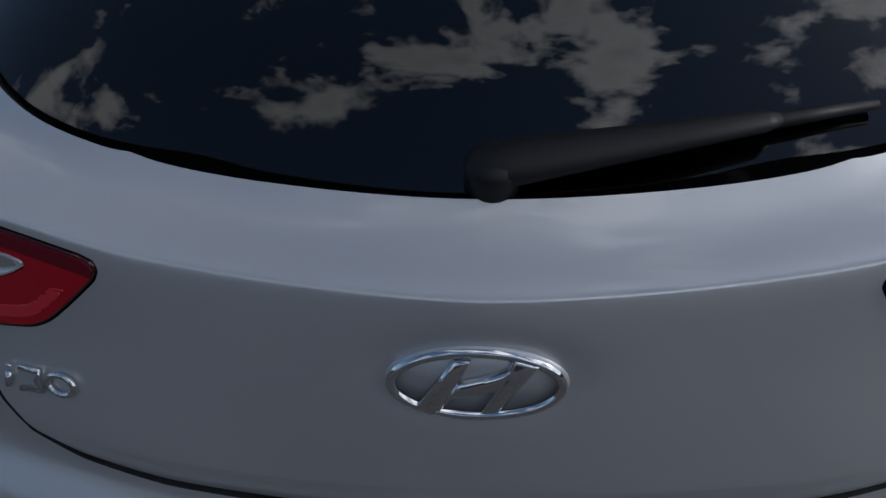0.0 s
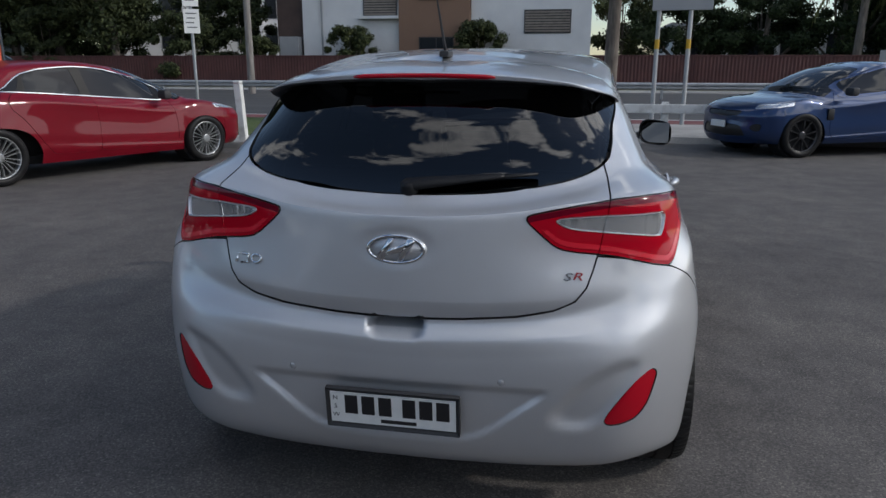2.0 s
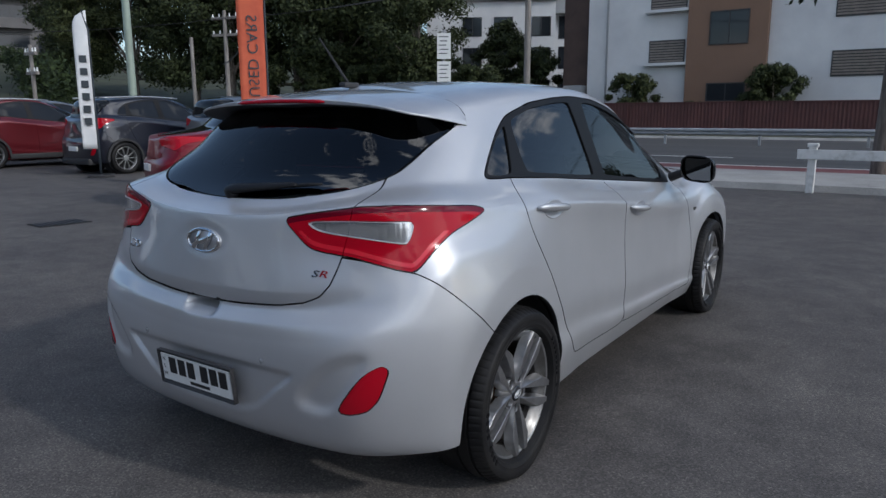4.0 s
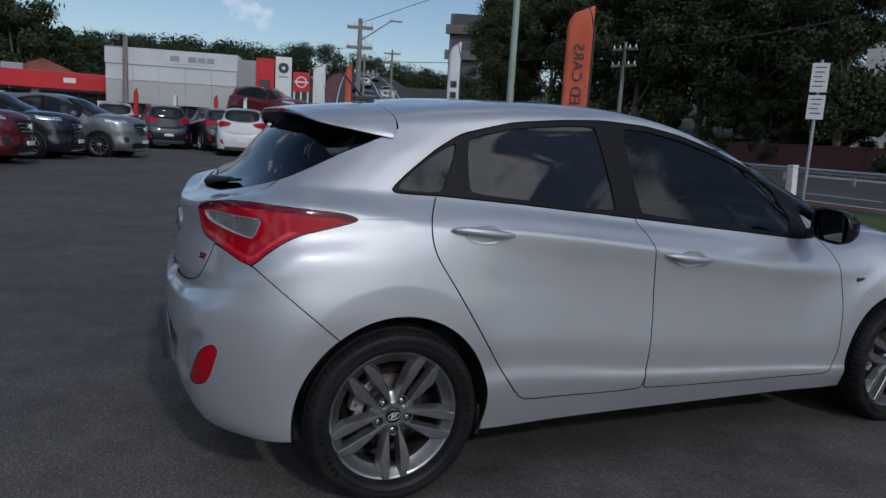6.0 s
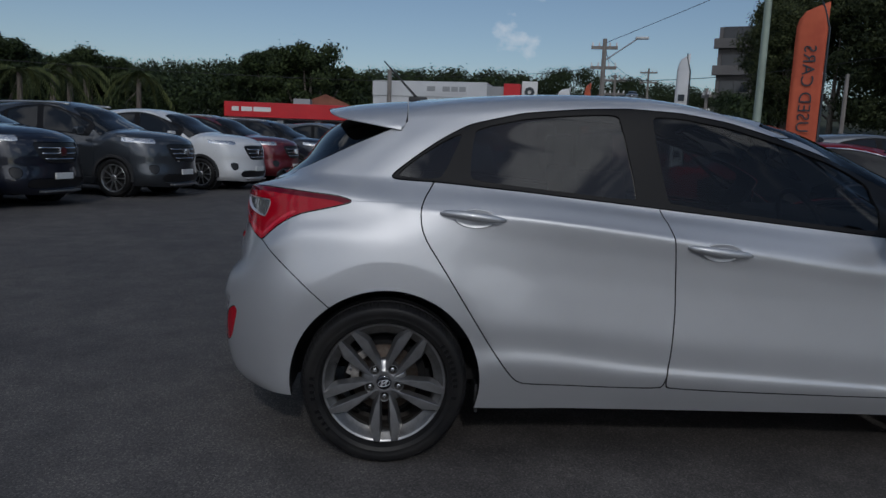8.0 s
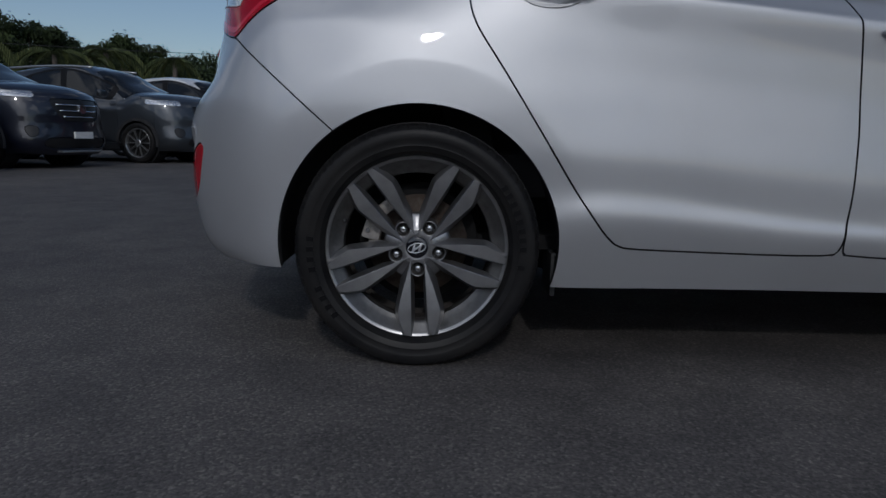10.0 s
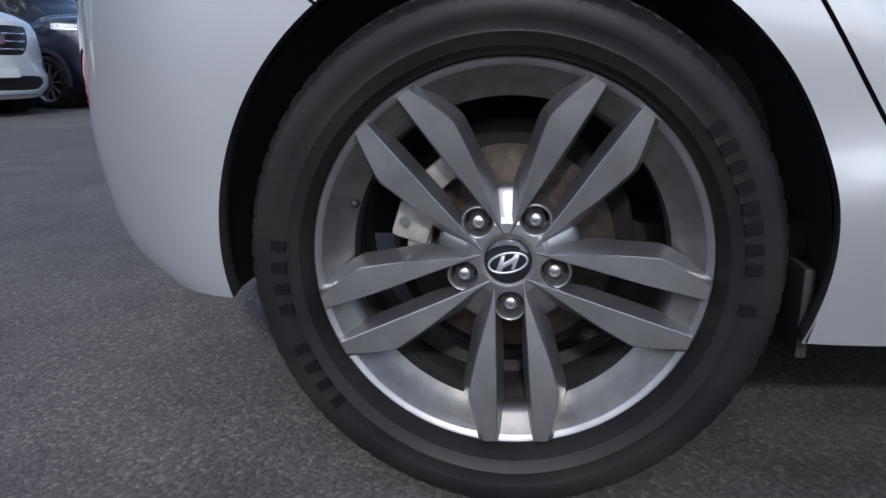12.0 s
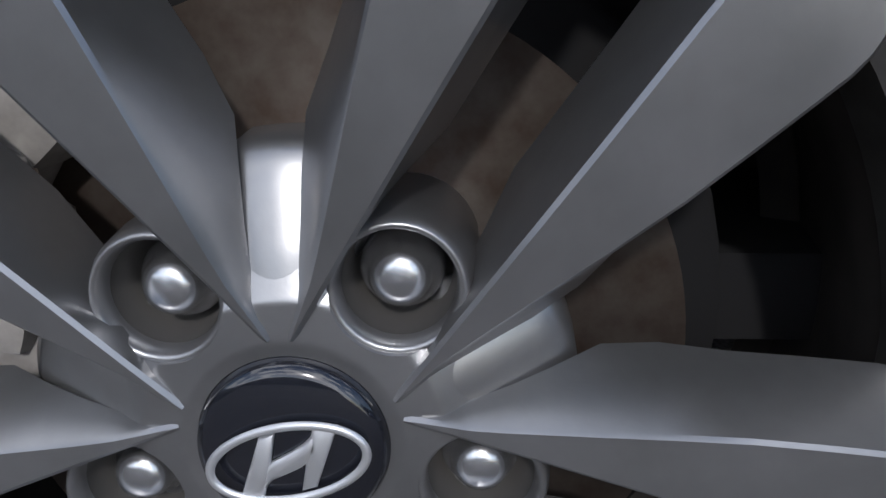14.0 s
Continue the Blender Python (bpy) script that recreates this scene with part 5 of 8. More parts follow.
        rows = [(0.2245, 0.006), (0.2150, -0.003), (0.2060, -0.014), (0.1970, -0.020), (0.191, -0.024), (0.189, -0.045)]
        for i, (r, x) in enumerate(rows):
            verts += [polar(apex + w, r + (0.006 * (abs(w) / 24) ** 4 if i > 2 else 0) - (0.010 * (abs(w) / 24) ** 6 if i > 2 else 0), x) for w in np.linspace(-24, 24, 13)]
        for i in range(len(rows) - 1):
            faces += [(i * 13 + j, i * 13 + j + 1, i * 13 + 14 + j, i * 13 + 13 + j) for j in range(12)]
        flat_part("rim_shelf", verts, faces, RIM_SHADE_DUST, wheel, "", 50)
    # hub plate with five nut pockets
    def hub_height(r, a):
        return np.interp(r, [0.029, 0.033, 0.045, 0.055, 0.064, 0.070], [-0.003, -0.0022, -0.0030, -0.008, -0.016, -0.024])

    plate_sheet = polar_sheet(0.0285, 0.070, 40, 240, hub_height)
    for k in range(5):
        cy, cz = polar(54 + 72 * k, 0.0572, 0)[1:]
        _, plate_sheet = plate_sheet.cut(np.hypot(plate_sheet.y - cy, plate_sheet.z - cz) - 0.0190)
    face = np.cross(plate_sheet.v[plate_sheet.f[:, 1], :3] - plate_sheet.v[plate_sheet.f[:, 0], :3], plate_sheet.v[plate_sheet.f[:, 2], :3] - plate_sheet.v[plate_sheet.f[:, 0], :3])
    nn = np.zeros((len(plate_sheet.v), 3))
    for i in range(3):
        np.add.at(nn, plate_sheet.f[:, i], face)
    plate_sheet.v[:, 3:6] = nn / np.maximum(np.linalg.norm(nn, axis=1, keepdims=True), 1e-12)
    hang("hub_plate", plate_sheet.mesh("hub_plate", 0.028), ALLOY, wheel)
    for k in range(5):
        c = polar(54 + 72 * k, 0.0572, 0)
        at = Matrix.Translation((0, c[1], c[2]))
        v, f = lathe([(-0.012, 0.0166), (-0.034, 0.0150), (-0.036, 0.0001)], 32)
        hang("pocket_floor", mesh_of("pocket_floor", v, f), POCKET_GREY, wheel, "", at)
        v, f = lathe([(-0.050, 0.0235), (-0.020, 0.0222), (-0.0085, 0.0208), (-0.0050, 0.0194), (-0.0046, 0.0184), (-0.0056, 0.0174), (-0.0120, 0.0166), (-0.013, 0.0167)], 32)
        hang("nut_pocket", mesh_of("nut_pocket", v, f), ALLOY, wheel, "", at)
        v, f = lathe([(-0.0110, 0.0001), (-0.0114, 0.0045), (-0.0128, 0.0075), (-0.0155, 0.0090), (-0.020, 0.0094), (-0.0212, 0.0115), (-0.024, 0.0128), (-0.033, 0.0132)], 24)
        hang("wheel_nut", mesh_of("wheel_nut", v, f), NUT_STEEL, wheel, "chrome wheel nut", at)
    v, f = lathe([(0.0032, 0.0001), (0.0030, 0.014), (0.0020, 0.0245), (0.0004, 0.0275), (-0.004, 0.0285)], 64)
    cap = hang("hub_cap", mesh_of("hub_cap", v, f), CAP, wheel, "gloss black centre cap")
    tilt = Matrix(((0, 0, 1, 0.0034), (1, 0, 0, 0), (0, 1, 0, -0.001), (0, 0, 0, 1))) @ Euler((0, 0, radians(9))).to_matrix().to_4x4()
    hang("cap_emblem", badge_mesh("cap_emblem", 0.046, 0.0235), SATIN, cap, "silver oval emblem", tilt)
    v, f = lathe([(-0.03, 0.026), (-0.03, 0.0285), (-0.0035, 0.0292), (-0.003, 0.0305)], 64)
    hang("cap_seat", mesh_of("cap_seat", v, f), PLASTIC, wheel)
    # brake disc, hat and caliper behind
    v, f = lathe([(-0.068, 0.068), (-0.068, 0.070), (-0.060, 0.0705), (-0.060, 0.072), (-0.064, 0.0725), (-0.064, 0.131), (-0.074, 0.131)], 96)
    hang("brake_disc", mesh_of("brake_disc", v, f), DISC_STEEL, wheel, "worn steel brake disc")
    v, f = lathe([(-0.036, 0.0001), (-0.036, 0.062), (-0.040, 0.0695), (-0.068, 0.0705)], 64)
    hang("disc_hat", mesh_of("disc_hat", v, f), RUST, wheel, "rusty disc hub")
    caliper = None
    for a, r, sx, sr, sa in ((159, 0.124, 0.044, 0.024, 0.034), (170, 0.114, 0.030, 0.015, 0.018), (143, 0.127, 0.036, 0.012, 0.020), (129, 0.128, 0.044, 0.016, 0.020), (120, 0.122, 0.030, 0.012, 0.014)):
        q = polar(a, r, -0.062)
        piece = box(bmesh.new(), (-sx / 2, -sr, -sa / 2 - 0.01), (sx / 2, sr, sa / 2 + 0.01), 0.007, Matrix.Translation(q) @ Euler((radians(a - 0), 0, 0)).to_matrix().to_4x4())
        if caliper is None:
            caliper = part("brake_caliper", piece, CALIPER, wheel, "dull cast brake caliper", True)
        else:
            part("caliper_lug", piece, CALIPER, caliper, "", True)
    for a, r, x, d, rad, n in ((139, 0.120, -0.045, 0.012, 0.0075, 6), (160, 0.135, -0.036, 0.006, 0.006, 16)):
        q = polar(a, r, x)
        part("caliper_bolt", rod(bmesh.new(), q, (q[0] + d, q[1], q[2]), rad, rad, n), CHROME, wheel, "", True)
    v, f = lathe([(-0.10, 0.05), (-0.10, 0.155), (-0.115, 0.16)], 48)
    hang("dust_shield", mesh_of("dust_shield", v, f), DARK, wheel, "dark splash shield")
    v, f = lathe([(-0.013, 0.0001), (-0.013, 0.0035), (-0.018, 0.005), (-0.034, 0.0055)], 12)
    c = polar(158, 0.197, 0)
    hang("valve", mesh_of("valve", v, f), PLASTIC, wheel, "black tyre valve", Matrix.Translation((0.004, c[1], c[2])))
    return wheel


TURN = 3


def turned(x, y, z, side):
    return Matrix.Translation((x * side, y, z)) @ (Matrix.Identity(4) if side > 0 else Euler((0, 0, math.pi)).to_matrix().to_4x4())


wheel_rr = build_wheel(CAR, turned(0.855, 0, 0.317, 1) @ Euler((radians(TURN), 0, 0)).to_matrix().to_4x4())


def repeat_part(ob, parent, m):
    """A copy of a part and what it carries, under parent."""
    twin = ob.copy()
    scene.collection.objects.link(twin)
    twin.parent, twin.matrix_basis = parent, m
    for child in ob.children:
        repeat_part(child, twin, child.matrix_basis)
    return twin


for y, side, angle in ((2.65, 1, 31), (0, -1, 17), (2.65, -1, 0)):
    twin = repeat_part(wheel_rr, CAR, turned(0.855, y, 0.317, side) @ Euler((radians(angle), 0, 0)).to_matrix().to_4x4())
    for piece in twin.children:
        if piece.name.startswith("tyre") and "bar" not in piece.name:
            piece.matrix_basis = Euler((radians(-angle), 0, 0)).to_matrix().to_4x4()


# ---- ground, road and land ----
ASPHALT = Mat("yard_asphalt", (0.06, 0.06, 0.062), 0.88, 0.0, Specular_IOR_Level=0.35)
grit = ASPHALT.noise(115, 4, 0.7)
stone = ASPHALT.noise(90, 2, 0.5)
blot = ASPHALT.noise(0.55, 6, 0.6)
patchy = ASPHALT.noise(3.5, 5, 0.65)
base = ASPHALT.ramp(blot, [(0.30, (0.068, 0.065, 0.066)), (0.55, (0.093, 0.089, 0.087)), (0.80, (0.118, 0.111, 0.106))])
base = ASPHALT.mix(0.7, base, ASPHALT.ramp(patchy, [(0.30, (0.55, 0.55, 0.56)), (0.65, (1.1, 1.08, 1.06))]), "MULTIPLY")
base = ASPHALT.mix(1.0, base, ASPHALT.ramp(grit, [(0.36, (0.68, 0.68, 0.69)), (0.52, (1.0, 1.0, 1.0)), (0.68, (1.4, 1.38, 1.36))]), "MULTIPLY")
cells = ASPHALT.n.new("ShaderNodeTexVoronoi")
cells.inputs["Scale"].default_value = 150
ASPHALT.l.new(ASPHALT.place(), cells.inputs["Vector"])
hue = ASPHALT.n.new("ShaderNodeSeparateColor")
ASPHALT.l.new(cells.outputs["Color"], hue.inputs[0])
base = ASPHALT.mix(1.0, base, ASPHALT.ramp(hue.outputs[0], [(0.0, (0.68, 0.68, 0.69)), (0.6, (0.96, 0.95, 0.94)), (0.85, (1.18, 1.16, 1.13)), (1.0, (1.6, 1.56, 1.51))]), "MULTIPLY")
# a ragged darkening painted into the asphalt beside the parked car, paler beyond
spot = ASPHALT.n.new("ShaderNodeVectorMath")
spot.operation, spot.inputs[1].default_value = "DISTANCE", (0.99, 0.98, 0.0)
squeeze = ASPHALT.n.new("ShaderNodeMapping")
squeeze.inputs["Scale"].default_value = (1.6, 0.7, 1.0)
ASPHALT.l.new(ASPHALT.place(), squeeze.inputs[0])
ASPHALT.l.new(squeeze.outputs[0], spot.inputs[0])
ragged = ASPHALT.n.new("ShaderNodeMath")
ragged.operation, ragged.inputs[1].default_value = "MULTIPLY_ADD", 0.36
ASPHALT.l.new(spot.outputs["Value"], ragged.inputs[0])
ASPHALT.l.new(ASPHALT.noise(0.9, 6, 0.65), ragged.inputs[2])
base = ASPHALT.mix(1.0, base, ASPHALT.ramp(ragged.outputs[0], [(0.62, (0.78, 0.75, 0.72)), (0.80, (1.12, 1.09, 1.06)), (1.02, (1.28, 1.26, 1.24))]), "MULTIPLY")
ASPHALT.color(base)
ASPHALT.bump(ASPHALT.mix(0.5, cells.outputs["Distance"], stone), 0.55, -0.005)
ROAD = Mat("road_asphalt", (0.055, 0.055, 0.057), 0.85)
ROAD.color(ROAD.mix(1.0, ROAD.ramp(ROAD.noise(0.3, 5, 0.6, (0.15, 1.4, 1)), [(0.3, (0.042, 0.042, 0.044)), (0.7, (0.075, 0.074, 0.073))]), ROAD.ramp(ROAD.noise(60, 2), [(0.3, (0.7, 0.7, 0.7)), (0.7, (1.2, 1.2, 1.2))]), "MULTIPLY"))
RED_LANE = Mat("red_bus_lane", (0.16, 0.045, 0.045), 0.85)
RED_LANE.vary((0.16, 0.05, 0.05), 0.25, 0.6)
CONCRETE = Mat("concrete_footpath", (0.34, 0.33, 0.31), 0.9)
CONCRETE.color(CONCRETE.mix(1.0, CONCRETE.ramp(CONCRETE.noise(0.8, 6), [(0.3, (0.25, 0.245, 0.235)), (0.7, (0.40, 0.39, 0.37))]), CONCRETE.ramp(CONCRETE.noise(40, 3), [(0.3, (0.85, 0.85, 0.85)), (0.7, (1.1, 1.1, 1.1))]), "MULTIPLY"))
GRASS = Mat("grass", (0.06, 0.10, 0.02), 0.9)
GRASS.color(GRASS.mix(1.0, GRASS.ramp(GRASS.noise(1.2, 5), [(0.3, (0.045, 0.085, 0.015)), (0.7, (0.10, 0.13, 0.03))]), GRASS.ramp(GRASS.noise(50, 3), [(0.3, (0.6, 0.6, 0.6)), (0.7, (1.3, 1.3, 1.2))]), "MULTIPLY"))
GRASS.bump(GRASS.noise(60, 4), 0.8, 0.05)
SCRUB = Mat("scrub_ground", (0.05, 0.055, 0.03), 0.95)
SCRUB.vary((0.05, 0.055, 0.03), 0.4, 0.3)
WHITE_LINE = Mat("road_marking", (0.62, 0.62, 0.60), 0.7).m

STRIPS = [(-2500, 0, ASPHALT), (11.2, 0, ASPHALT), (11.25, 0.11, CONCRETE), (14.3, 0.11, CONCRETE), (14.5, 0.10, CONCRETE), (14.52, -0.03, ROAD), (14.9, -0.03, RED_LANE), (17.6, -0.03, ROAD), (38.5, -0.03, CONCRETE), (38.6, 0.10, SCRUB), (2500, 0.10, SCRUB)]
bm = bmesh.new()
mats = [ASPHALT, CONCRETE, ROAD, RED_LANE, SCRUB]
xs = (-2500, -12.5, -3.6, 2500)
rows = [[bm.verts.new((x, y, z)) for x in xs] for y, z, _ in STRIPS]
for i in range(len(STRIPS) - 1):
    which = mats.index(STRIPS[i + 1][2] if i < 2 else STRIPS[i][2]) if i != 0 else 0
    for j in range(3):
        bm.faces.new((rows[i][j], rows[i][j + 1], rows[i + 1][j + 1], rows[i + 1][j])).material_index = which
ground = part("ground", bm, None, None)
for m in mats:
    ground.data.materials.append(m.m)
tagged(ground, "grey asphalt yard, pale footpath, red bus lane and road", "ground", kind="structure")


def slab(name, lo, hi, material, label, category="", bevel=0.01, kind="structure"):
    ob = part(name, box(bmesh.new(), lo, hi, bevel), material, None)
    return tagged(ob, label, category or name.replace("_", " "), kind=kind)


slab("grass_verge", (-13.0, 10.0, 0.05), (-3.9, 14.2, 0.135), GRASS.m, "strip of short green grass beside the footpath", "grass", 0.02)
slab("kerb", (-13.2, 8.80, -0.1), (-3.6, 9.98, 0.12), CONCRETE.m, "pale concrete kerb and apron at the yard's edge", "kerb", 0.03)
slab("kerb", (1.2, 11.5, -0.1), (40, 12.1, 0.12), CONCRETE.m, "pale concrete kerb at the yard's edge", "kerb", 0.03)
for x0 in range(-60, 30, 9):
    slab("lane_marking", (x0, 21.0, -0.028), (x0 + 3, 21.12, -0.018), WHITE_LINE, "white dashed lane line on the road", "lane marking", 0)
slab("edge_line", (-60, 17.55, -0.028), (40, 17.67, -0.018), WHITE_LINE, "white line beside the red lane", "edge line", 0)


def rise(x, y):
    """Height of the land that climbs beyond the yard."""
    r = np.hypot(x - 3, y)
    return np.interp(r, [48, 60, 90, 130, 220, 400], [-0.05, 0.6, 4.0, 9.0, 15.0, 20.0])


n_a, n_r = 60, 26
aa, rr = np.meshgrid(np.radians(np.linspace(40, 150, n_a)), np.geomspace(47, 400, n_r))
hx, hy = 3 - rr * np.sin(aa), rr * np.cos(aa)
hz = rise(hx, hy) + np.vectorize(lambda a, b: noise.noise((a * 0.02, b * 0.02, 0)))(hx, hy) * np.clip((rr - 60) / 40, 0, 1) * 1.2
v = np.stack([hx, hy, hz], 2).reshape(-1, 3)
f = [(i * n_a + j, i * n_a + j + 1, (i + 1) * n_a + j + 1, (i + 1) * n_a + j) for i in range(n_r - 1) for j in range(n_a - 1)]
hill = hang("hillside", mesh_of("hillside", v, [q[::-1] for q in f]), SCRUB.m, None)
tagged(hill, "wooded hillside rising beyond the dealerships", "hill", kind="structure")
# the main road climbing away
verts, faces, marks = [], [], []
for k, t in enumerate(np.linspace(0, 1, 40)):
    r = 40 + 120 * t
    az0, az1 = radians(78.5 - 3.8 * t), radians(66.5 + 6.2 * t)
    for az in (az0, az1):
        x, y = 3 - r * math.sin(az), r * math.cos(az)
        verts.append((x, y, float(np.interp(r, [40, 48, 60, 90, 130, 170], [0.0, 0.35, 1.6, 5.2, 10.4, 15.5])) + 0.06))
    if k:
        faces.append((2 * k - 2, 2 * k - 1, 2 * k + 1, 2 * k))
verts_road = list(verts)
tagged(hang("climbing_road", mesh_of("climbing_road", verts, faces), ROAD.m, None), "grey main road climbing the hill", "road", kind="structure")

def road_ribbon(name, lo, hi, material, label, lift=0.03):
    """A strip along the climbing road, between two shares of its width."""
    base, v = [Vector(p) for p in verts_road], []
    for k in range(0, len(base), 2):
        for share in (lo, hi):
            v.append(base[k].lerp(base[k + 1], share) + Vector((0, 0, lift)))
    f = [(2 * k - 2, 2 * k - 1, 2 * k + 1, 2 * k) for k in range(1, len(v) // 2)]
    tagged(hang(name, mesh_of(name, v, f), material, None), label, name.replace("_", " "), kind="structure")


road_ribbon("bus_lane", 0.03, 0.17, RED_LANE.m, "red bus lane on the climbing road")
for share in (0.19, 0.40, 0.60, 0.80):
    road_ribbon("road_line", share, share + 0.012, WHITE_LINE, "white line on the climbing road", 0.05)

# plain walls added where the camera never looks, to darken what the cars reflect
CLOSING = Mat("dark_boundary_wall", (0.10, 0.095, 0.09), 0.9)
CLOSING.vary((0.10, 0.095, 0.09), 0.25, 0.4)
slab("wall_south", (-14, -30.4, -0.1), (40, -30.0, 7.5), CLOSING.m, "plain dark wall closing the yard", "wall", 0.02)
slab("wall_east", (40, -30.4, -0.1), (40.4, 11.0, 6.0), CLOSING.m, "plain dark wall closing the yard", "wall", 0.02)

# ---- fences, rails, posts ----
FENCE = Mat("red_brown_fence_steel", (0.085, 0.028, 0.025), 0.6)
FENCE.vary((0.085, 0.028, 0.025), 0.18, 0.8)
for k in range(16):
    x0 = -84 + 7.0 * k
    fence = empty("boundary_fence", pose(x0, 42, 0.1), "dark red-brown steel boundary fence beyond the road", "fence", "boundary fence panels")
    bm = bmesh.new()
    v, f = [], []
    for i in range(71):
        v += [(i * 0.1, 0.02 if i % 2 else -0.02, z) for z in (0, 1.85)]
        if i:
            f.append((2 * i - 2, 2 * i, 2 * i + 1, 2 * i - 1))
    bm.free()
    hang("fence_sheet", mesh_of("fence_sheet", v, f, smooth=False), FENCE.m, fence)
    part("fence_rail", box(bmesh.new(), (0, -0.05, 1.83), (7.0, 0.05, 1.92), 0.01), FENCE.m, fence)
    part("fence_post", box(bmesh.new(), (-0.05, -0.06, 0), (0.05, 0.06, 1.95), 0.01), FENCE.m, fence)

GALV = Mat("galvanised_steel", (0.42, 0.43, 0.44), 0.5, 0.6)
GALV.vary((0.40, 0.41, 0.42), 0.15, 3)
for y0, x_from, n in ((30.5, -60, 22),):
    guard = empty("guard_rail", pose(x_from, y0, -0.03), "grey steel guard rail along the middle of the road", "guard rail")
    v, f = [], []
    for x in (0, n * 4.0):
        v += [(x, dy, z) for dy, z in ((0, 0.42), (-0.07, 0.47), (-0.07, 0.53), (0, 0.57), (-0.07, 0.61), (-0.07, 0.67), (0, 0.72))]
    f = [(i, i + 1, i + 8, i + 7) for i in range(6)]
    hang("rail_beam", mesh_of("rail_beam", v, f, smooth=False), GALV.m, guard)
    for i in range(n + 1):
        part("rail_post", box(bmesh.new(), (i * 4 - 0.05, 0.01, 0), (i * 4 + 0.05, 0.12, 0.70), 0.01), GALV.m, guard)

WHITE_WOOD = Mat("white_painted_timber", (0.66, 0.66, 0.64), 0.6)
WHITE_WOOD.color(WHITE_WOOD.ramp(WHITE_WOOD.noise(6, 6, 0.6), [(0.25, (0.42, 0.41, 0.38)), (0.5, (0.68, 0.68, 0.66)), (0.8, (0.74, 0.74, 0.72))]))
fence = empty("post_and_rail_fence", pose(0, 0, 0), "low white post-and-rail fence at the yard's edge", "fence")
for x in (0.42, 2.0, 3.6):
    part("post", box(bmesh.new(), (x - 0.06, 10.94, 0), (x + 0.06, 11.06, 0.76), 0.012), WHITE_WOOD.m, fence)
part("top_rail", box(bmesh.new(), (0.2, 10.90, 0.56), (3.9, 10.94, 0.72), 0.01), WHITE_WOOD.m, fence)
part("post_cap", box(bmesh.new(), (0.34, 10.92, 0.76), (0.50, 11.08, 0.82), 0.01), WHITE_WOOD.m, fence)
bollard = empty("timber_bollard", pose(-5.15, 8.92, 0.1, 0, -3, 0), "white painted timber post on the kerb", "bollard")
part("post_body", box(bmesh.new(), (-0.06, -0.06, 0), (0.06, 0.06, 0.98), 0.012), WHITE_WOOD.m, bollard)
part("post_top", box(bmesh.new(), (-0.065, -0.065, 0.98), (0.065, 0.065, 1.03), 0.02), WHITE_WOOD.m, bollard)

SIGN_WHITE = Mat("sign_white", (0.74, 0.75, 0.74), 0.45).m
SIGN_INK = Mat("sign_ink", (0.03, 0.04, 0.05), 0.5).m
sign = empty("street_sign", pose(-8.2, 12.9, 0.1), "grey pole with two white street signs", "sign")
part("pole", rod(bmesh.new(), (0, 0, 0), (0, 0, 3.25), 0.035, 0.035, 12), GALV.m, sign, "", True)
for z0, z1 in ((2.56, 3.18), (1.98, 2.50)):
    m = Euler((0, 0, radians(34))).to_matrix().to_4x4()
    plate_ = part("sign_plate", box(bmesh.new(), (-0.17, -0.055, z0), (0.17, -0.045, z1), 0.003, m), SIGN_WHITE, sign, "white sign plate with dark lines")
    for k in range(5):
        zz = z1 - 0.08 - k * 0.10
        if zz - 0.05 > z0:
            part("sign_bar", box(bmesh.new(), (-0.12 + 0.02 * (k % 2), -0.059, zz - 0.022), (0.11 - 0.03 * (k % 3), -0.055, zz), 0, m), SIGN_INK, plate_)

CONCRETE_POLE = Mat("weathered_timber_pole", (0.22, 0.20, 0.18), 0.9)
CONCRETE_POLE.color(CONCRETE_POLE.ramp(CONCRETE_POLE.noise(5, 5, 0.6, (4, 4, 0.3)), [(0.3, (0.14, 0.125, 0.11)), (0.7, (0.30, 0.28, 0.26))]))
GREEN_POLE = Mat("pale_green_steel_pole", (0.30, 0.36, 0.30), 0.5, 0.1)
GREEN_POLE.vary((0.30, 0.36, 0.30), 0.12, 2)
WIRE = Mat("black_cable", (0.02, 0.02, 0.022), 0.6).m


def power_pole(x, y, h, arm=0.0, r=0.17, turn=0, material=None, head=False, lean=0):
    p = empty("power_pole", pose(x, y, 0, 0, lean, turn), "tall timber power pole with cross-arms" if arm else "tall grey timber pole", "pole")
    material = material or CONCRETE_POLE.m
    part("shaft", rod(bmesh.new(), (0, 0, -0.2), (0, 0, h), r, r * 0.72, 14), material, p, "", True)
    if arm:
        for z in (h - 0.4, h - 1.3):
            part("cross_arm", box(bmesh.new(), (-arm, -0.07, z - 0.07), (arm, 0.07, z + 0.07), 0.01), material, p)
            for s in (-0.9, -0.4, 0.4, 0.9):
                part("insulator", rod(bmesh.new(), (s * arm, 0, z + 0.07), (s * arm, 0, z + 0.25), 0.05, 0.03, 8), SIGN_WHITE, p)
    if head:
        part("lamp_arm", rod(bmesh.new(), (0, 0, h - 1.0), (1.5, 0, h + 0.05), 0.035, 0.03, 8), GALV.m, p)
        part("lamp_head", box(bmesh.new(), (1.35, -0.10, h - 0.02), (1.95, 0.10, h + 0.10), 0.03), GALV.m, p, "grey street lamp head", True)
    return p


power_pole(-16.4, 33.0, 9.5, 1.1, 0.20, 0, lean=0)
power_pole(-29.9, 9.0, 6.3, 0.6, 0.14, 75, head=True)
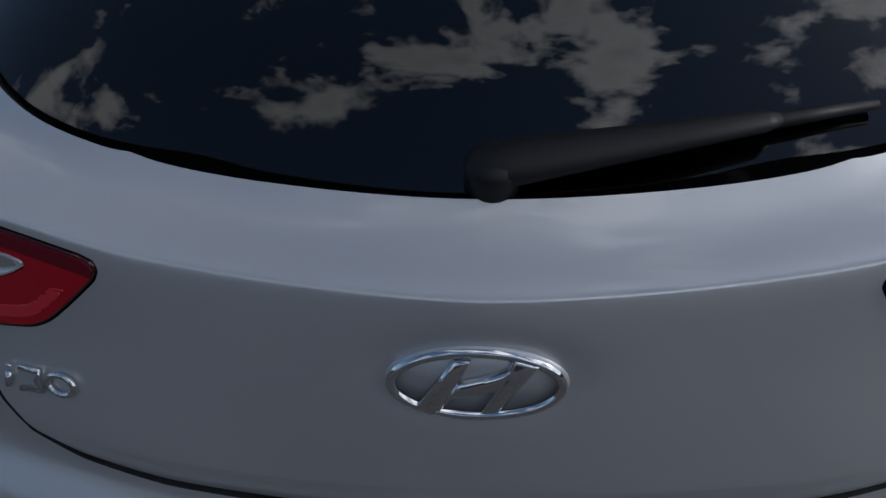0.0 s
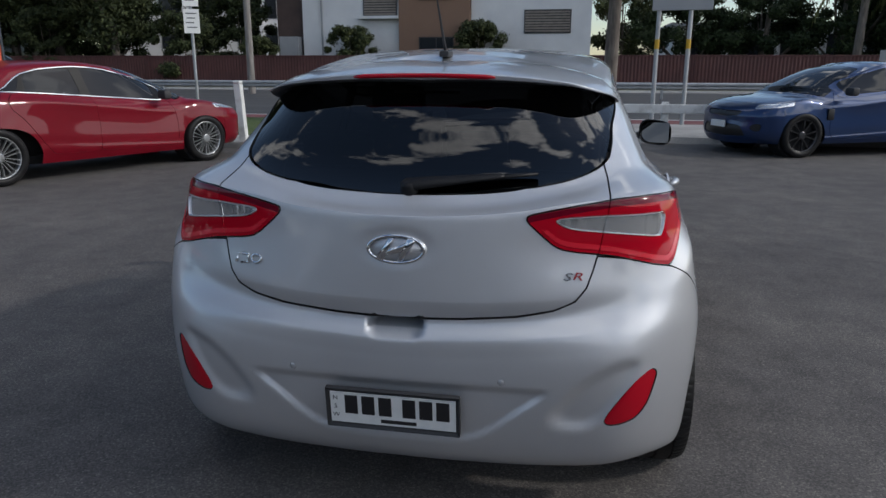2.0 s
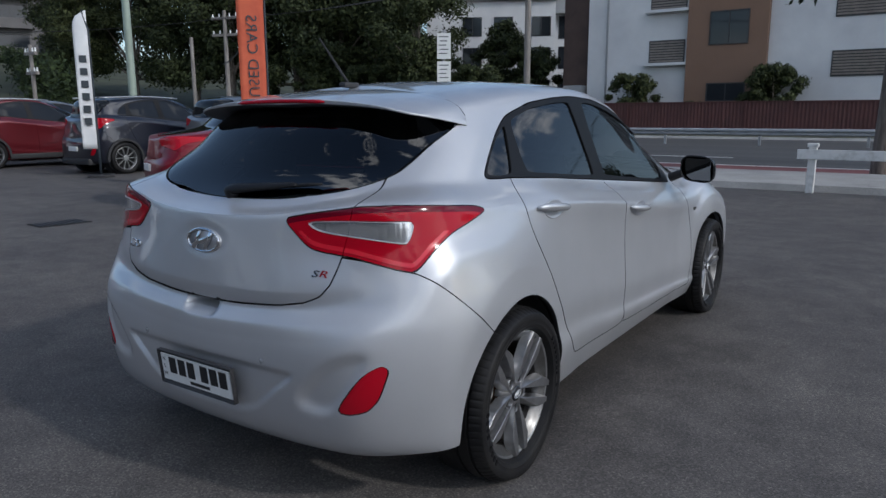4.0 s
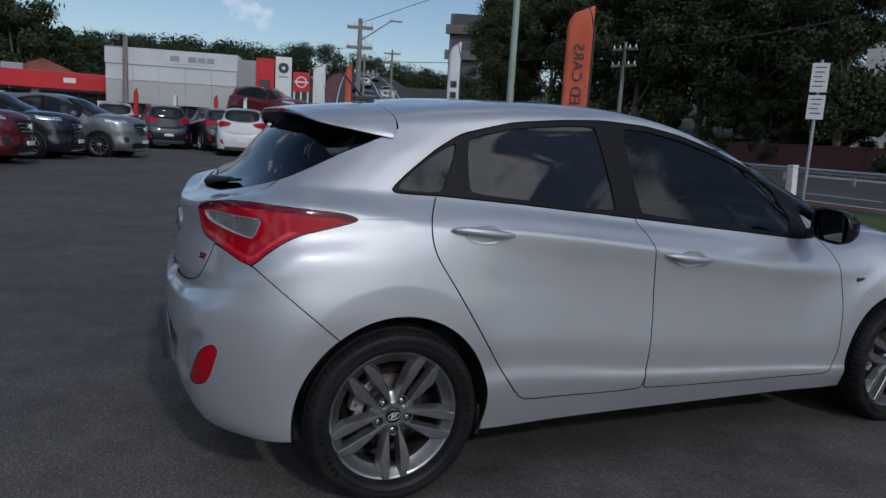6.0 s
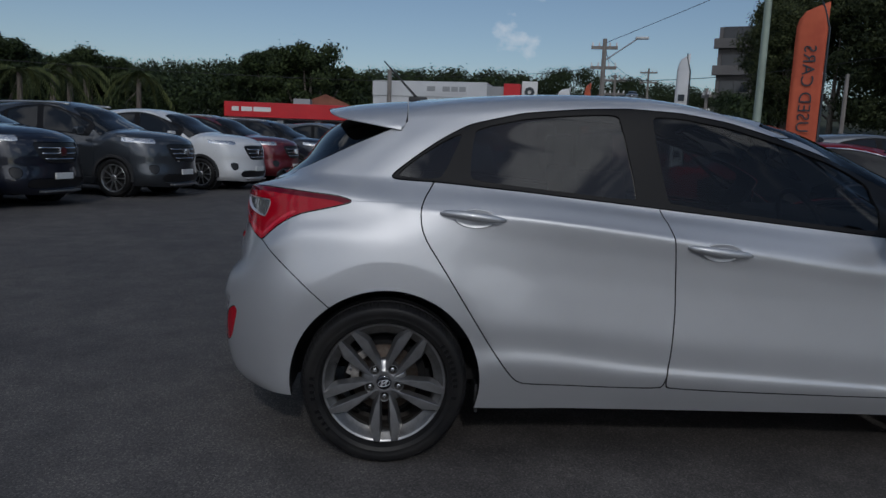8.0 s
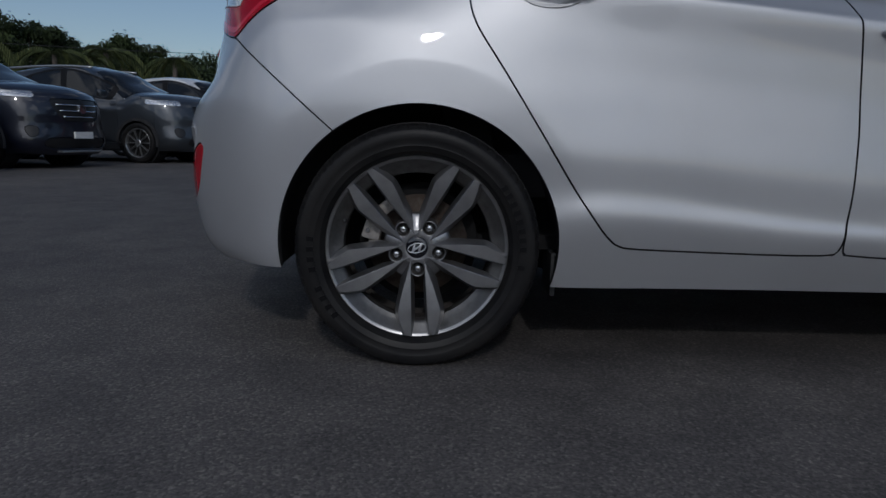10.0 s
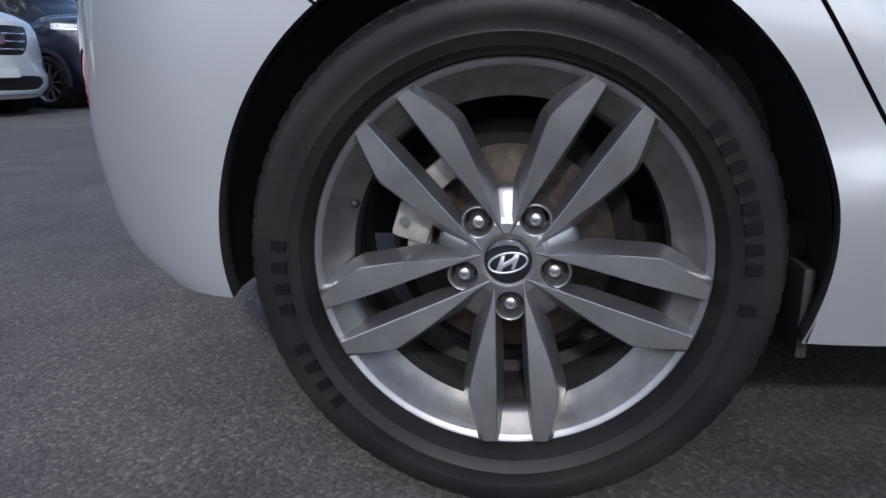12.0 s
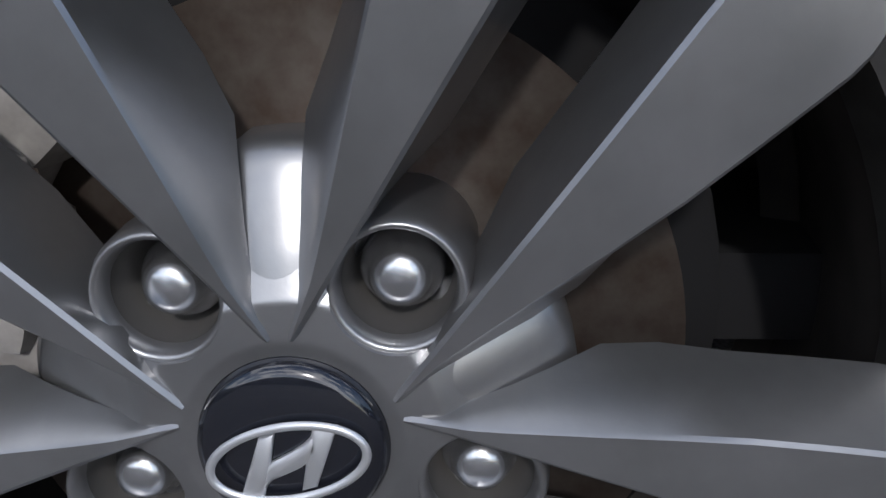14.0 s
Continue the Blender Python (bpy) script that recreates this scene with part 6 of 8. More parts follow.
power_pole(-17.9, 10.6, 9.0, 0, 0.125, material=GREEN_POLE.m)
power_pole(-31.0, 24.9, 7.0, 0.9, 0.14, 10)
power_pole(-35.0, -1.0, 5.0, 0.0, 0.15)
power_pole(-33.5, 15.5, 4.6, 0.5, 0.11)
power_pole(-46.0, 14.2, 6.4, 0.7, 0.12, 70)
power_pole(-64.0, 22.5, 9.0, 0.8, 0.13, 70)
power_pole(-21.5, 15.5, 4.2, 0, 0.09)


def wire(a, b, sag=0.6, r=0.013):
    a, b = Vector(a), Vector(b)
    pts = [a + (b - a) * t - Vector((0, 0, sag * 4 * t * (1 - t))) for t in np.linspace(0, 1, 14)]
    v, f = tube(pts, r, 5)
    tagged(hang("overhead_cable", mesh_of("overhead_cable", v, f), WIRE, None), "thin black overhead cable between poles", "cable", "overhead cables")


for s in (-0.8, -0.3, 0.3, 0.8):
    wire((-16.4 + s, 33, 9.1), (-31 + s, 24.9, 6.6), 0.5)
    wire((-31 + s * 0.8, 24.9, 6.6), (-46 + s * 0.3, 14.2 + s * 0.3, 6.0), 0.4)
    wire((-16.4 + s, 33, 9.1), (30, 36 + s, 9.0), 0.8)
    wire((-31 + s * 0.6, 24.9, 4.3 + s * 0.2), (-14, 12.0, 4.0 + s * 0.2), 0.3)
wire((-29.9, 9, 6.1), (-46, 14.2, 6.2), 0.3), wire((-29.9, 9, 6.1), (6, 40, 22), 0.8), wire((-29.9, 9.0, 5.7), (-64, 22.5, 8.6), 0.8)
wire((-35, -1, 4.7), (-29.9, 9.0, 5.0), 0.2), wire((-35, -1, 4.4), (-20, -40, 5.0), 0.6), wire((-46, 14.2, 6.2), (-64, 22.5, 8.8), 0.4)

# ---- banners ----
ORANGE = Mat("orange_banner_cloth", (0.55, 0.12, 0.06), 0.8)
ORANGE.color(ORANGE.ramp(ORANGE.noise(2.5, 4), [(0.3, (0.46, 0.085, 0.042)), (0.7, (0.60, 0.13, 0.06))]))
WHITE_CLOTH = Mat("white_banner_cloth", (0.72, 0.73, 0.74), 0.8)
WHITE_CLOTH.vary((0.70, 0.71, 0.72), 0.08, 3)
RED_CLOTH = Mat("red_banner_cloth", (0.55, 0.02, 0.02), 0.8).m


def feather_flag(x, y, z0, h, w, turn, cloth, text="", label="", bars=0, mast=None):
    """A curved feather banner on a pole; its lettering stands on the side that faces away from +y of its own."""
    flag = empty("feather_flag", pose(x, y, 0, 0, 0, turn), label, "flag")
    mast = mast or SIGN_INK
    v, f, n = [], [], 24
    for i in range(n + 1):
        t = i / n
        wide = w * (1 if t < 0.86 else math.sqrt(max(0.0, 1 - ((t - 0.86) / 0.14) ** 2)) * 0.9 + 0.1)
        for j in range(7):
            s = j / 6
            v.append((w / 2 - s * wide, 0.035 * math.sin(5 * t + 3 * s) * s, z0 + h * t))
    f = [(i * 7 + j, i * 7 + j + 1, i * 7 + 8 + j, i * 7 + 7 + j) for i in range(n) for j in range(6)]
    sheet = mesh_of("banner", v, f)
    banner = hang("banner", sheet, cloth, flag)
    sol = banner.modifiers.new("thick", "SOLIDIFY")
    sol.thickness = 0.004
    pts = [(w / 2 + 0.02, 0, 0.0), (w / 2 + 0.02, 0, z0), (w / 2 + 0.02, 0, z0 + h * 0.86), (w / 2 - 0.06, 0, z0 + h * 0.96), (w / 2 - 0.25 * w, 0, z0 + h * 1.005)]
    v, f = tube(pts, [0.028, 0.024, 0.018, 0.014, 0.010], 8)
    hang("mast", mesh_of("mast", v, f), mast, flag)
    part("base", box(bmesh.new(), (w / 2 - 0.25, -0.27, 0), (w / 2 + 0.29, 0.27, 0.05), 0.015), PLASTIC, flag)
    if text:
        for off in (-0.040, 0.040):
            m = Matrix(((0, 1, 0, 0.0), (0, 0, 1, off), (1, 0, 0, z0 + h * 0.533), (0, 0, 0, 1)))
            for word, place in zip(text.split(), (-1, 1)):
                lettering("banner_word", word, w * 0.58, SIGN_INK, banner, m @ Matrix.Translation((place * w * 0.80, 0, 0)), "dark letters along the banner", 0.001, 0, 1.05)
    for k in range(bars):
        part("banner_bar", box(bmesh.new(), (-w * 0.22, -0.045, z0 + h * (0.18 + 0.09 * k)), (w * 0.28, 0.045, z0 + h * (0.23 + 0.09 * k)), 0.002), SIGN_INK, banner)
    return flag


feather_flag(-7.6, 6.25, 0.78, 2.80, 0.44, 58, ORANGE.m, "USED CARS", "orange feather banner lettered USED CARS on a pole")
feather_flag(-12.9, 6.3, 0.6, 2.86, 0.28, 58, WHITE_CLOTH.m, "", "white feather banner with dark bars", 6)
feather_flag(-24.5, 7.0, 0.5, 3.3, 0.26, 60, ORANGE.m, "", "plain orange feather banner")
feather_flag(-27.4, 6.6, 0.4, 2.7, 0.4, 70, WHITE_CLOTH.m, "", "white feather banner with dark bars", 5)
for k, (x, y) in enumerate(((-30.5, -0.6), (-31.2, 1.0), (-31.8, 2.8), (-32.3, 4.2))):
    feather_flag(x, y, 0.5, 1.9, 0.16, 85, RED_CLOTH if k % 2 == 0 else WHITE_CLOTH.m, "", "narrow red dealership banner" if k % 2 == 0 else "narrow white dealership banner")


# ---- buildings ----
RENDER_WHITE = Mat("white_render", (0.62, 0.63, 0.64), 0.85)
RENDER_WHITE.color(RENDER_WHITE.ramp(RENDER_WHITE.noise(0.35, 6, 0.6), [(0.3, (0.55, 0.56, 0.58)), (0.7, (0.68, 0.69, 0.70))]))
BROWN_BRICK = Mat("tan_brown_cladding", (0.28, 0.145, 0.075), 0.8)
BROWN_BRICK.color(BROWN_BRICK.mix(0.6, BROWN_BRICK.ramp(BROWN_BRICK.noise(0.5, 5), [(0.3, (0.19, 0.112, 0.075)), (0.7, (0.235, 0.145, 0.10))]), BROWN_BRICK.ramp(BROWN_BRICK.noise(14, 2, 0.5, (1, 1, 6)), [(0.3, (0.17, 0.10, 0.068)), (0.7, (0.25, 0.155, 0.105))])))
DARK_CLAD = Mat("dark_brown_cladding", (0.06, 0.038, 0.032), 0.7)
DARK_CLAD.vary((0.06, 0.038, 0.032), 0.2, 1.0)
GREY_CLAD = Mat("grey_cladding", (0.30, 0.31, 0.32), 0.6)
GREY_CLAD.vary((0.30, 0.31, 0.32), 0.1, 0.8)
SLAT = Mat("weathered_timber_slats", (0.19, 0.165, 0.15), 0.8)
SLAT.vary((0.19, 0.165, 0.15), 0.2, 3.0)
TOWER = Mat("dark_grey_tower_cladding", (0.11, 0.105, 0.105), 0.7)
TOWER.vary((0.11, 0.105, 0.105), 0.2, 0.5)
WINDOW = Mat("dark_window_glass", (0.020, 0.024, 0.030), 0.06).m
FRAME = Mat("dark_window_frame", (0.03, 0.03, 0.033), 0.5).m
ROOF_TILE = Mat("red_roof_tiles", (0.22, 0.08, 0.05), 0.85)
ROOF_TILE.vary((0.22, 0.08, 0.05), 0.25, 1.2)
RED_FASCIA = Mat("red_fascia", (0.55, 0.012, 0.02), 0.4)
RED_FASCIA.vary((0.55, 0.012, 0.02), 0.08, 1.0)


def facade_window(parent, x0, x1, z0, z1, y=0.0, mullions=1, louvre=False):
    """A window set into a wall whose outside is at y, facing -y."""
    bm = bmesh.new()
    w = 0.07
    for lo, hi in (((x0 - w, y - 0.06, z0 - w), (x1 + w, y + 0.05, z0)), ((x0 - w, y - 0.06, z1), (x1 + w, y + 0.05, z1 + w)), ((x0 - w, y - 0.06, z0), (x0, y + 0.05, z1)), ((x1, y - 0.06, z0), (x1 + w, y + 0.05, z1))):
        box(bm, lo, hi)
    for k in range(mullions):
        xm = x0 + (x1 - x0) * (k + 1) / (mullions + 1)
        box(bm, (xm - 0.03, y - 0.04, z0), (xm + 0.03, y + 0.03, z1))
    win = part("window", bm, FRAME, parent, "dark framed window")
    part("pane", box(bmesh.new(), (x0, y - 0.015, z0), (x1, y - 0.004, z1)), WINDOW, win)
    if louvre:
        for k in range(8):
            zz = z0 + (z1 - z0) * (k + 0.5) / 8
            part("slat", box(bmesh.new(), (x0, y - 0.09, zz - 0.06), (x1, y - 0.06, zz + 0.06)), SLAT.m, win)


def block(name, parent, lo, hi, material, label=""):
    return part(name, box(bmesh.new(), lo, hi, 0.02), material, parent, label)


# white and tan apartment building beyond the fence (its front faces the road)
B = 48.0
flats = empty("apartment_building", pose(0, 0, 0), "three-storey white, tan and dark brown apartment building behind the fence", "building")
block("wall_dark", flats, (-21.4, B + 0.4, 0), (-19.3, B + 12, 15), DARK_CLAD.m, "dark brown clad wall")
block("wall_white", flats, (-19.3, B, 0), (-12.1, B + 12, 15), RENDER_WHITE.m, "white rendered wall")
block("wall_tan", flats, (-12.1, B - 0.5, 0), (-7.1, B + 12, 15), BROWN_BRICK.m, "tan brown wall")
block("wall_white", flats, (-7.1, B, 0), (1.0, B + 12, 10), RENDER_WHITE.m, "white rendered wall")
block("roof", flats, (-21.6, B - 0.7, 15), (-6.9, B + 12.2, 15.3), GREY_CLAD.m)
block("roof", flats, (-7.0, B - 0.3, 10), (1.2, B + 12.2, 10.3), GREY_CLAD.m)
block("downpipe", flats, (-17.9, B - 0.12, 0), (-17.78, B, 15), GREY_CLAD.m)
block("meter_box", flats, (-20.9, B - 0.6, 0), (-19.5, B + 0.4, 3.4), GREY_CLAD.m, "grey service box")
for z0 in (2.2, 5.7, 9.2):
    facade_window(flats, -10.6, -8.3, z0 + (0.1 if z0 > 3 else 0), z0 + (2.1 if z0 > 3 else 1.05), B - 0.5, 1)
    facade_window(flats, -14.7, -12.4, z0 + 2.6, z0 + 4.0, B, 0, True)
    facade_window(flats, -3.4, -0.4, z0 + 1.4, z0 + 2.8, B, 0, True)
    block("balcony", flats, (-15.0, B - 0.6, z0 + 2.35), (-12.1, B, z0 + 2.55), RENDER_WHITE.m)

# white block of flats behind the trees, farther off
hall = empty("apartment_building", pose(-34.35, 63.5, 0, 0, 0, 29.3), "three-storey white rendered block of flats with dark windows", "building")
block("wall_white", hall, (-8.5, 0, 0), (4.5, 10, 12.6), RENDER_WHITE.m, "white rendered wall")
block("roof", hall, (-8.9, -0.4, 12.6), (4.7, 10.3, 13.0), GREY_CLAD.m, "flat grey roof")
block("wall_white", hall, (4.5, 1.2, 0), (6.9, 10, 13.4), RENDER_WHITE.m)
block("awning", hall, (4.5, 0.0, 11.3), (6.9, 1.2, 12.6), GREY_CLAD.m, "grey boxed awning")
for z0 in (3.0, 6.2, 9.2):
    for x0 in (-4.75, -1.6, 2.2):
        facade_window(hall, x0, x0 + 1.8, z0, z0 + 1.75, 0, 1)
    facade_window(hall, 5.0, 6.0, z0 - 0.2, z0 + 1.9, 1.2, 0)

# buildings far to the right beyond the fence
side_flats = empty("apartment_building", pose(0, 0, 0), "pale low building half hidden behind trees", "building")
block("wall_white", side_flats, (8, 62, 0), (26, 74, 4.6), RENDER_WHITE.m)
block("roof", side_flats, (7.6, 61.6, 4.6), (26.4, 74.4, 4.9), GREY_CLAD.m)
for x0 in (9.5, 13, 16.5, 20, 23):
    facade_window(side_flats, x0, x0 + 1.8, 2.3, 3.9, 62, 1)

# tower block above the trees
tower = empty("apartment_tower", pose(-132, 64, 0, 0, 0, 66) @ Matrix.Diagonal((2.08, 2.08, 2.08, 1)), "grey apartment tower with balconies", "building")
block("core", tower, (-2.6, 0, 0), (2.6, 6, 12.2), TOWER.m, "grey tower wall")
for k in range(4):
    z = 3.2 + k * 2.4
    block("balcony", tower, (-3.0, -0.7, z - 0.15), (0.6, 0, z + 0.7), TOWER.m)
    facade_window(tower, -2.2, 0.2, z + 0.75, z + 1.75, 0, 1)
    facade_window(tower, 0.9, 2.2, z + 0.3, z + 1.75, 0, 0)

# dealerships down the street, facing the yard (+x)
def facing(x, y, turn):
    return pose(x, y, 0, 0, 0, turn)


red_shop = empty("car_showroom", facing(-38.5, -2.0, 88), "low car showroom with a long red fascia", "building")
block("wall", red_shop, (-8.5, 0.5, 0), (0.1, 8, 2.5), RENDER_WHITE.m, "white showroom wall")
fascia = block("fascia", red_shop, (-8.6, 0.0, 2.35), (0.3, 1.2, 3.20), RED_FASCIA.m, "long red fascia board")
for x0, w in ((-8.15, 0.4), (-7.6, 0.62), (-6.9, 1.0), (-1.9, 0.55)):
    part("fascia_bar", box(bmesh.new(), (x0, -0.02, 2.68), (x0 + w, 0.0, 2.93)), SIGN_WHITE, fascia, "white bar on the fascia")
for x0 in (-7.4, -5.2, -3.0, -1.2):
    facade_window(red_shop, x0, x0 + 1.7, 0.15, 2.2, 0.5, 1)
block("roof", red_shop, (-8.6, 1.2, 2.9), (0.3, 8.2, 3.1), GREY_CLAD.m)
v = [(-5.4, 3, 3.1), (-1.0, 3, 3.1), (-3.2, 3, 4.0), (-5.4, 9, 3.1), (-1.0, 9, 3.1), (-3.2, 9, 4.0)]
hang("gable_roof", mesh_of("gable_roof", v, [(0, 1, 2), (5, 4, 3), (0, 2, 5, 3), (2, 1, 4, 5), (1, 0, 3, 4)], smooth=False), ROOF_TILE.m, red_shop, "red tiled gable roof")
block("roof_plant", red_shop, (-5.0, 2, 3.1), (-4.0, 2.8, 3.6), GREY_CLAD.m, "grey roof units")
white_shop = empty("car_showroom", facing(-36.0, -1.9, 76), "white panelled car showroom with a glazed front", "building")
PALE_PANEL = Mat("pale_grey_panel", (0.46, 0.465, 0.46), 0.7)
PALE_PANEL.vary((0.46, 0.465, 0.46), 0.06, 0.8)
for k in range(5):
    block("wall_panel", white_shop, (k * 1.24, 0, 2.95), (k * 1.24 + 1.235, 6, 3.70), RENDER_WHITE.m, "white wall panel")
    block("wall_panel", white_shop, (k * 1.24, 0.03, 1.85), (k * 1.24 + 1.235, 6, 2.945), PALE_PANEL.m, "pale grey wall panel")
    facade_window(white_shop, 0.45 + k * 1.12, 1.45 + k * 1.12, 0.1, 1.78, 0.3, 0)
block("parapet", white_shop, (-0.02, -0.06, 3.70), (6.22, 6.1, 4.50), RENDER_WHITE.m, "white parapet")
block("side_wall", white_shop, (-0.4, 0.02, 0), (0.35, 6, 1.85), RENDER_WHITE.m)
sign_board = part("shop_sign", box(bmesh.new(), (2.9, -0.09, 3.86), (5.2, -0.062, 4.34), 0.01), RENDER_WHITE.m, white_shop, "white sign board with a grey mark")
for x0, x1 in ((3.0, 3.45), (3.85, 4.25), (4.32, 4.68), (4.75, 5.1)):
    part("sign_bar", box(bmesh.new(), (x0, -0.105, 3.98), (x1, -0.092, 4.24), 0.004), GREY_CLAD.m, sign_board)
block("grey_wing", white_shop, (6.22, -0.1, 0), (7.12, 5, 4.30), GREY_CLAD.m, "grey clad wing")
red_wing = block("red_wing", white_shop, (7.12, -0.2, 1.9), (7.98, 4, 4.45), RED_FASCIA.m, "red clad wing")
part("wing_opening", box(bmesh.new(), (7.30, -0.24, 2.6), (7.80, -0.205, 3.4), 0.01), WINDOW, red_wing)
pylon = empty("pylon_sign", facing(-34.0, 5.90, 78), "tall white pylon sign with a dark mark", "sign")
panel = block("panel", pylon, (0, 0, 0.2), (0.80, 0.25, 4.60), SIGN_WHITE, "white sign panel")
v, f = lathe([(0, 0.10), (0, 0.25), (0.02, 0.27), (0.02, 0.10)], 8, "Z")
hang("mark", mesh_of("mark", v, f, smooth=False), SIGN_INK, panel, "dark octagonal mark", Matrix.Translation((0.40, -0.03, 4.05)) @ Euler((radians(90), 0, 0)).to_matrix().to_4x4())
part("sign_bar", box(bmesh.new(), (0.16, -0.012, 3.58), (0.64, -0.002, 3.66)), GREY_CLAD.m, panel)
red_sign = empty("pylon_sign", facing(-33.8, 6.76, 78), "square red sign with a pale ring over striped posts", "sign")
panel = block("panel", red_sign, (0, 0, 2.95), (0.82, 0.2, 3.90), RED_FASCIA.m, "red sign panel")
v, f = tube([(0.41 + 0.25 * math.cos(a), -0.02, 3.42 + 0.25 * math.sin(a)) for a in np.linspace(0, 6.283, 24, endpoint=False)], 0.035, 6, True)
hang("ring", mesh_of("ring", v, f), SIGN_WHITE, panel, "pale ring")
part("sign_bar", box(bmesh.new(), (0.06, -0.04, 3.38), (0.76, -0.005, 3.46), 0.004), SIGN_WHITE, panel)
for k in range(5):
    block("post", red_sign, (0.02 + 0.17 * k, 0.05, 0), (0.11 + 0.17 * k, 0.14, 2.95), SIGN_WHITE if k % 2 == 0 else SIGN_INK)
feather_flag(-33.4, 8.0, 1.9, 2.4, 0.62, 78, WHITE_CLOTH.m, "", "white flag with dark bars", 3)
# billboard beyond the yard's corner
board = empty("road_sign_board", pose(2.1, 14.4, 0, 0, 0, -6), "grey road sign board on two steel posts", "sign")
for x in (0, 0.66):
    part("post", rod(bmesh.new(), (x, 0, 0), (x, 0, 4.2), 0.05, 0.05, 10), GALV.m, board, "", True)
for x in (0, 0.66):
    part("post_band", rod(bmesh.new(), (x, 0, 1.75), (x, 0, 1.95), 0.053, 0.053, 10), Mat("yellow_band", (0.55, 0.33, 0.02), 0.6).m if x == 0 else bpy.data.materials["yellow_band"], board, "yellow band", True)
part("board", box(bmesh.new(), (-0.15, -0.10, 2.55), (1.1, -0.05, 4.3), 0.02), GREY_CLAD.m, board)
board = empty("road_sign_board", pose(14.5, 36, 0, 0, 0, -8), "low grey sign board in front of the fence", "sign")
for x in (0.3, 3.6):
    part("post", box(bmesh.new(), (x - 0.06, -0.06, 0), (x + 0.06, 0.06, 2.2), 0.01), GALV.m, board)
part("board", box(bmesh.new(), (0, -0.12, 1.0), (3.9, -0.06, 2.15), 0.01), GREY_CLAD.m, board)
# drain in the yard
drain = empty("drain_grate", pose(-6.75, 2.33, 0.0, 0, 0, 85), "dark iron drain grate in the asphalt", "drain")
part("frame", box(bmesh.new(), (-0.30, -0.20, -0.02), (0.30, 0.20, 0.006), 0.003), DARK, drain)
for k in range(9):
    part("bar", box(bmesh.new(), (-0.27 + k * 0.065, -0.17, 0.006), (-0.245 + k * 0.065, 0.17, 0.012), 0.002), PLASTIC, drain)


# ---- trees ----
def leaf_material(name, dark, light):
    m = Mat(name, light, 0.75, 0.0, Specular_IOR_Level=0.3)
    g = m.n.new("ShaderNodeNewGeometry")
    o = m.n.new("ShaderNodeObjectInfo")
    c = m.ramp(g.outputs["Random Per Island"], [(0.1, dark), (0.9, light)])
    t = m.ramp(o.outputs["Random"], [(0.0, (0.75, 0.80, 0.75)), (1.0, (1.2, 1.15, 1.0))])
    m.color(m.mix(1.0, c, t, "MULTIPLY"))
    return m.m


LEAF = leaf_material("gum_leaves", (0.018, 0.027, 0.011), (0.060, 0.074, 0.028))
LEAF_DARK = leaf_material("dark_fig_leaves", (0.012, 0.022, 0.008), (0.042, 0.062, 0.020))
PALM_LEAF = leaf_material("palm_fronds", (0.04, 0.055, 0.02), (0.10, 0.12, 0.045))
BARK = Mat("grey_bark", (0.15, 0.12, 0.10), 0.9)
BARK.color(BARK.ramp(BARK.noise(4, 5, 0.6, (3, 3, 0.5)), [(0.3, (0.08, 0.065, 0.055)), (0.7, (0.22, 0.19, 0.16))]))


def crown_mesh(name, rng, clumps, leaves, size, spread, stray=0.20):
    """Leaf cards in clumps: each clump a cloud of small bent leaves with gaps between clumps."""
    n = len(clumps)
    centre = np.repeat(np.array([c[:3] for c in clumps]), leaves, 0)
    radius = np.repeat(np.array([c[3] for c in clumps]), leaves)
    d = rng.normal(size=(n * leaves, 3))
    d /= np.linalg.norm(d, axis=1, keepdims=True)
    r = radius * rng.uniform(0.45, 1.05, n * leaves) ** 0.7
    p = centre + d * r[:, None] * (1, 1, spread) + rng.normal(size=d.shape) * radius[:, None] * stray
    a = rng.normal(size=p.shape)
    a -= (a * d).sum(1, keepdims=True) * d * 0.6
    a /= np.linalg.norm(a, axis=1, keepdims=True)
    b = np.cross(a, d + rng.normal(size=p.shape) * 0.4)
    b /= np.linalg.norm(b, axis=1, keepdims=True)
    s = size * rng.uniform(0.6, 1.4, (len(p), 1))
    quad = np.stack([p - a * s, p + b * s * 0.45 - d * s * 0.1, p + a * s - d * s * 0.25, p - b * s * 0.45 - d * s * 0.1], 1).reshape(-1, 3)
    me = bpy.data.meshes.new(name)
    me.vertices.add(len(quad))
    me.vertices.foreach_set("co", quad.reshape(-1))
    k = len(p)
    me.loops.add(4 * k)
    me.loops.foreach_set("vertex_index", np.arange(4 * k, dtype=np.int32))
    me.polygons.add(k)
    me.polygons.foreach_set("loop_start", np.arange(0, 4 * k, 4, dtype=np.int32))
    me.update(calc_edges=True)
    me.validate()
    return me


def tree_clumps(rng, h, w, low, count):
    out = []
    for k in range(count):
        t = rng.uniform(0, 1) ** 0.8
        z = h * (low + (1 - low) * t)
        wide = w * math.sqrt(max(0.05, 1 - (2 * t - 0.85) ** 2 / 1.4)) * rng.uniform(0.35, 1.0)
        a = rng.uniform(0, 6.283)
        out.append((wide * math.cos(a), wide * math.sin(a), z, rng.uniform(0.10, 0.20) * (h + w) * 0.42))
    return out


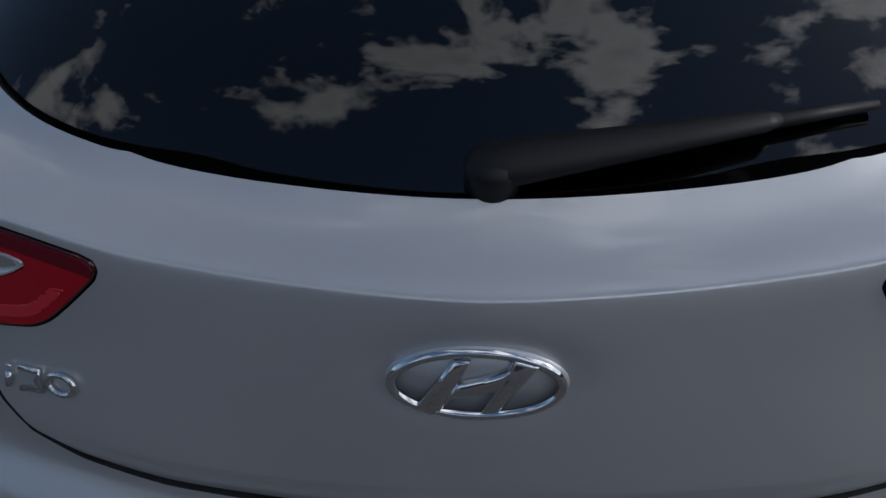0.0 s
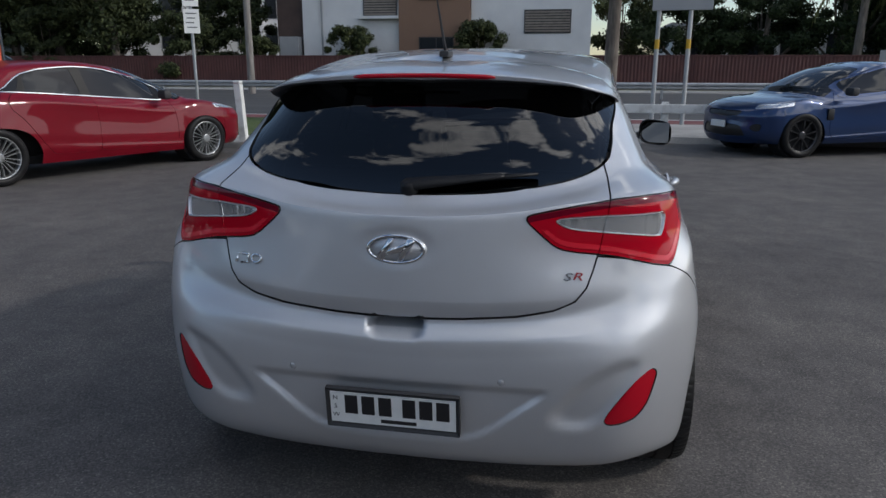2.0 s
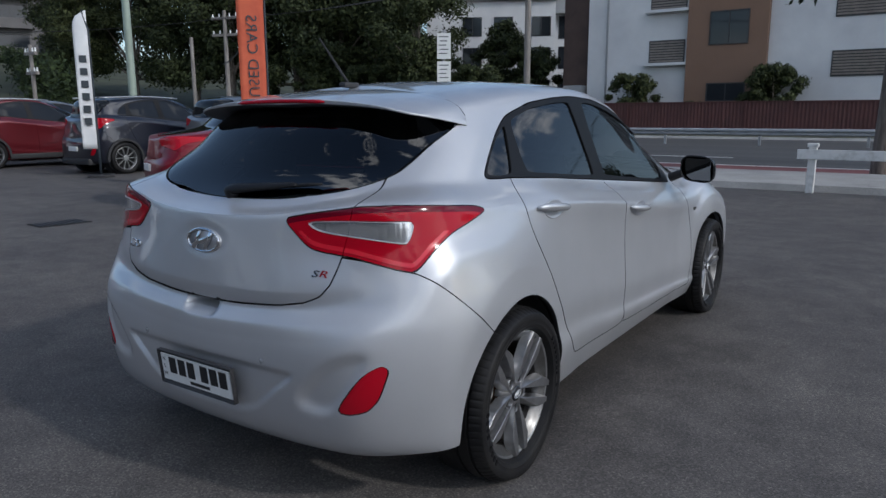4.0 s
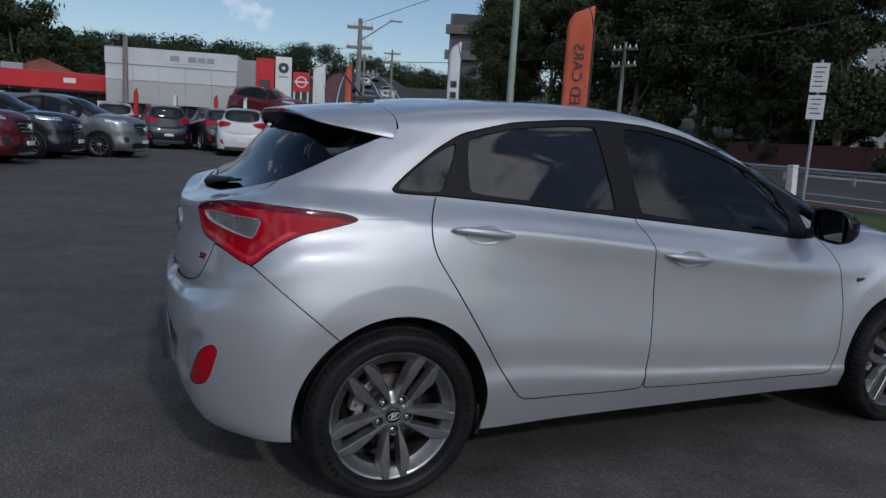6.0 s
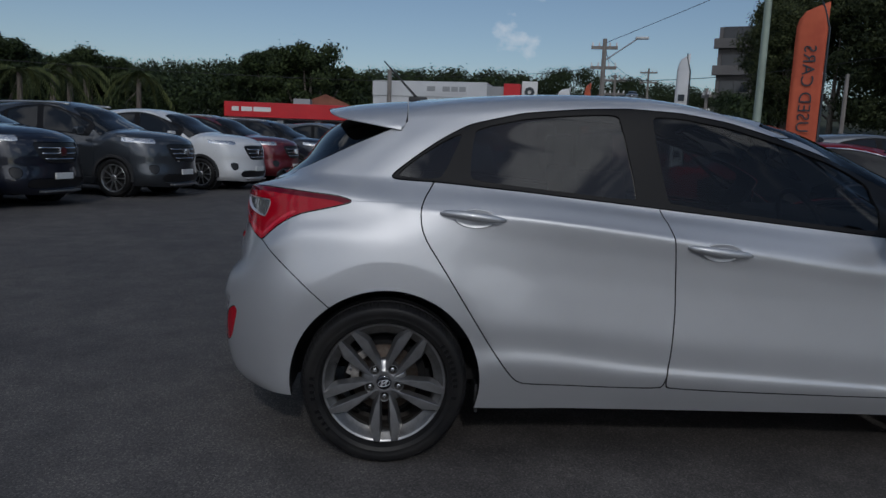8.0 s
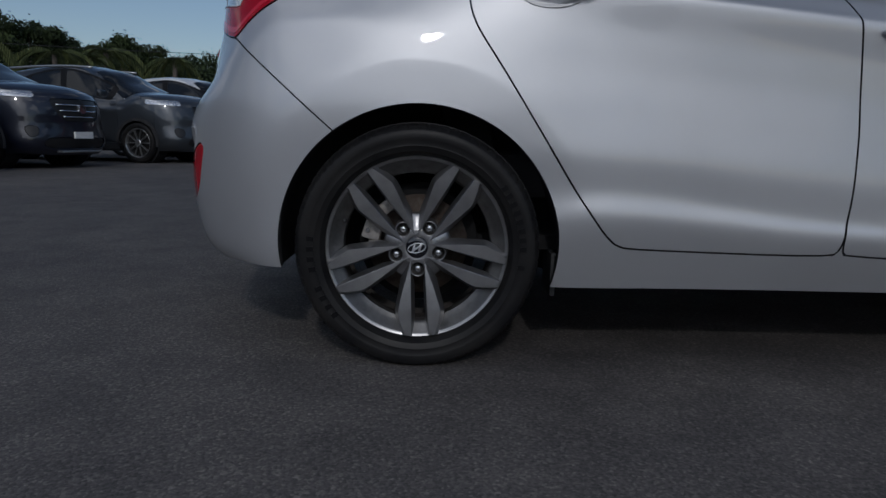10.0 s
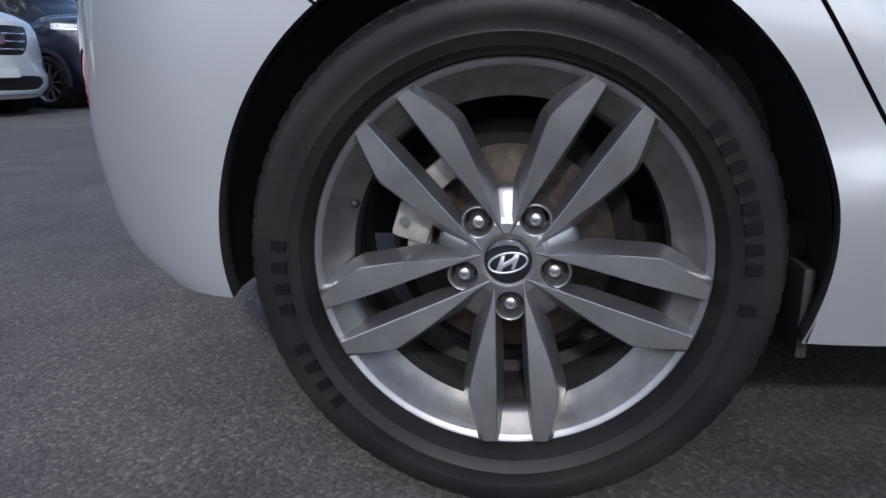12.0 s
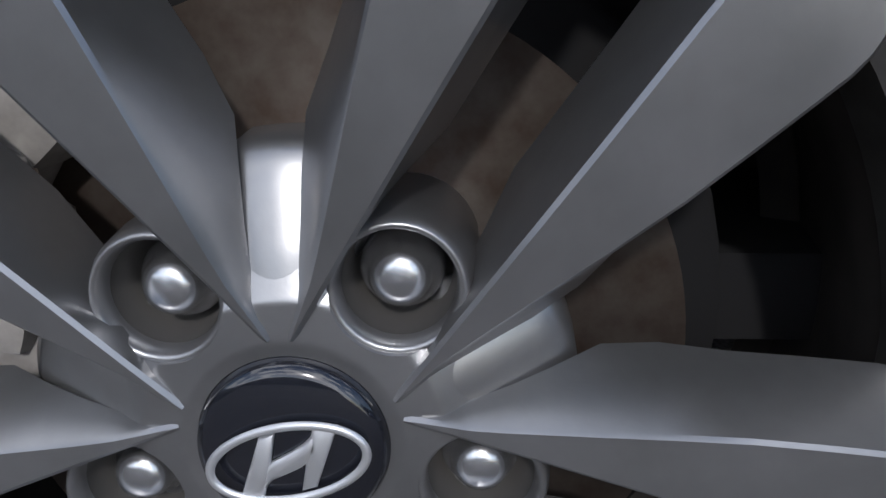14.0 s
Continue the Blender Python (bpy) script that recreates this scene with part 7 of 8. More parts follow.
def grow(name, seed, h, w, low, count, leaves, leaf, size, label, trunk=0.25):
    rng = np.random.default_rng(seed)
    tree = empty(name, pose(0, 0, 0), label, "tree")
    clumps = tree_clumps(rng, h, w, low, count)
    bm = bmesh.new()
    rod(bm, (0, 0, -0.3), (0.1, 0, h * low * 1.1), trunk, trunk * 0.7, 10)
    rod(bm, (0.1, 0, h * low * 1.08), (0, 0.1, h * 0.8), trunk * 0.7, trunk * 0.2, 8)
    part("trunk", bm, BARK.m, tree, "grey-brown trunk", True)
    for c in clumps[:7]:
        part("limb", rod(bmesh.new(), (0.05, 0, h * low * rng.uniform(0.9, 1.6)), c[:3], trunk * 0.4, trunk * 0.1, 7), BARK.m, tree, "", True)
    hang("crown", crown_mesh("crown", rng, clumps, leaves, size, 0.75), leaf, tree, "uneven crown of small leaves")
    return tree


def palm(seed, h):
    rng = np.random.default_rng(seed)
    tree = empty("palm_tree", pose(0, 0, 0), "tall palm tree with drooping fronds", "tree")
    part("trunk", rod(bmesh.new(), (0, 0, -0.2), (0.15, 0.1, h), 0.20, 0.14, 10), BARK.m, tree, "slim grey trunk", True)
    for k in range(16):
        a, rise_ = k * 2.4, rng.uniform(0.1, 1.0)
        v, f = [], []
        for i in range(26):
            t = i / 25
            r = 2.1 * t
            z = h + rise_ * 1.3 * t - 2.2 * t * t * (1.2 - 0.4 * rise_)
            c = Vector((0.15 + r * math.cos(a), 0.1 + r * math.sin(a), z))
            s = Vector((-math.sin(a), math.cos(a), 0)) * (0.42 * math.sin(math.pi * min(1, t * 0.9 + 0.1)))
            for side in (-1, 1):
                b = len(v)
                v += [c, c + s * side * 0.9 + Vector((0, 0, -0.32 * (0.4 + t))), c + s * side + Vector((math.cos(a), math.sin(a), 0)) * 0.05 + Vector((0, 0, -0.30 * (0.4 + t))), c + Vector((math.cos(a), math.sin(a), 0)) * 0.045]
                f.append((b, b + 1, b + 2, b + 3))
        hang("frond", mesh_of("frond", v, f, smooth=False), PALM_LEAF, tree)
    return tree


def plant(make, spots, group):
    proto = make
    tagged(proto, group=group)
    for k, (x, y, s, turn) in enumerate(spots):
        m = Matrix.Translation((x, y, float(rise(x, y)))) @ Euler((0, 0, radians(turn))).to_matrix().to_4x4()
        ob = proto if k == 0 else copy_thing(proto, m)
        if k == 0:
            ob.matrix_basis = m
        ob.scale = (s, s, s)


big_a = grow("gum_tree", 3, 15, 5.0, 0.16, 64, 520, LEAF, 0.17, "tall dark green roadside tree with a ragged crown", 0.38)
big_b = grow("gum_tree", 8, 17, 4.6, 0.20, 64, 520, LEAF, 0.17, "tall dark green roadside tree with a ragged crown", 0.36)
plant(big_a, [(-38.5, 47, 1.05, 80), (-45, 44, 1.1, 150), (-55, 41, 1.0, 210), (-63, 40, 0.9, 300), (-50, 50, 1.15, 250), (-47.5, 57, 1.2, 120), (-78, 43, 1.0, 30), (-73, 40.8, 0.85, 100)], "trees behind the fence")
plant(big_b, [(-40.5, 45, 1.0, 140), (-50.5, 41.5, 1.0, 260), (-59, 44, 0.95, 330), (-44, 52, 1.1, 10), (-67, 37.5, 0.75, 70), (-58, 50, 1.1, 190), (-32.0, 44.4, 0.85, 35)], "trees behind the fence")
shrub = grow("shrub", 12, 3.6, 1.6, 0.10, 44, 260, LEAF, 0.09, "leafy green shrub in front of the fence", 0.06)
plant(shrub, [(-15.3, 46.2, 1.1, 0), (-6.3, 46.4, 1.2, 60), (-26, 43.2, 1.3, 20), (-36.5, 43, 1.3, 90), (-41, 43, 1.4, 200), (-49, 42.8, 1.5, 20), (-21.0, 44.0, 0.9, 75), (-11, 46, 0.6, 40), (-25.8, 51, 1.7, 10), (-29.5, 52, 1.2, 130)], "shrubs")
small = grow("small_tree", 14, 7.0, 2.2, 0.22, 46, 260, LEAF, 0.13, "slim tree in front of the white flats", 0.10)
plant(small, [(-31.6, 57, 1.15, 0), (3.5, 58, 1.2, 30)], "small trees")
fig = grow("fig_tree", 21, 8.0, 5.2, 0.08, 70, 420, LEAF_DARK, 0.15, "broad dark green fig tree", 0.4)
plant(fig, [(-52, -7.5, 0.92, 0), (-57, -11, 0.9, 80), (-24, -22, 0.75, 30), (-30, -23, 0.8, 90), (-27, -28, 0.9, 200), (-36, -22, 0.72, 260), (-43, -20, 0.72, 300), (-20, -26, 0.8, 10), (-16, -24, 0.75, 120), (28, 48, 1.2, 40), (38, 46, 1.3, 100), (33, 54, 1.4, 180), (8.0, 54, 0.85, 20), (13.0, 52.5, 0.8, 200), (18.5, 54, 1.0, 140), (23.5, 51, 1.1, 290), (-36.0, 49.5, 0.85, 150), (-40.5, 51.5, 0.95, 60)], "broad dark trees")
plant(palm(5, 5.2), [(-33, -16.6, 0.85, 0), (-29.0, -15.6, 0.72, 70), (-24.5, -14.6, 0.66, 140), (-37.5, -15, 0.85, 30), (-21, -15.5, 0.68, 200), (17.5, 48, 1.5, 0), (22, 50, 1.4, 90)], "palm trees")
trunk_tree = grow("street_tree", 31, 9.0, 3.0, 0.52, 40, 330, LEAF, 0.14, "street tree with a bare dark trunk", 0.22)
plant(trunk_tree, [(1.15, 15.8, 0.85, 0)], "street trees")

# woods on the hill: too many to count
rng = np.random.default_rng(77)
clumps = []
for k in range(1700):
    az, r = radians(rng.uniform(63, 128)), rng.uniform(58, 150)
    deg = math.degrees(az)
    if 64.5 < deg < 80.5 and r < 150 and not deg < 66.0:
        if r < 128:
            r = rng.uniform(126, 152)
            if k % 3:
                continue
    if deg > 80 and r < 62:
        continue
    x, y = 3 - r * math.sin(az), r * math.cos(az)
    z = float(np.interp(r, [48, 60, 90, 130, 220], [-0.05, 0.4, 3.2, 7.4, 13]))
    s = rng.uniform(1.1, 2.6)
    crest = float(np.interp(deg, [63, 72, 77, 82, 88, 95, 99.8, 103, 110, 128], [4.5, 5.6, 6.6, 6.1, 6.2, 5.7, 6.8, 6.0, 5.3, 5.0]))
    top = 1.3 + r * math.tan(radians(crest)) - s * 0.9
    clumps.append((x, y, z + s * 0.2 + max(0.0, top - z - s * 0.2) * rng.uniform(0, 1), s))
woods = hang("hill_woods", crown_mesh("hill_woods", rng, clumps, 210, 0.20, 0.9, 0.09), LEAF_DARK, None)
tagged(woods, "dark green woods covering the far hill", "woods", kind="stuff")


# ---- other vehicles ----
SUV_GRILLE = {"grille": [(-0.1, 0.84), (0.46, 0.84), (0.42, 0.72), (0.30, 0.61), (-0.1, 0.61)], "lower_grille": [(-0.1, 0.43), (0.52, 0.43), (0.60, 0.36), (0.50, 0.29), (-0.1, 0.29)], "fog_lamp": [(0.60, 0.55), (0.745, 0.57), (0.735, 0.43), (0.64, 0.44)]}
SEDAN_GRILLE = {"grille": [(-0.1, 0.70), (0.44, 0.71), (0.38, 0.63), (-0.1, 0.61)], "lower_grille": [(-0.1, 0.50), (0.44, 0.49), (0.54, 0.32), (-0.1, 0.30)], "fog_lamp": [(0.60, 0.50), (0.745, 0.53), (0.73, 0.40), (0.60, 0.42)]}
LOW_SUV, LOW_SEDAN = skin(130, 96, False, 1.0, SUV_NOSE, SUV_GRILLE), skin(130, 96, False, 1.0, SEDAN_NOSE, SEDAN_GRILLE)
PAINTED = ("body_shell", "tailgate", "bumper", "bonnet", "front_bumper", "rear_door", "front_door")
GRILLE = Mat("dark_grille", (0.012, 0.012, 0.013), 0.4).m
SMALL_RIM = Mat("silver_alloy", (0.45, 0.46, 0.47), 0.3, 0.85).m
DARK_RIM = Mat("dark_alloy", (0.07, 0.07, 0.075), 0.3, 0.8).m


def small_wheel(rim_material, spokes, spread=0.0):
    """A plain wheel facing +x, radius 0.317."""
    v, f = lathe([(-0.16, 0.215), (0.0, 0.215), (0.012, 0.223), (0.018, 0.229), (0.010, 0.233)], 40)
    rim = mesh_of("wheel", v, f)
    rim.materials.append(rim_material)
    v, f = lathe([(0.008, 0.231), (0.024, 0.238), (0.032, 0.262), (0.030, 0.295), (0.012, 0.313), (-0.16, 0.314), (-0.185, 0.27), (-0.16, 0.22)], 40)
    tyre = mesh_of("tyre", v, f)
    tyre.materials.append(TYRE)
    v, f = [], []
    for k in range(spokes * (2 if spread else 1)):
        lean = (-1 if k % 2 else 1) * spread
        a = 360 / spokes * (k // 2 if spread else k)
        b = len(v)
        w = (34 if spread else 62) / spokes
        root, tip = a + lean * 0.25, a + lean
        v += [polar(root - w, 0.045, 0.004), polar(root + w, 0.045, 0.004), polar(tip + w * 0.34, 0.225, 0.012), polar(tip - w * 0.34, 0.225, 0.012)]
        v += [polar(root - w, 0.045, -0.03), polar(root + w, 0.045, -0.03), polar(tip + w * 0.45, 0.225, -0.02), polar(tip - w * 0.45, 0.225, -0.02)]
        f += [tuple(b + i for i in q) for q in ((0, 1, 2, 3), (1, 5, 6, 2), (4, 0, 3, 7))]
    hub = lathe([(0.012, 0.0001), (0.010, 0.045), (0.004, 0.055), (-0.02, 0.058)], 20)
    b = len(v)
    v += hub[0]
    f += [tuple(b + i for i in q) for q in hub[1]]
    spoke = mesh_of("spokes", v, f, smooth=False)
    spoke.materials.append(rim_material)
    v, f = lathe([(-0.06, 0.0001), (-0.06, 0.215)], 32)
    back_ = mesh_of("wheel_back", v, f)
    back_.materials.append(DARK)
    return rim, tyre, spoke, back_


WHEEL_KINDS = {"silver": small_wheel(SMALL_RIM, 10), "dark": small_wheel(DARK_RIM, 5, 15.0), "mesh": small_wheel(SMALL_RIM, 10, 11.0)}


def fade(v, a, b):
    t = np.clip((v - a) / (b - a), 0, 1)
    return t * t * (3 - 2 * t)


def shape_suv(p, tall=1.21, long=1.03, wide=1.03):
    q = p.copy()
    q[:, 2] *= 1 + (tall - 1) * fade(p[:, 2], 0.2, 0.9) * 1.0
    up = fade(p[:, 2], 1.0, 1.35)
    q[:, 1] -= 0.24 * up * fade(-p[:, 1], -0.6, 0.2)
    q[:, 1] = (q[:, 1] - 1.325) * long + 1.325
    q[:, 0] *= wide
    return q


def shape_sedan(p, boot=0.46, low=0.985, long=1.04):
    q = p.copy()
    body = 1 - fade(p[:, 2], 1.015, 1.16)
    q[:, 1] -= boot * body * fade(-p[:, 1], -0.25, 0.45)
    q[:, 1] += 0.05 * (1 - body) * fade(-p[:, 1], -0.6, 0.2)
    q[:, 2] *= low
    q[:, 1] = (q[:, 1] - 1.325) * long + 1.325
    q[:, 0] *= 1.02
    return q


def shape_ute(p):
    q = p.copy()
    body = 1 - fade(p[:, 2], 0.99, 1.06)
    q[:, 1] -= 0.50 * body * fade(-p[:, 1], -0.25, 0.45)
    squeeze = np.where(p[:, 1] < 1.35, 1.40 + (p[:, 1] - 1.35) * 0.50, p[:, 1] + 0.05)
    q[:, 1] = q[:, 1] * body + squeeze * (1 - body)
    q[:, 1] = np.where(q[:, 1] > 2.95, 2.95 + (q[:, 1] - 2.95) * 0.75, q[:, 1])
    q[:, 1] = (q[:, 1] - 1.325) * 1.12 + 1.325
    q[:, 0] *= 1.05
    return q


def build_vehicle(name, warp, paint_material, label, wheels="silver", radius=0.33, category="car", sheets=None, rails=False, bright=False, ute=False):
    """A vehicle facing +y with its rear axle at its own origin."""
    car = empty(name, pose(0, 0, 0), label, category)

    def shaped(patch):
        v = patch.v.copy()
        v[:, :3] = warp(v[:, :3])
        face = np.cross(v[patch.f[:, 1], :3] - v[patch.f[:, 0], :3], v[patch.f[:, 2], :3] - v[patch.f[:, 0], :3])
        n = np.zeros((len(v), 3))
        for i in range(3):
            np.add.at(n, patch.f[:, i], face)
        v[:, 3:6] = n / np.maximum(np.linalg.norm(n, axis=1, keepdims=True), 1e-12)
        return Patch(v, patch.f)

    LOW = sheets or LOW_SUV
    tall = sheets is None
    for key in PAINTED:
        for piece in halves(LOW[key]) if "door" in key else (LOW[key],):
            hang({"bumper": "rear_bumper"}.get(key, key), shaped(piece).mesh(key, 0.01), paint_material, car)
    hang("windscreen", shaped(LOW["windscreen"]).mesh("windscreen", 0), DARK_GLASS, car)
    hang("rear_window", shaped(LOW["rear_window"]).mesh("rear_window", 0), DARK_GLASS, car)
    for p in halves(LOW["side_glass"]):
        rest = p
        if bright:
            rest, line = rest.cut(outline(WINDOWS, rest.y, rest.z, 2) + 0.013)
            hang("window_line", shaped(line).push(0.003).mesh("window_line", 0), CHROME, car, "chrome line round the windows")
        for shape in (FRONT_PANE,) if ute else (QUARTER_PANE, REAR_PANE, FRONT_PANE):
            pane, rest = rest.cut(outline(shape, rest.y, rest.z, 1))
            hang("side_window", shaped(pane).push(-0.004).mesh("side_window", 0), DARK_GLASS, car)
        if ute:
            pane, rest = rest.cut(outline([(0.62, 1.075), (0.97, 1.035), (0.93, 1.30), (0.80, 1.30)], rest.y, rest.z, 1))
            hang("side_window", shaped(pane).push(-0.004).mesh("side_window", 0), DARK_GLASS, car)
        hang("window_trim", shaped(rest).mesh("window_trim", 0), paint_material if ute else BLACK_TRIM, car)
    for key, material, nm in (("lamp", RED_LENS, "tail_lamp"), ("headlamp", CLEAR_LENS, "headlamp"), ("reflector", RED_LENS, "reflector"), ("fog_lamp", GRILLE, "fog_lamp")):
        for p in halves(LOW[key]):
            hang(nm, shaped(p).mesh(nm, 0), material, car)
    nose = warp(np.array([[0, 3.56, 0.56], [0, 3.60, 0.42], [0, -0.702, 0.45], [0, 0, 0.317], [0, 2.65, 0.317], [0.92, 2.0, 1.0], [0, 3.5, 0.66]]))
    y, z = nose[0][1], nose[0][2]
    for key in ("grille", "lower_grille"):
        hang(key, shaped(LOW[key]).push(-0.015).mesh(key, 0), GRILLE, car, "dark " + key.replace("_", " "))
    if tall:
        for k in range(3):
            wide = 0.40 - 0.05 * (2 - k)
            bar = warp(np.array([[x, 3.588 - 0.10 * (x / 0.46) ** 2, 0.655 + 0.06 * k] for x in np.linspace(-wide, wide, 9)]))
            v, f = tube([tuple(q) for q in bar], 0.011, 6)
            hang("grille_bar", mesh_of("grille_bar", v, f), CHROME, car, "chrome grille bar")
        m = warp(np.array([[0, 3.60, 0.735]]))[0]
        part("grille_mark", rod(bmesh.new(), (0, m[1] - 0.04, m[2]), (0, m[1] + 0.012, m[2]), 0.075, 0.068, 18), CHROME, car, "", True)
        part("skid_plate", box(bmesh.new(), (-0.40, y - 0.14, 0.235), (0.40, y + 0.02, 0.265), 0.012), SMALL_RIM, car, "silver strip under the bumper", True)
        for sx in (-1, 1):
            part("sill_cladding", box(bmesh.new(), (sx * 0.895 - 0.03, 0.36, 0.23), (sx * 0.895 + 0.012, 2.32, 0.36), 0.02), PLASTIC, car, "black sill cladding", True)
            for c in (nose[3], nose[4]):
                v, f = [], []
                for k in range(25):
                    a = radians(-8 + 196 * k / 24)
                    v += [(sx * h, c[1] + r * math.cos(a), radius + r * math.sin(a)) for h, r in ((0.885, radius + 0.030), (0.918, radius + 0.034), (0.918, radius + 0.085), (0.880, radius + 0.092))]
                f = [(k * 4 + i, k * 4 + i + 1, k * 4 + i + 5, k * 4 + i + 4) for k in range(24) for i in range(3)]
                hang("arch_cladding", mesh_of("arch_cladding", v, f, smooth=False), PLASTIC, car, "black arch cladding")
            if rails:
                pts = warp(np.array([[sx * 0.575, t, 1.40 + 0.03 * math.sin(math.pi * (t + 0.1) / 1.7)] for t in np.linspace(-0.1, 1.55, 12)]))
                v, f = tube([tuple(q) for q in pts], 0.022, 8)
                hang("roof_rail", mesh_of("roof_rail", v, f), SMALL_RIM, car, "silver roof rail")
    part("number_plate", box(bmesh.new(), (-0.18, y + 0.03, 0.44), (0.18, y + 0.06, 0.54), 0.004), PLATE_WHITE.m, car, "white plate")
    yb = nose[2][1]
    part("number_plate", box(bmesh.new(), (-0.18, yb - 0.03, 0.52), (0.18, yb + 0.01, 0.62), 0.004), PLATE_WHITE.m, car, "white plate")
    part("lower_valance", box(bmesh.new(), (-0.60, yb + 0.0, 0.22), (0.60, yb + 0.2, 0.36), 0.03), PLASTIC, car, "", True)
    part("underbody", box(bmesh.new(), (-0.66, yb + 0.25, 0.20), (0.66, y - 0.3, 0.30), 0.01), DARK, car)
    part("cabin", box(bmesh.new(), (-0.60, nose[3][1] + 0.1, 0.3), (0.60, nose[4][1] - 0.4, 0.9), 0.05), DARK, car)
    for sx in (-1, 1):
        mx = nose[5]
        if ute:
            at = warp(np.array([[0.835, 2.235, 0.66]]))[0]
            part("side_vent", box(bmesh.new(), (sx * at[0] - 0.022, at[1] - 0.055, at[2] - 0.085), (sx * at[0] + 0.022, at[1] + 0.055, at[2] + 0.085), 0.012), GRILLE, car, "black vent behind the front wheel", True)
        part("door_mirror", box(bmesh.new(), (sx * (mx[0] + 0.0) - 0.09, mx[1] - 0.06, mx[2] - 0.06), (sx * mx[0] + 0.09, mx[1] + 0.06, mx[2] + 0.07), 0.04), PLASTIC if ute or bright else paint_material, car, "", True)
        for c in (nose[3], nose[4]):
            s = radius / 0.317
            rim, tyre, spoke, back_ = WHEEL_KINDS[wheels]
            at = Matrix.Translation((sx * 0.86 * (1.03 if s > 1.04 else 1.0), c[1], radius)) @ (Matrix.Identity(4) if sx > 0 else Euler((0, 0, math.pi)).to_matrix().to_4x4()) @ Matrix.Diagonal((1, s, s, 1))
            w = hang("wheel", rim, None, car, "", at)
            for nm, me in (("tyre", tyre), ("spokes", spoke), ("wheel_back", back_)):
                hang(nm, me, None, w)
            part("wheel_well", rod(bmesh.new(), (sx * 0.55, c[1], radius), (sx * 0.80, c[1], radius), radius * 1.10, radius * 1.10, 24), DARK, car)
    return car


DARK_GLASS = Mat("dark_car_glass", (0.012, 0.014, 0.017), 0.03, 0.0, Specular_IOR_Level=0.36).m
WHITE_PAINT = paint("white_car_paint", (0.66, 0.67, 0.68), 0.0, 0.3)
RED_PAINT = Mat("bright_red_car_paint", (0.16, 0.002, 0.010), 0.4, 0.0, Specular_IOR_Level=0.12, Coat_Weight=0.55, Coat_Roughness=0.03).vary((0.16, 0.002, 0.010), 0.06, 2.0).m
MAROON = paint("maroon_car_paint", (0.13, 0.010, 0.016), 0.4, 0.35)
BLUE = paint("metallic_blue_car_paint", (0.003, 0.026, 0.10), 0.5, 0.35)
GUNMETAL = paint("gunmetal_car_paint", (0.055, 0.062, 0.072), 0.6, 0.35)
NAVY = paint("navy_car_paint", (0.006, 0.008, 0.018), 0.2, 0.35)
GREY = paint("grey_car_paint", (0.20, 0.21, 0.22), 0.6, 0.36)


def park(car, x, y, turn, s=1.0):
    """Puts the middle between the axles at (x, y), nose turned from +y."""
    m = Matrix.Translation((x, y, 0)) @ Euler((0, 0, radians(turn))).to_matrix().to_4x4() @ Matrix.Translation((0, -1.325, 0))
    car.matrix_basis = m
    return car


def parked_copy(car, x, y, turn):
    m = Matrix.Translation((x, y, 0)) @ Euler((0, 0, radians(turn))).to_matrix().to_4x4() @ Matrix.Translation((0, -1.325, 0))
    return copy_thing(car, m)


park(build_vehicle("red_sedan", shape_sedan, RED_PAINT, "bright red sedan with silver mesh wheels parked in the yard", "mesh", 0.335, sheets=LOW_SEDAN, bright=True), -6.29, 6.34, -23.3)
park(build_vehicle("blue_ute", shape_ute, BLUE, "metallic blue utility car with dark alloy wheels", "dark", 0.345, sheets=LOW_SEDAN, ute=True), 4.90, 10.75, 113)
GROUP = "cars in the sales row"
row = {}
for name, pm, label in (("suv_gunmetal", GUNMETAL, "gunmetal grey SUV in the sales row"), ("suv_white", WHITE_PAINT, "white SUV with a black grille in the sales row"), ("suv_maroon", MAROON, "dark maroon SUV in the sales row"), ("suv_navy", NAVY, "navy blue SUV in the sales row"), ("suv_grey", GREY, "silver grey SUV in the sales row")):
    row[name] = tagged(build_vehicle("parked_suv", shape_suv, pm, label, "silver", 0.355, rails=name in ("suv_gunmetal", "suv_maroon", "suv_navy")), group=GROUP)
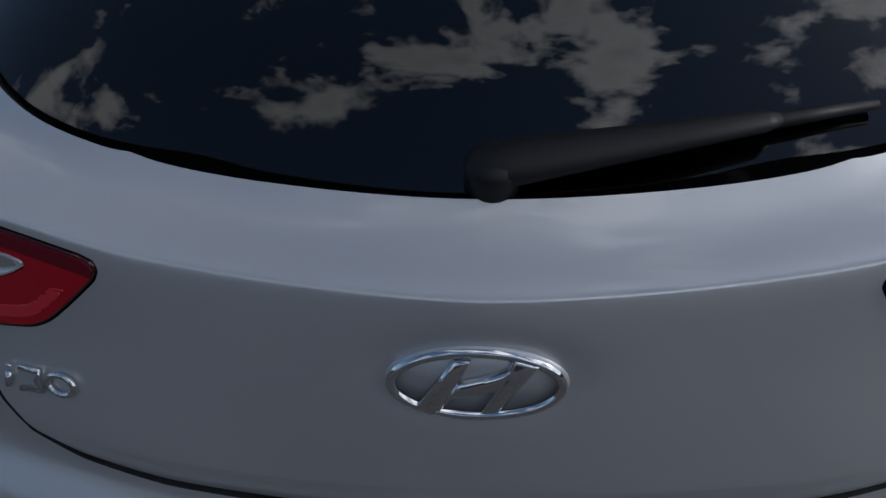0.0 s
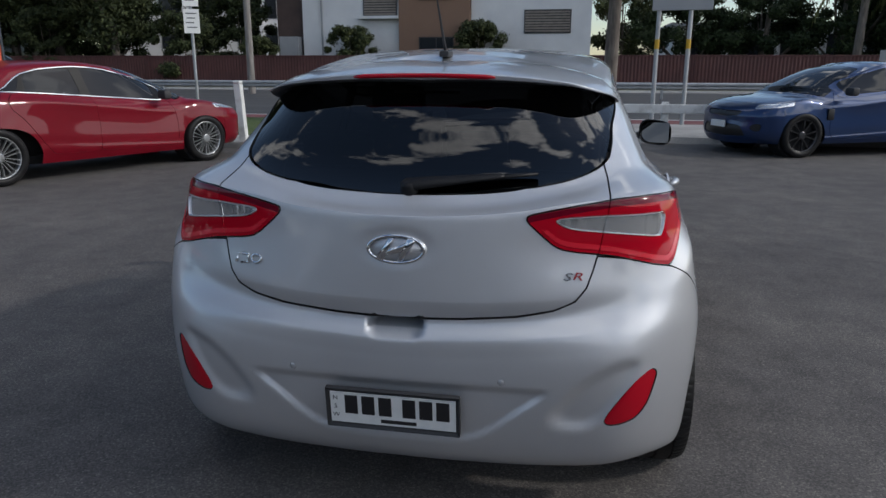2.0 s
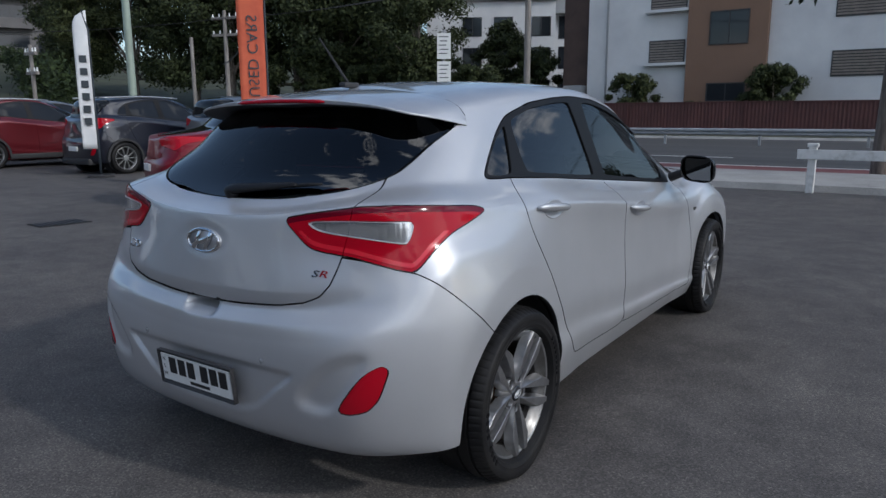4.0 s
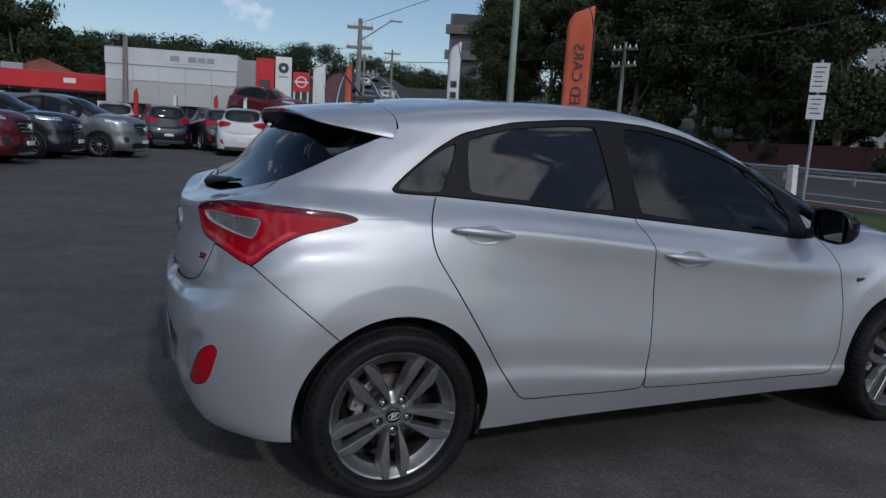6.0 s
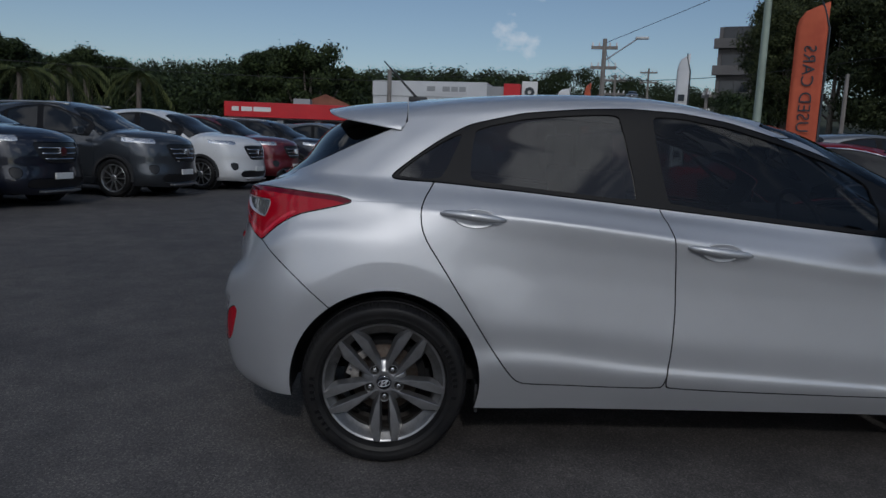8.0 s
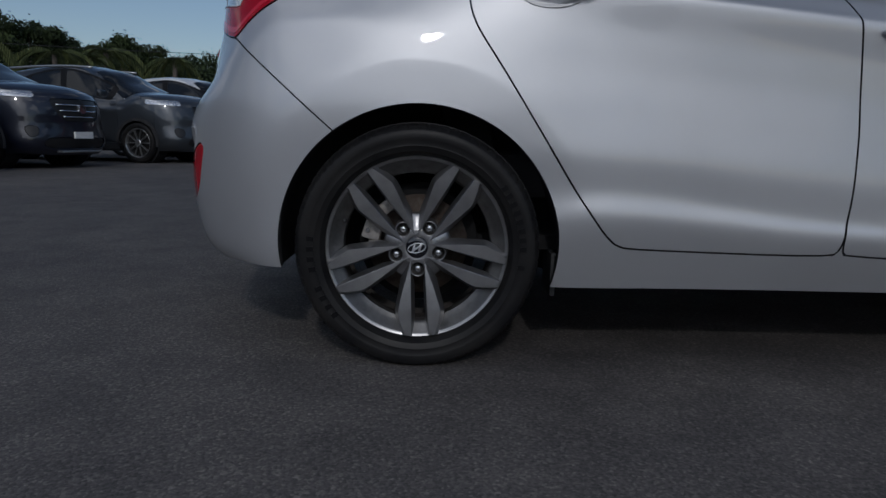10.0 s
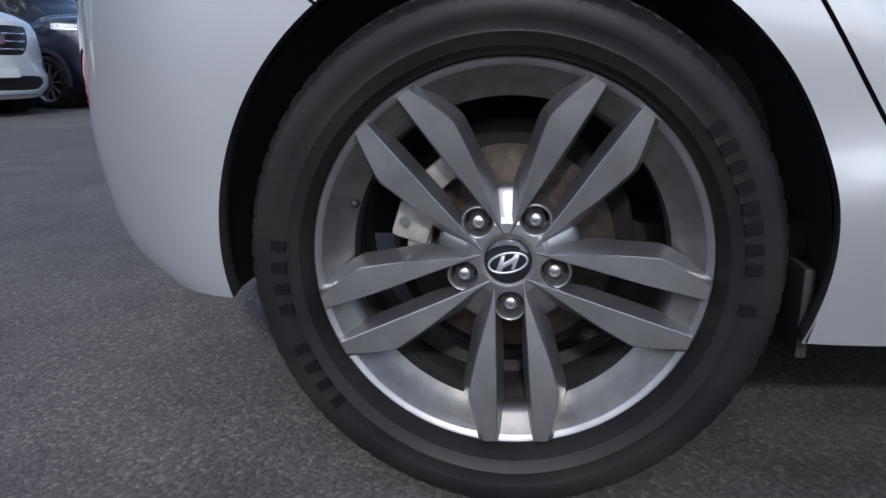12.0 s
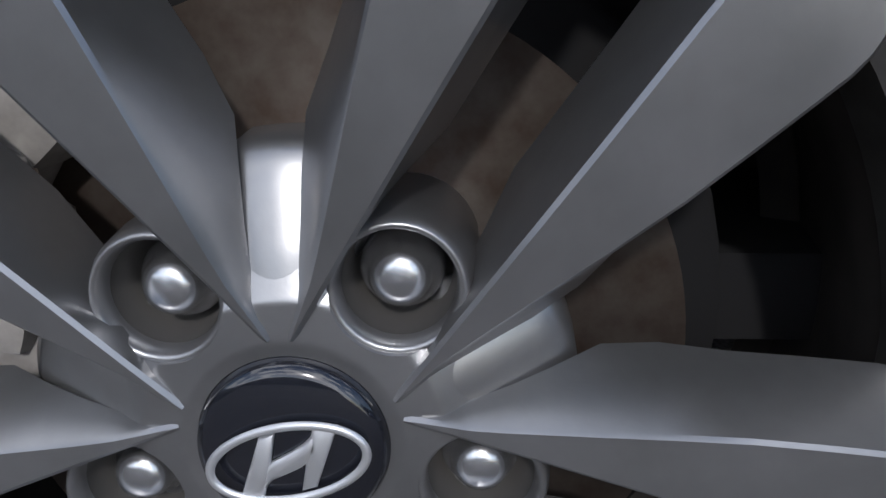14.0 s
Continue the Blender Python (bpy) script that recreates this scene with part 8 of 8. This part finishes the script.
# noses towards the street, flanks towards the yard
park(row["suv_gunmetal"], -11.3, -6.48, -15)
park(row["suv_white"], -13.9, -5.62, -15)
park(row["suv_maroon"], -16.6, -5.2, -15)
park(row["suv_navy"], -8.72, -7.62, -15)
park(row["suv_grey"], -21.35, -2.55, -24)
parked_copy(row["suv_white"], -6.55, -8.15, -16)
parked_copy(row["suv_navy"], -19.2, -4.3, -15)
parked_copy(row["suv_gunmetal"], -23.9, -3.2, -22)
# tails towards the yard, along the street side
for key, x, y in (("suv_grey", -11.6, 10.2), ("suv_navy", -13.9, 8.6), ("suv_grey", -16.2, 10.0), ("suv_maroon", -18.0, 7.6), ("suv_grey", -20.9, 9.9), ("suv_white", -23.2, 8.4), ("suv_navy", -26.1, 9.6), ("suv_white", -29.2, 8.4), ("suv_grey", -32.0, 9.4), ("suv_white", -35.0, 8.8), ("suv_navy", -38.0, 9.4)):
    parked_copy(row[key], x, y, -2)
# the dealerships' own stock farther down
for key, x, y, turn in (("suv_white", -25.5, 3.2, 80), ("suv_navy", -29.5, 0.4, 95), ("suv_white", -32.0, -1.4, 90), ("suv_navy", -29.0, 2.4, 100), ("suv_white", -32.5, 4.0, 90), ("suv_grey", -31.0, -4.4, 95), ("suv_white", -33.0, -6.5, 90), ("suv_maroon", -35.0, 6.0, 20), ("suv_navy", -30.0, -9.0, 85)):
    parked_copy(row[key], x, y, turn)
stand = empty("display_stand", pose(-33.0, 5.4, 0, 0, 0, -50), "black display stand carrying a red car", "stand")
part("deck", box(bmesh.new(), (-1.1, -2.3, 1.12), (1.1, 2.3, 1.24), 0.02), PLASTIC, stand)
for sx in (-0.9, 0.9):
    for sy in (-1.9, 1.9):
        part("leg", box(bmesh.new(), (sx - 0.08, sy - 0.08, 0), (sx + 0.08, sy + 0.08, 1.12), 0.01), PLASTIC, stand)
shown = parked_copy(row["suv_maroon"], -33.0, 5.4, -50)
shown.location.z = 1.24
# traffic on the climbing road
for key, r, az in (("suv_white", 62, 71.3), ("suv_grey", 75, 73.2), ("suv_white", 84, 71.6), ("suv_navy", 95, 74.0), ("suv_white", 104, 73.3), ("suv_grey", 118, 72.6)):
    x, y = 3 - r * math.sin(radians(az)), r * math.cos(radians(az))
    c = parked_copy(row[key], x, y, 252)
    c.location.z = float(np.interp(r, [40, 48, 60, 90, 130, 170], [0.0, 0.35, 1.6, 5.2, 10.4, 15.5])) + 0.07
    tagged(c, group="cars on the climbing road")
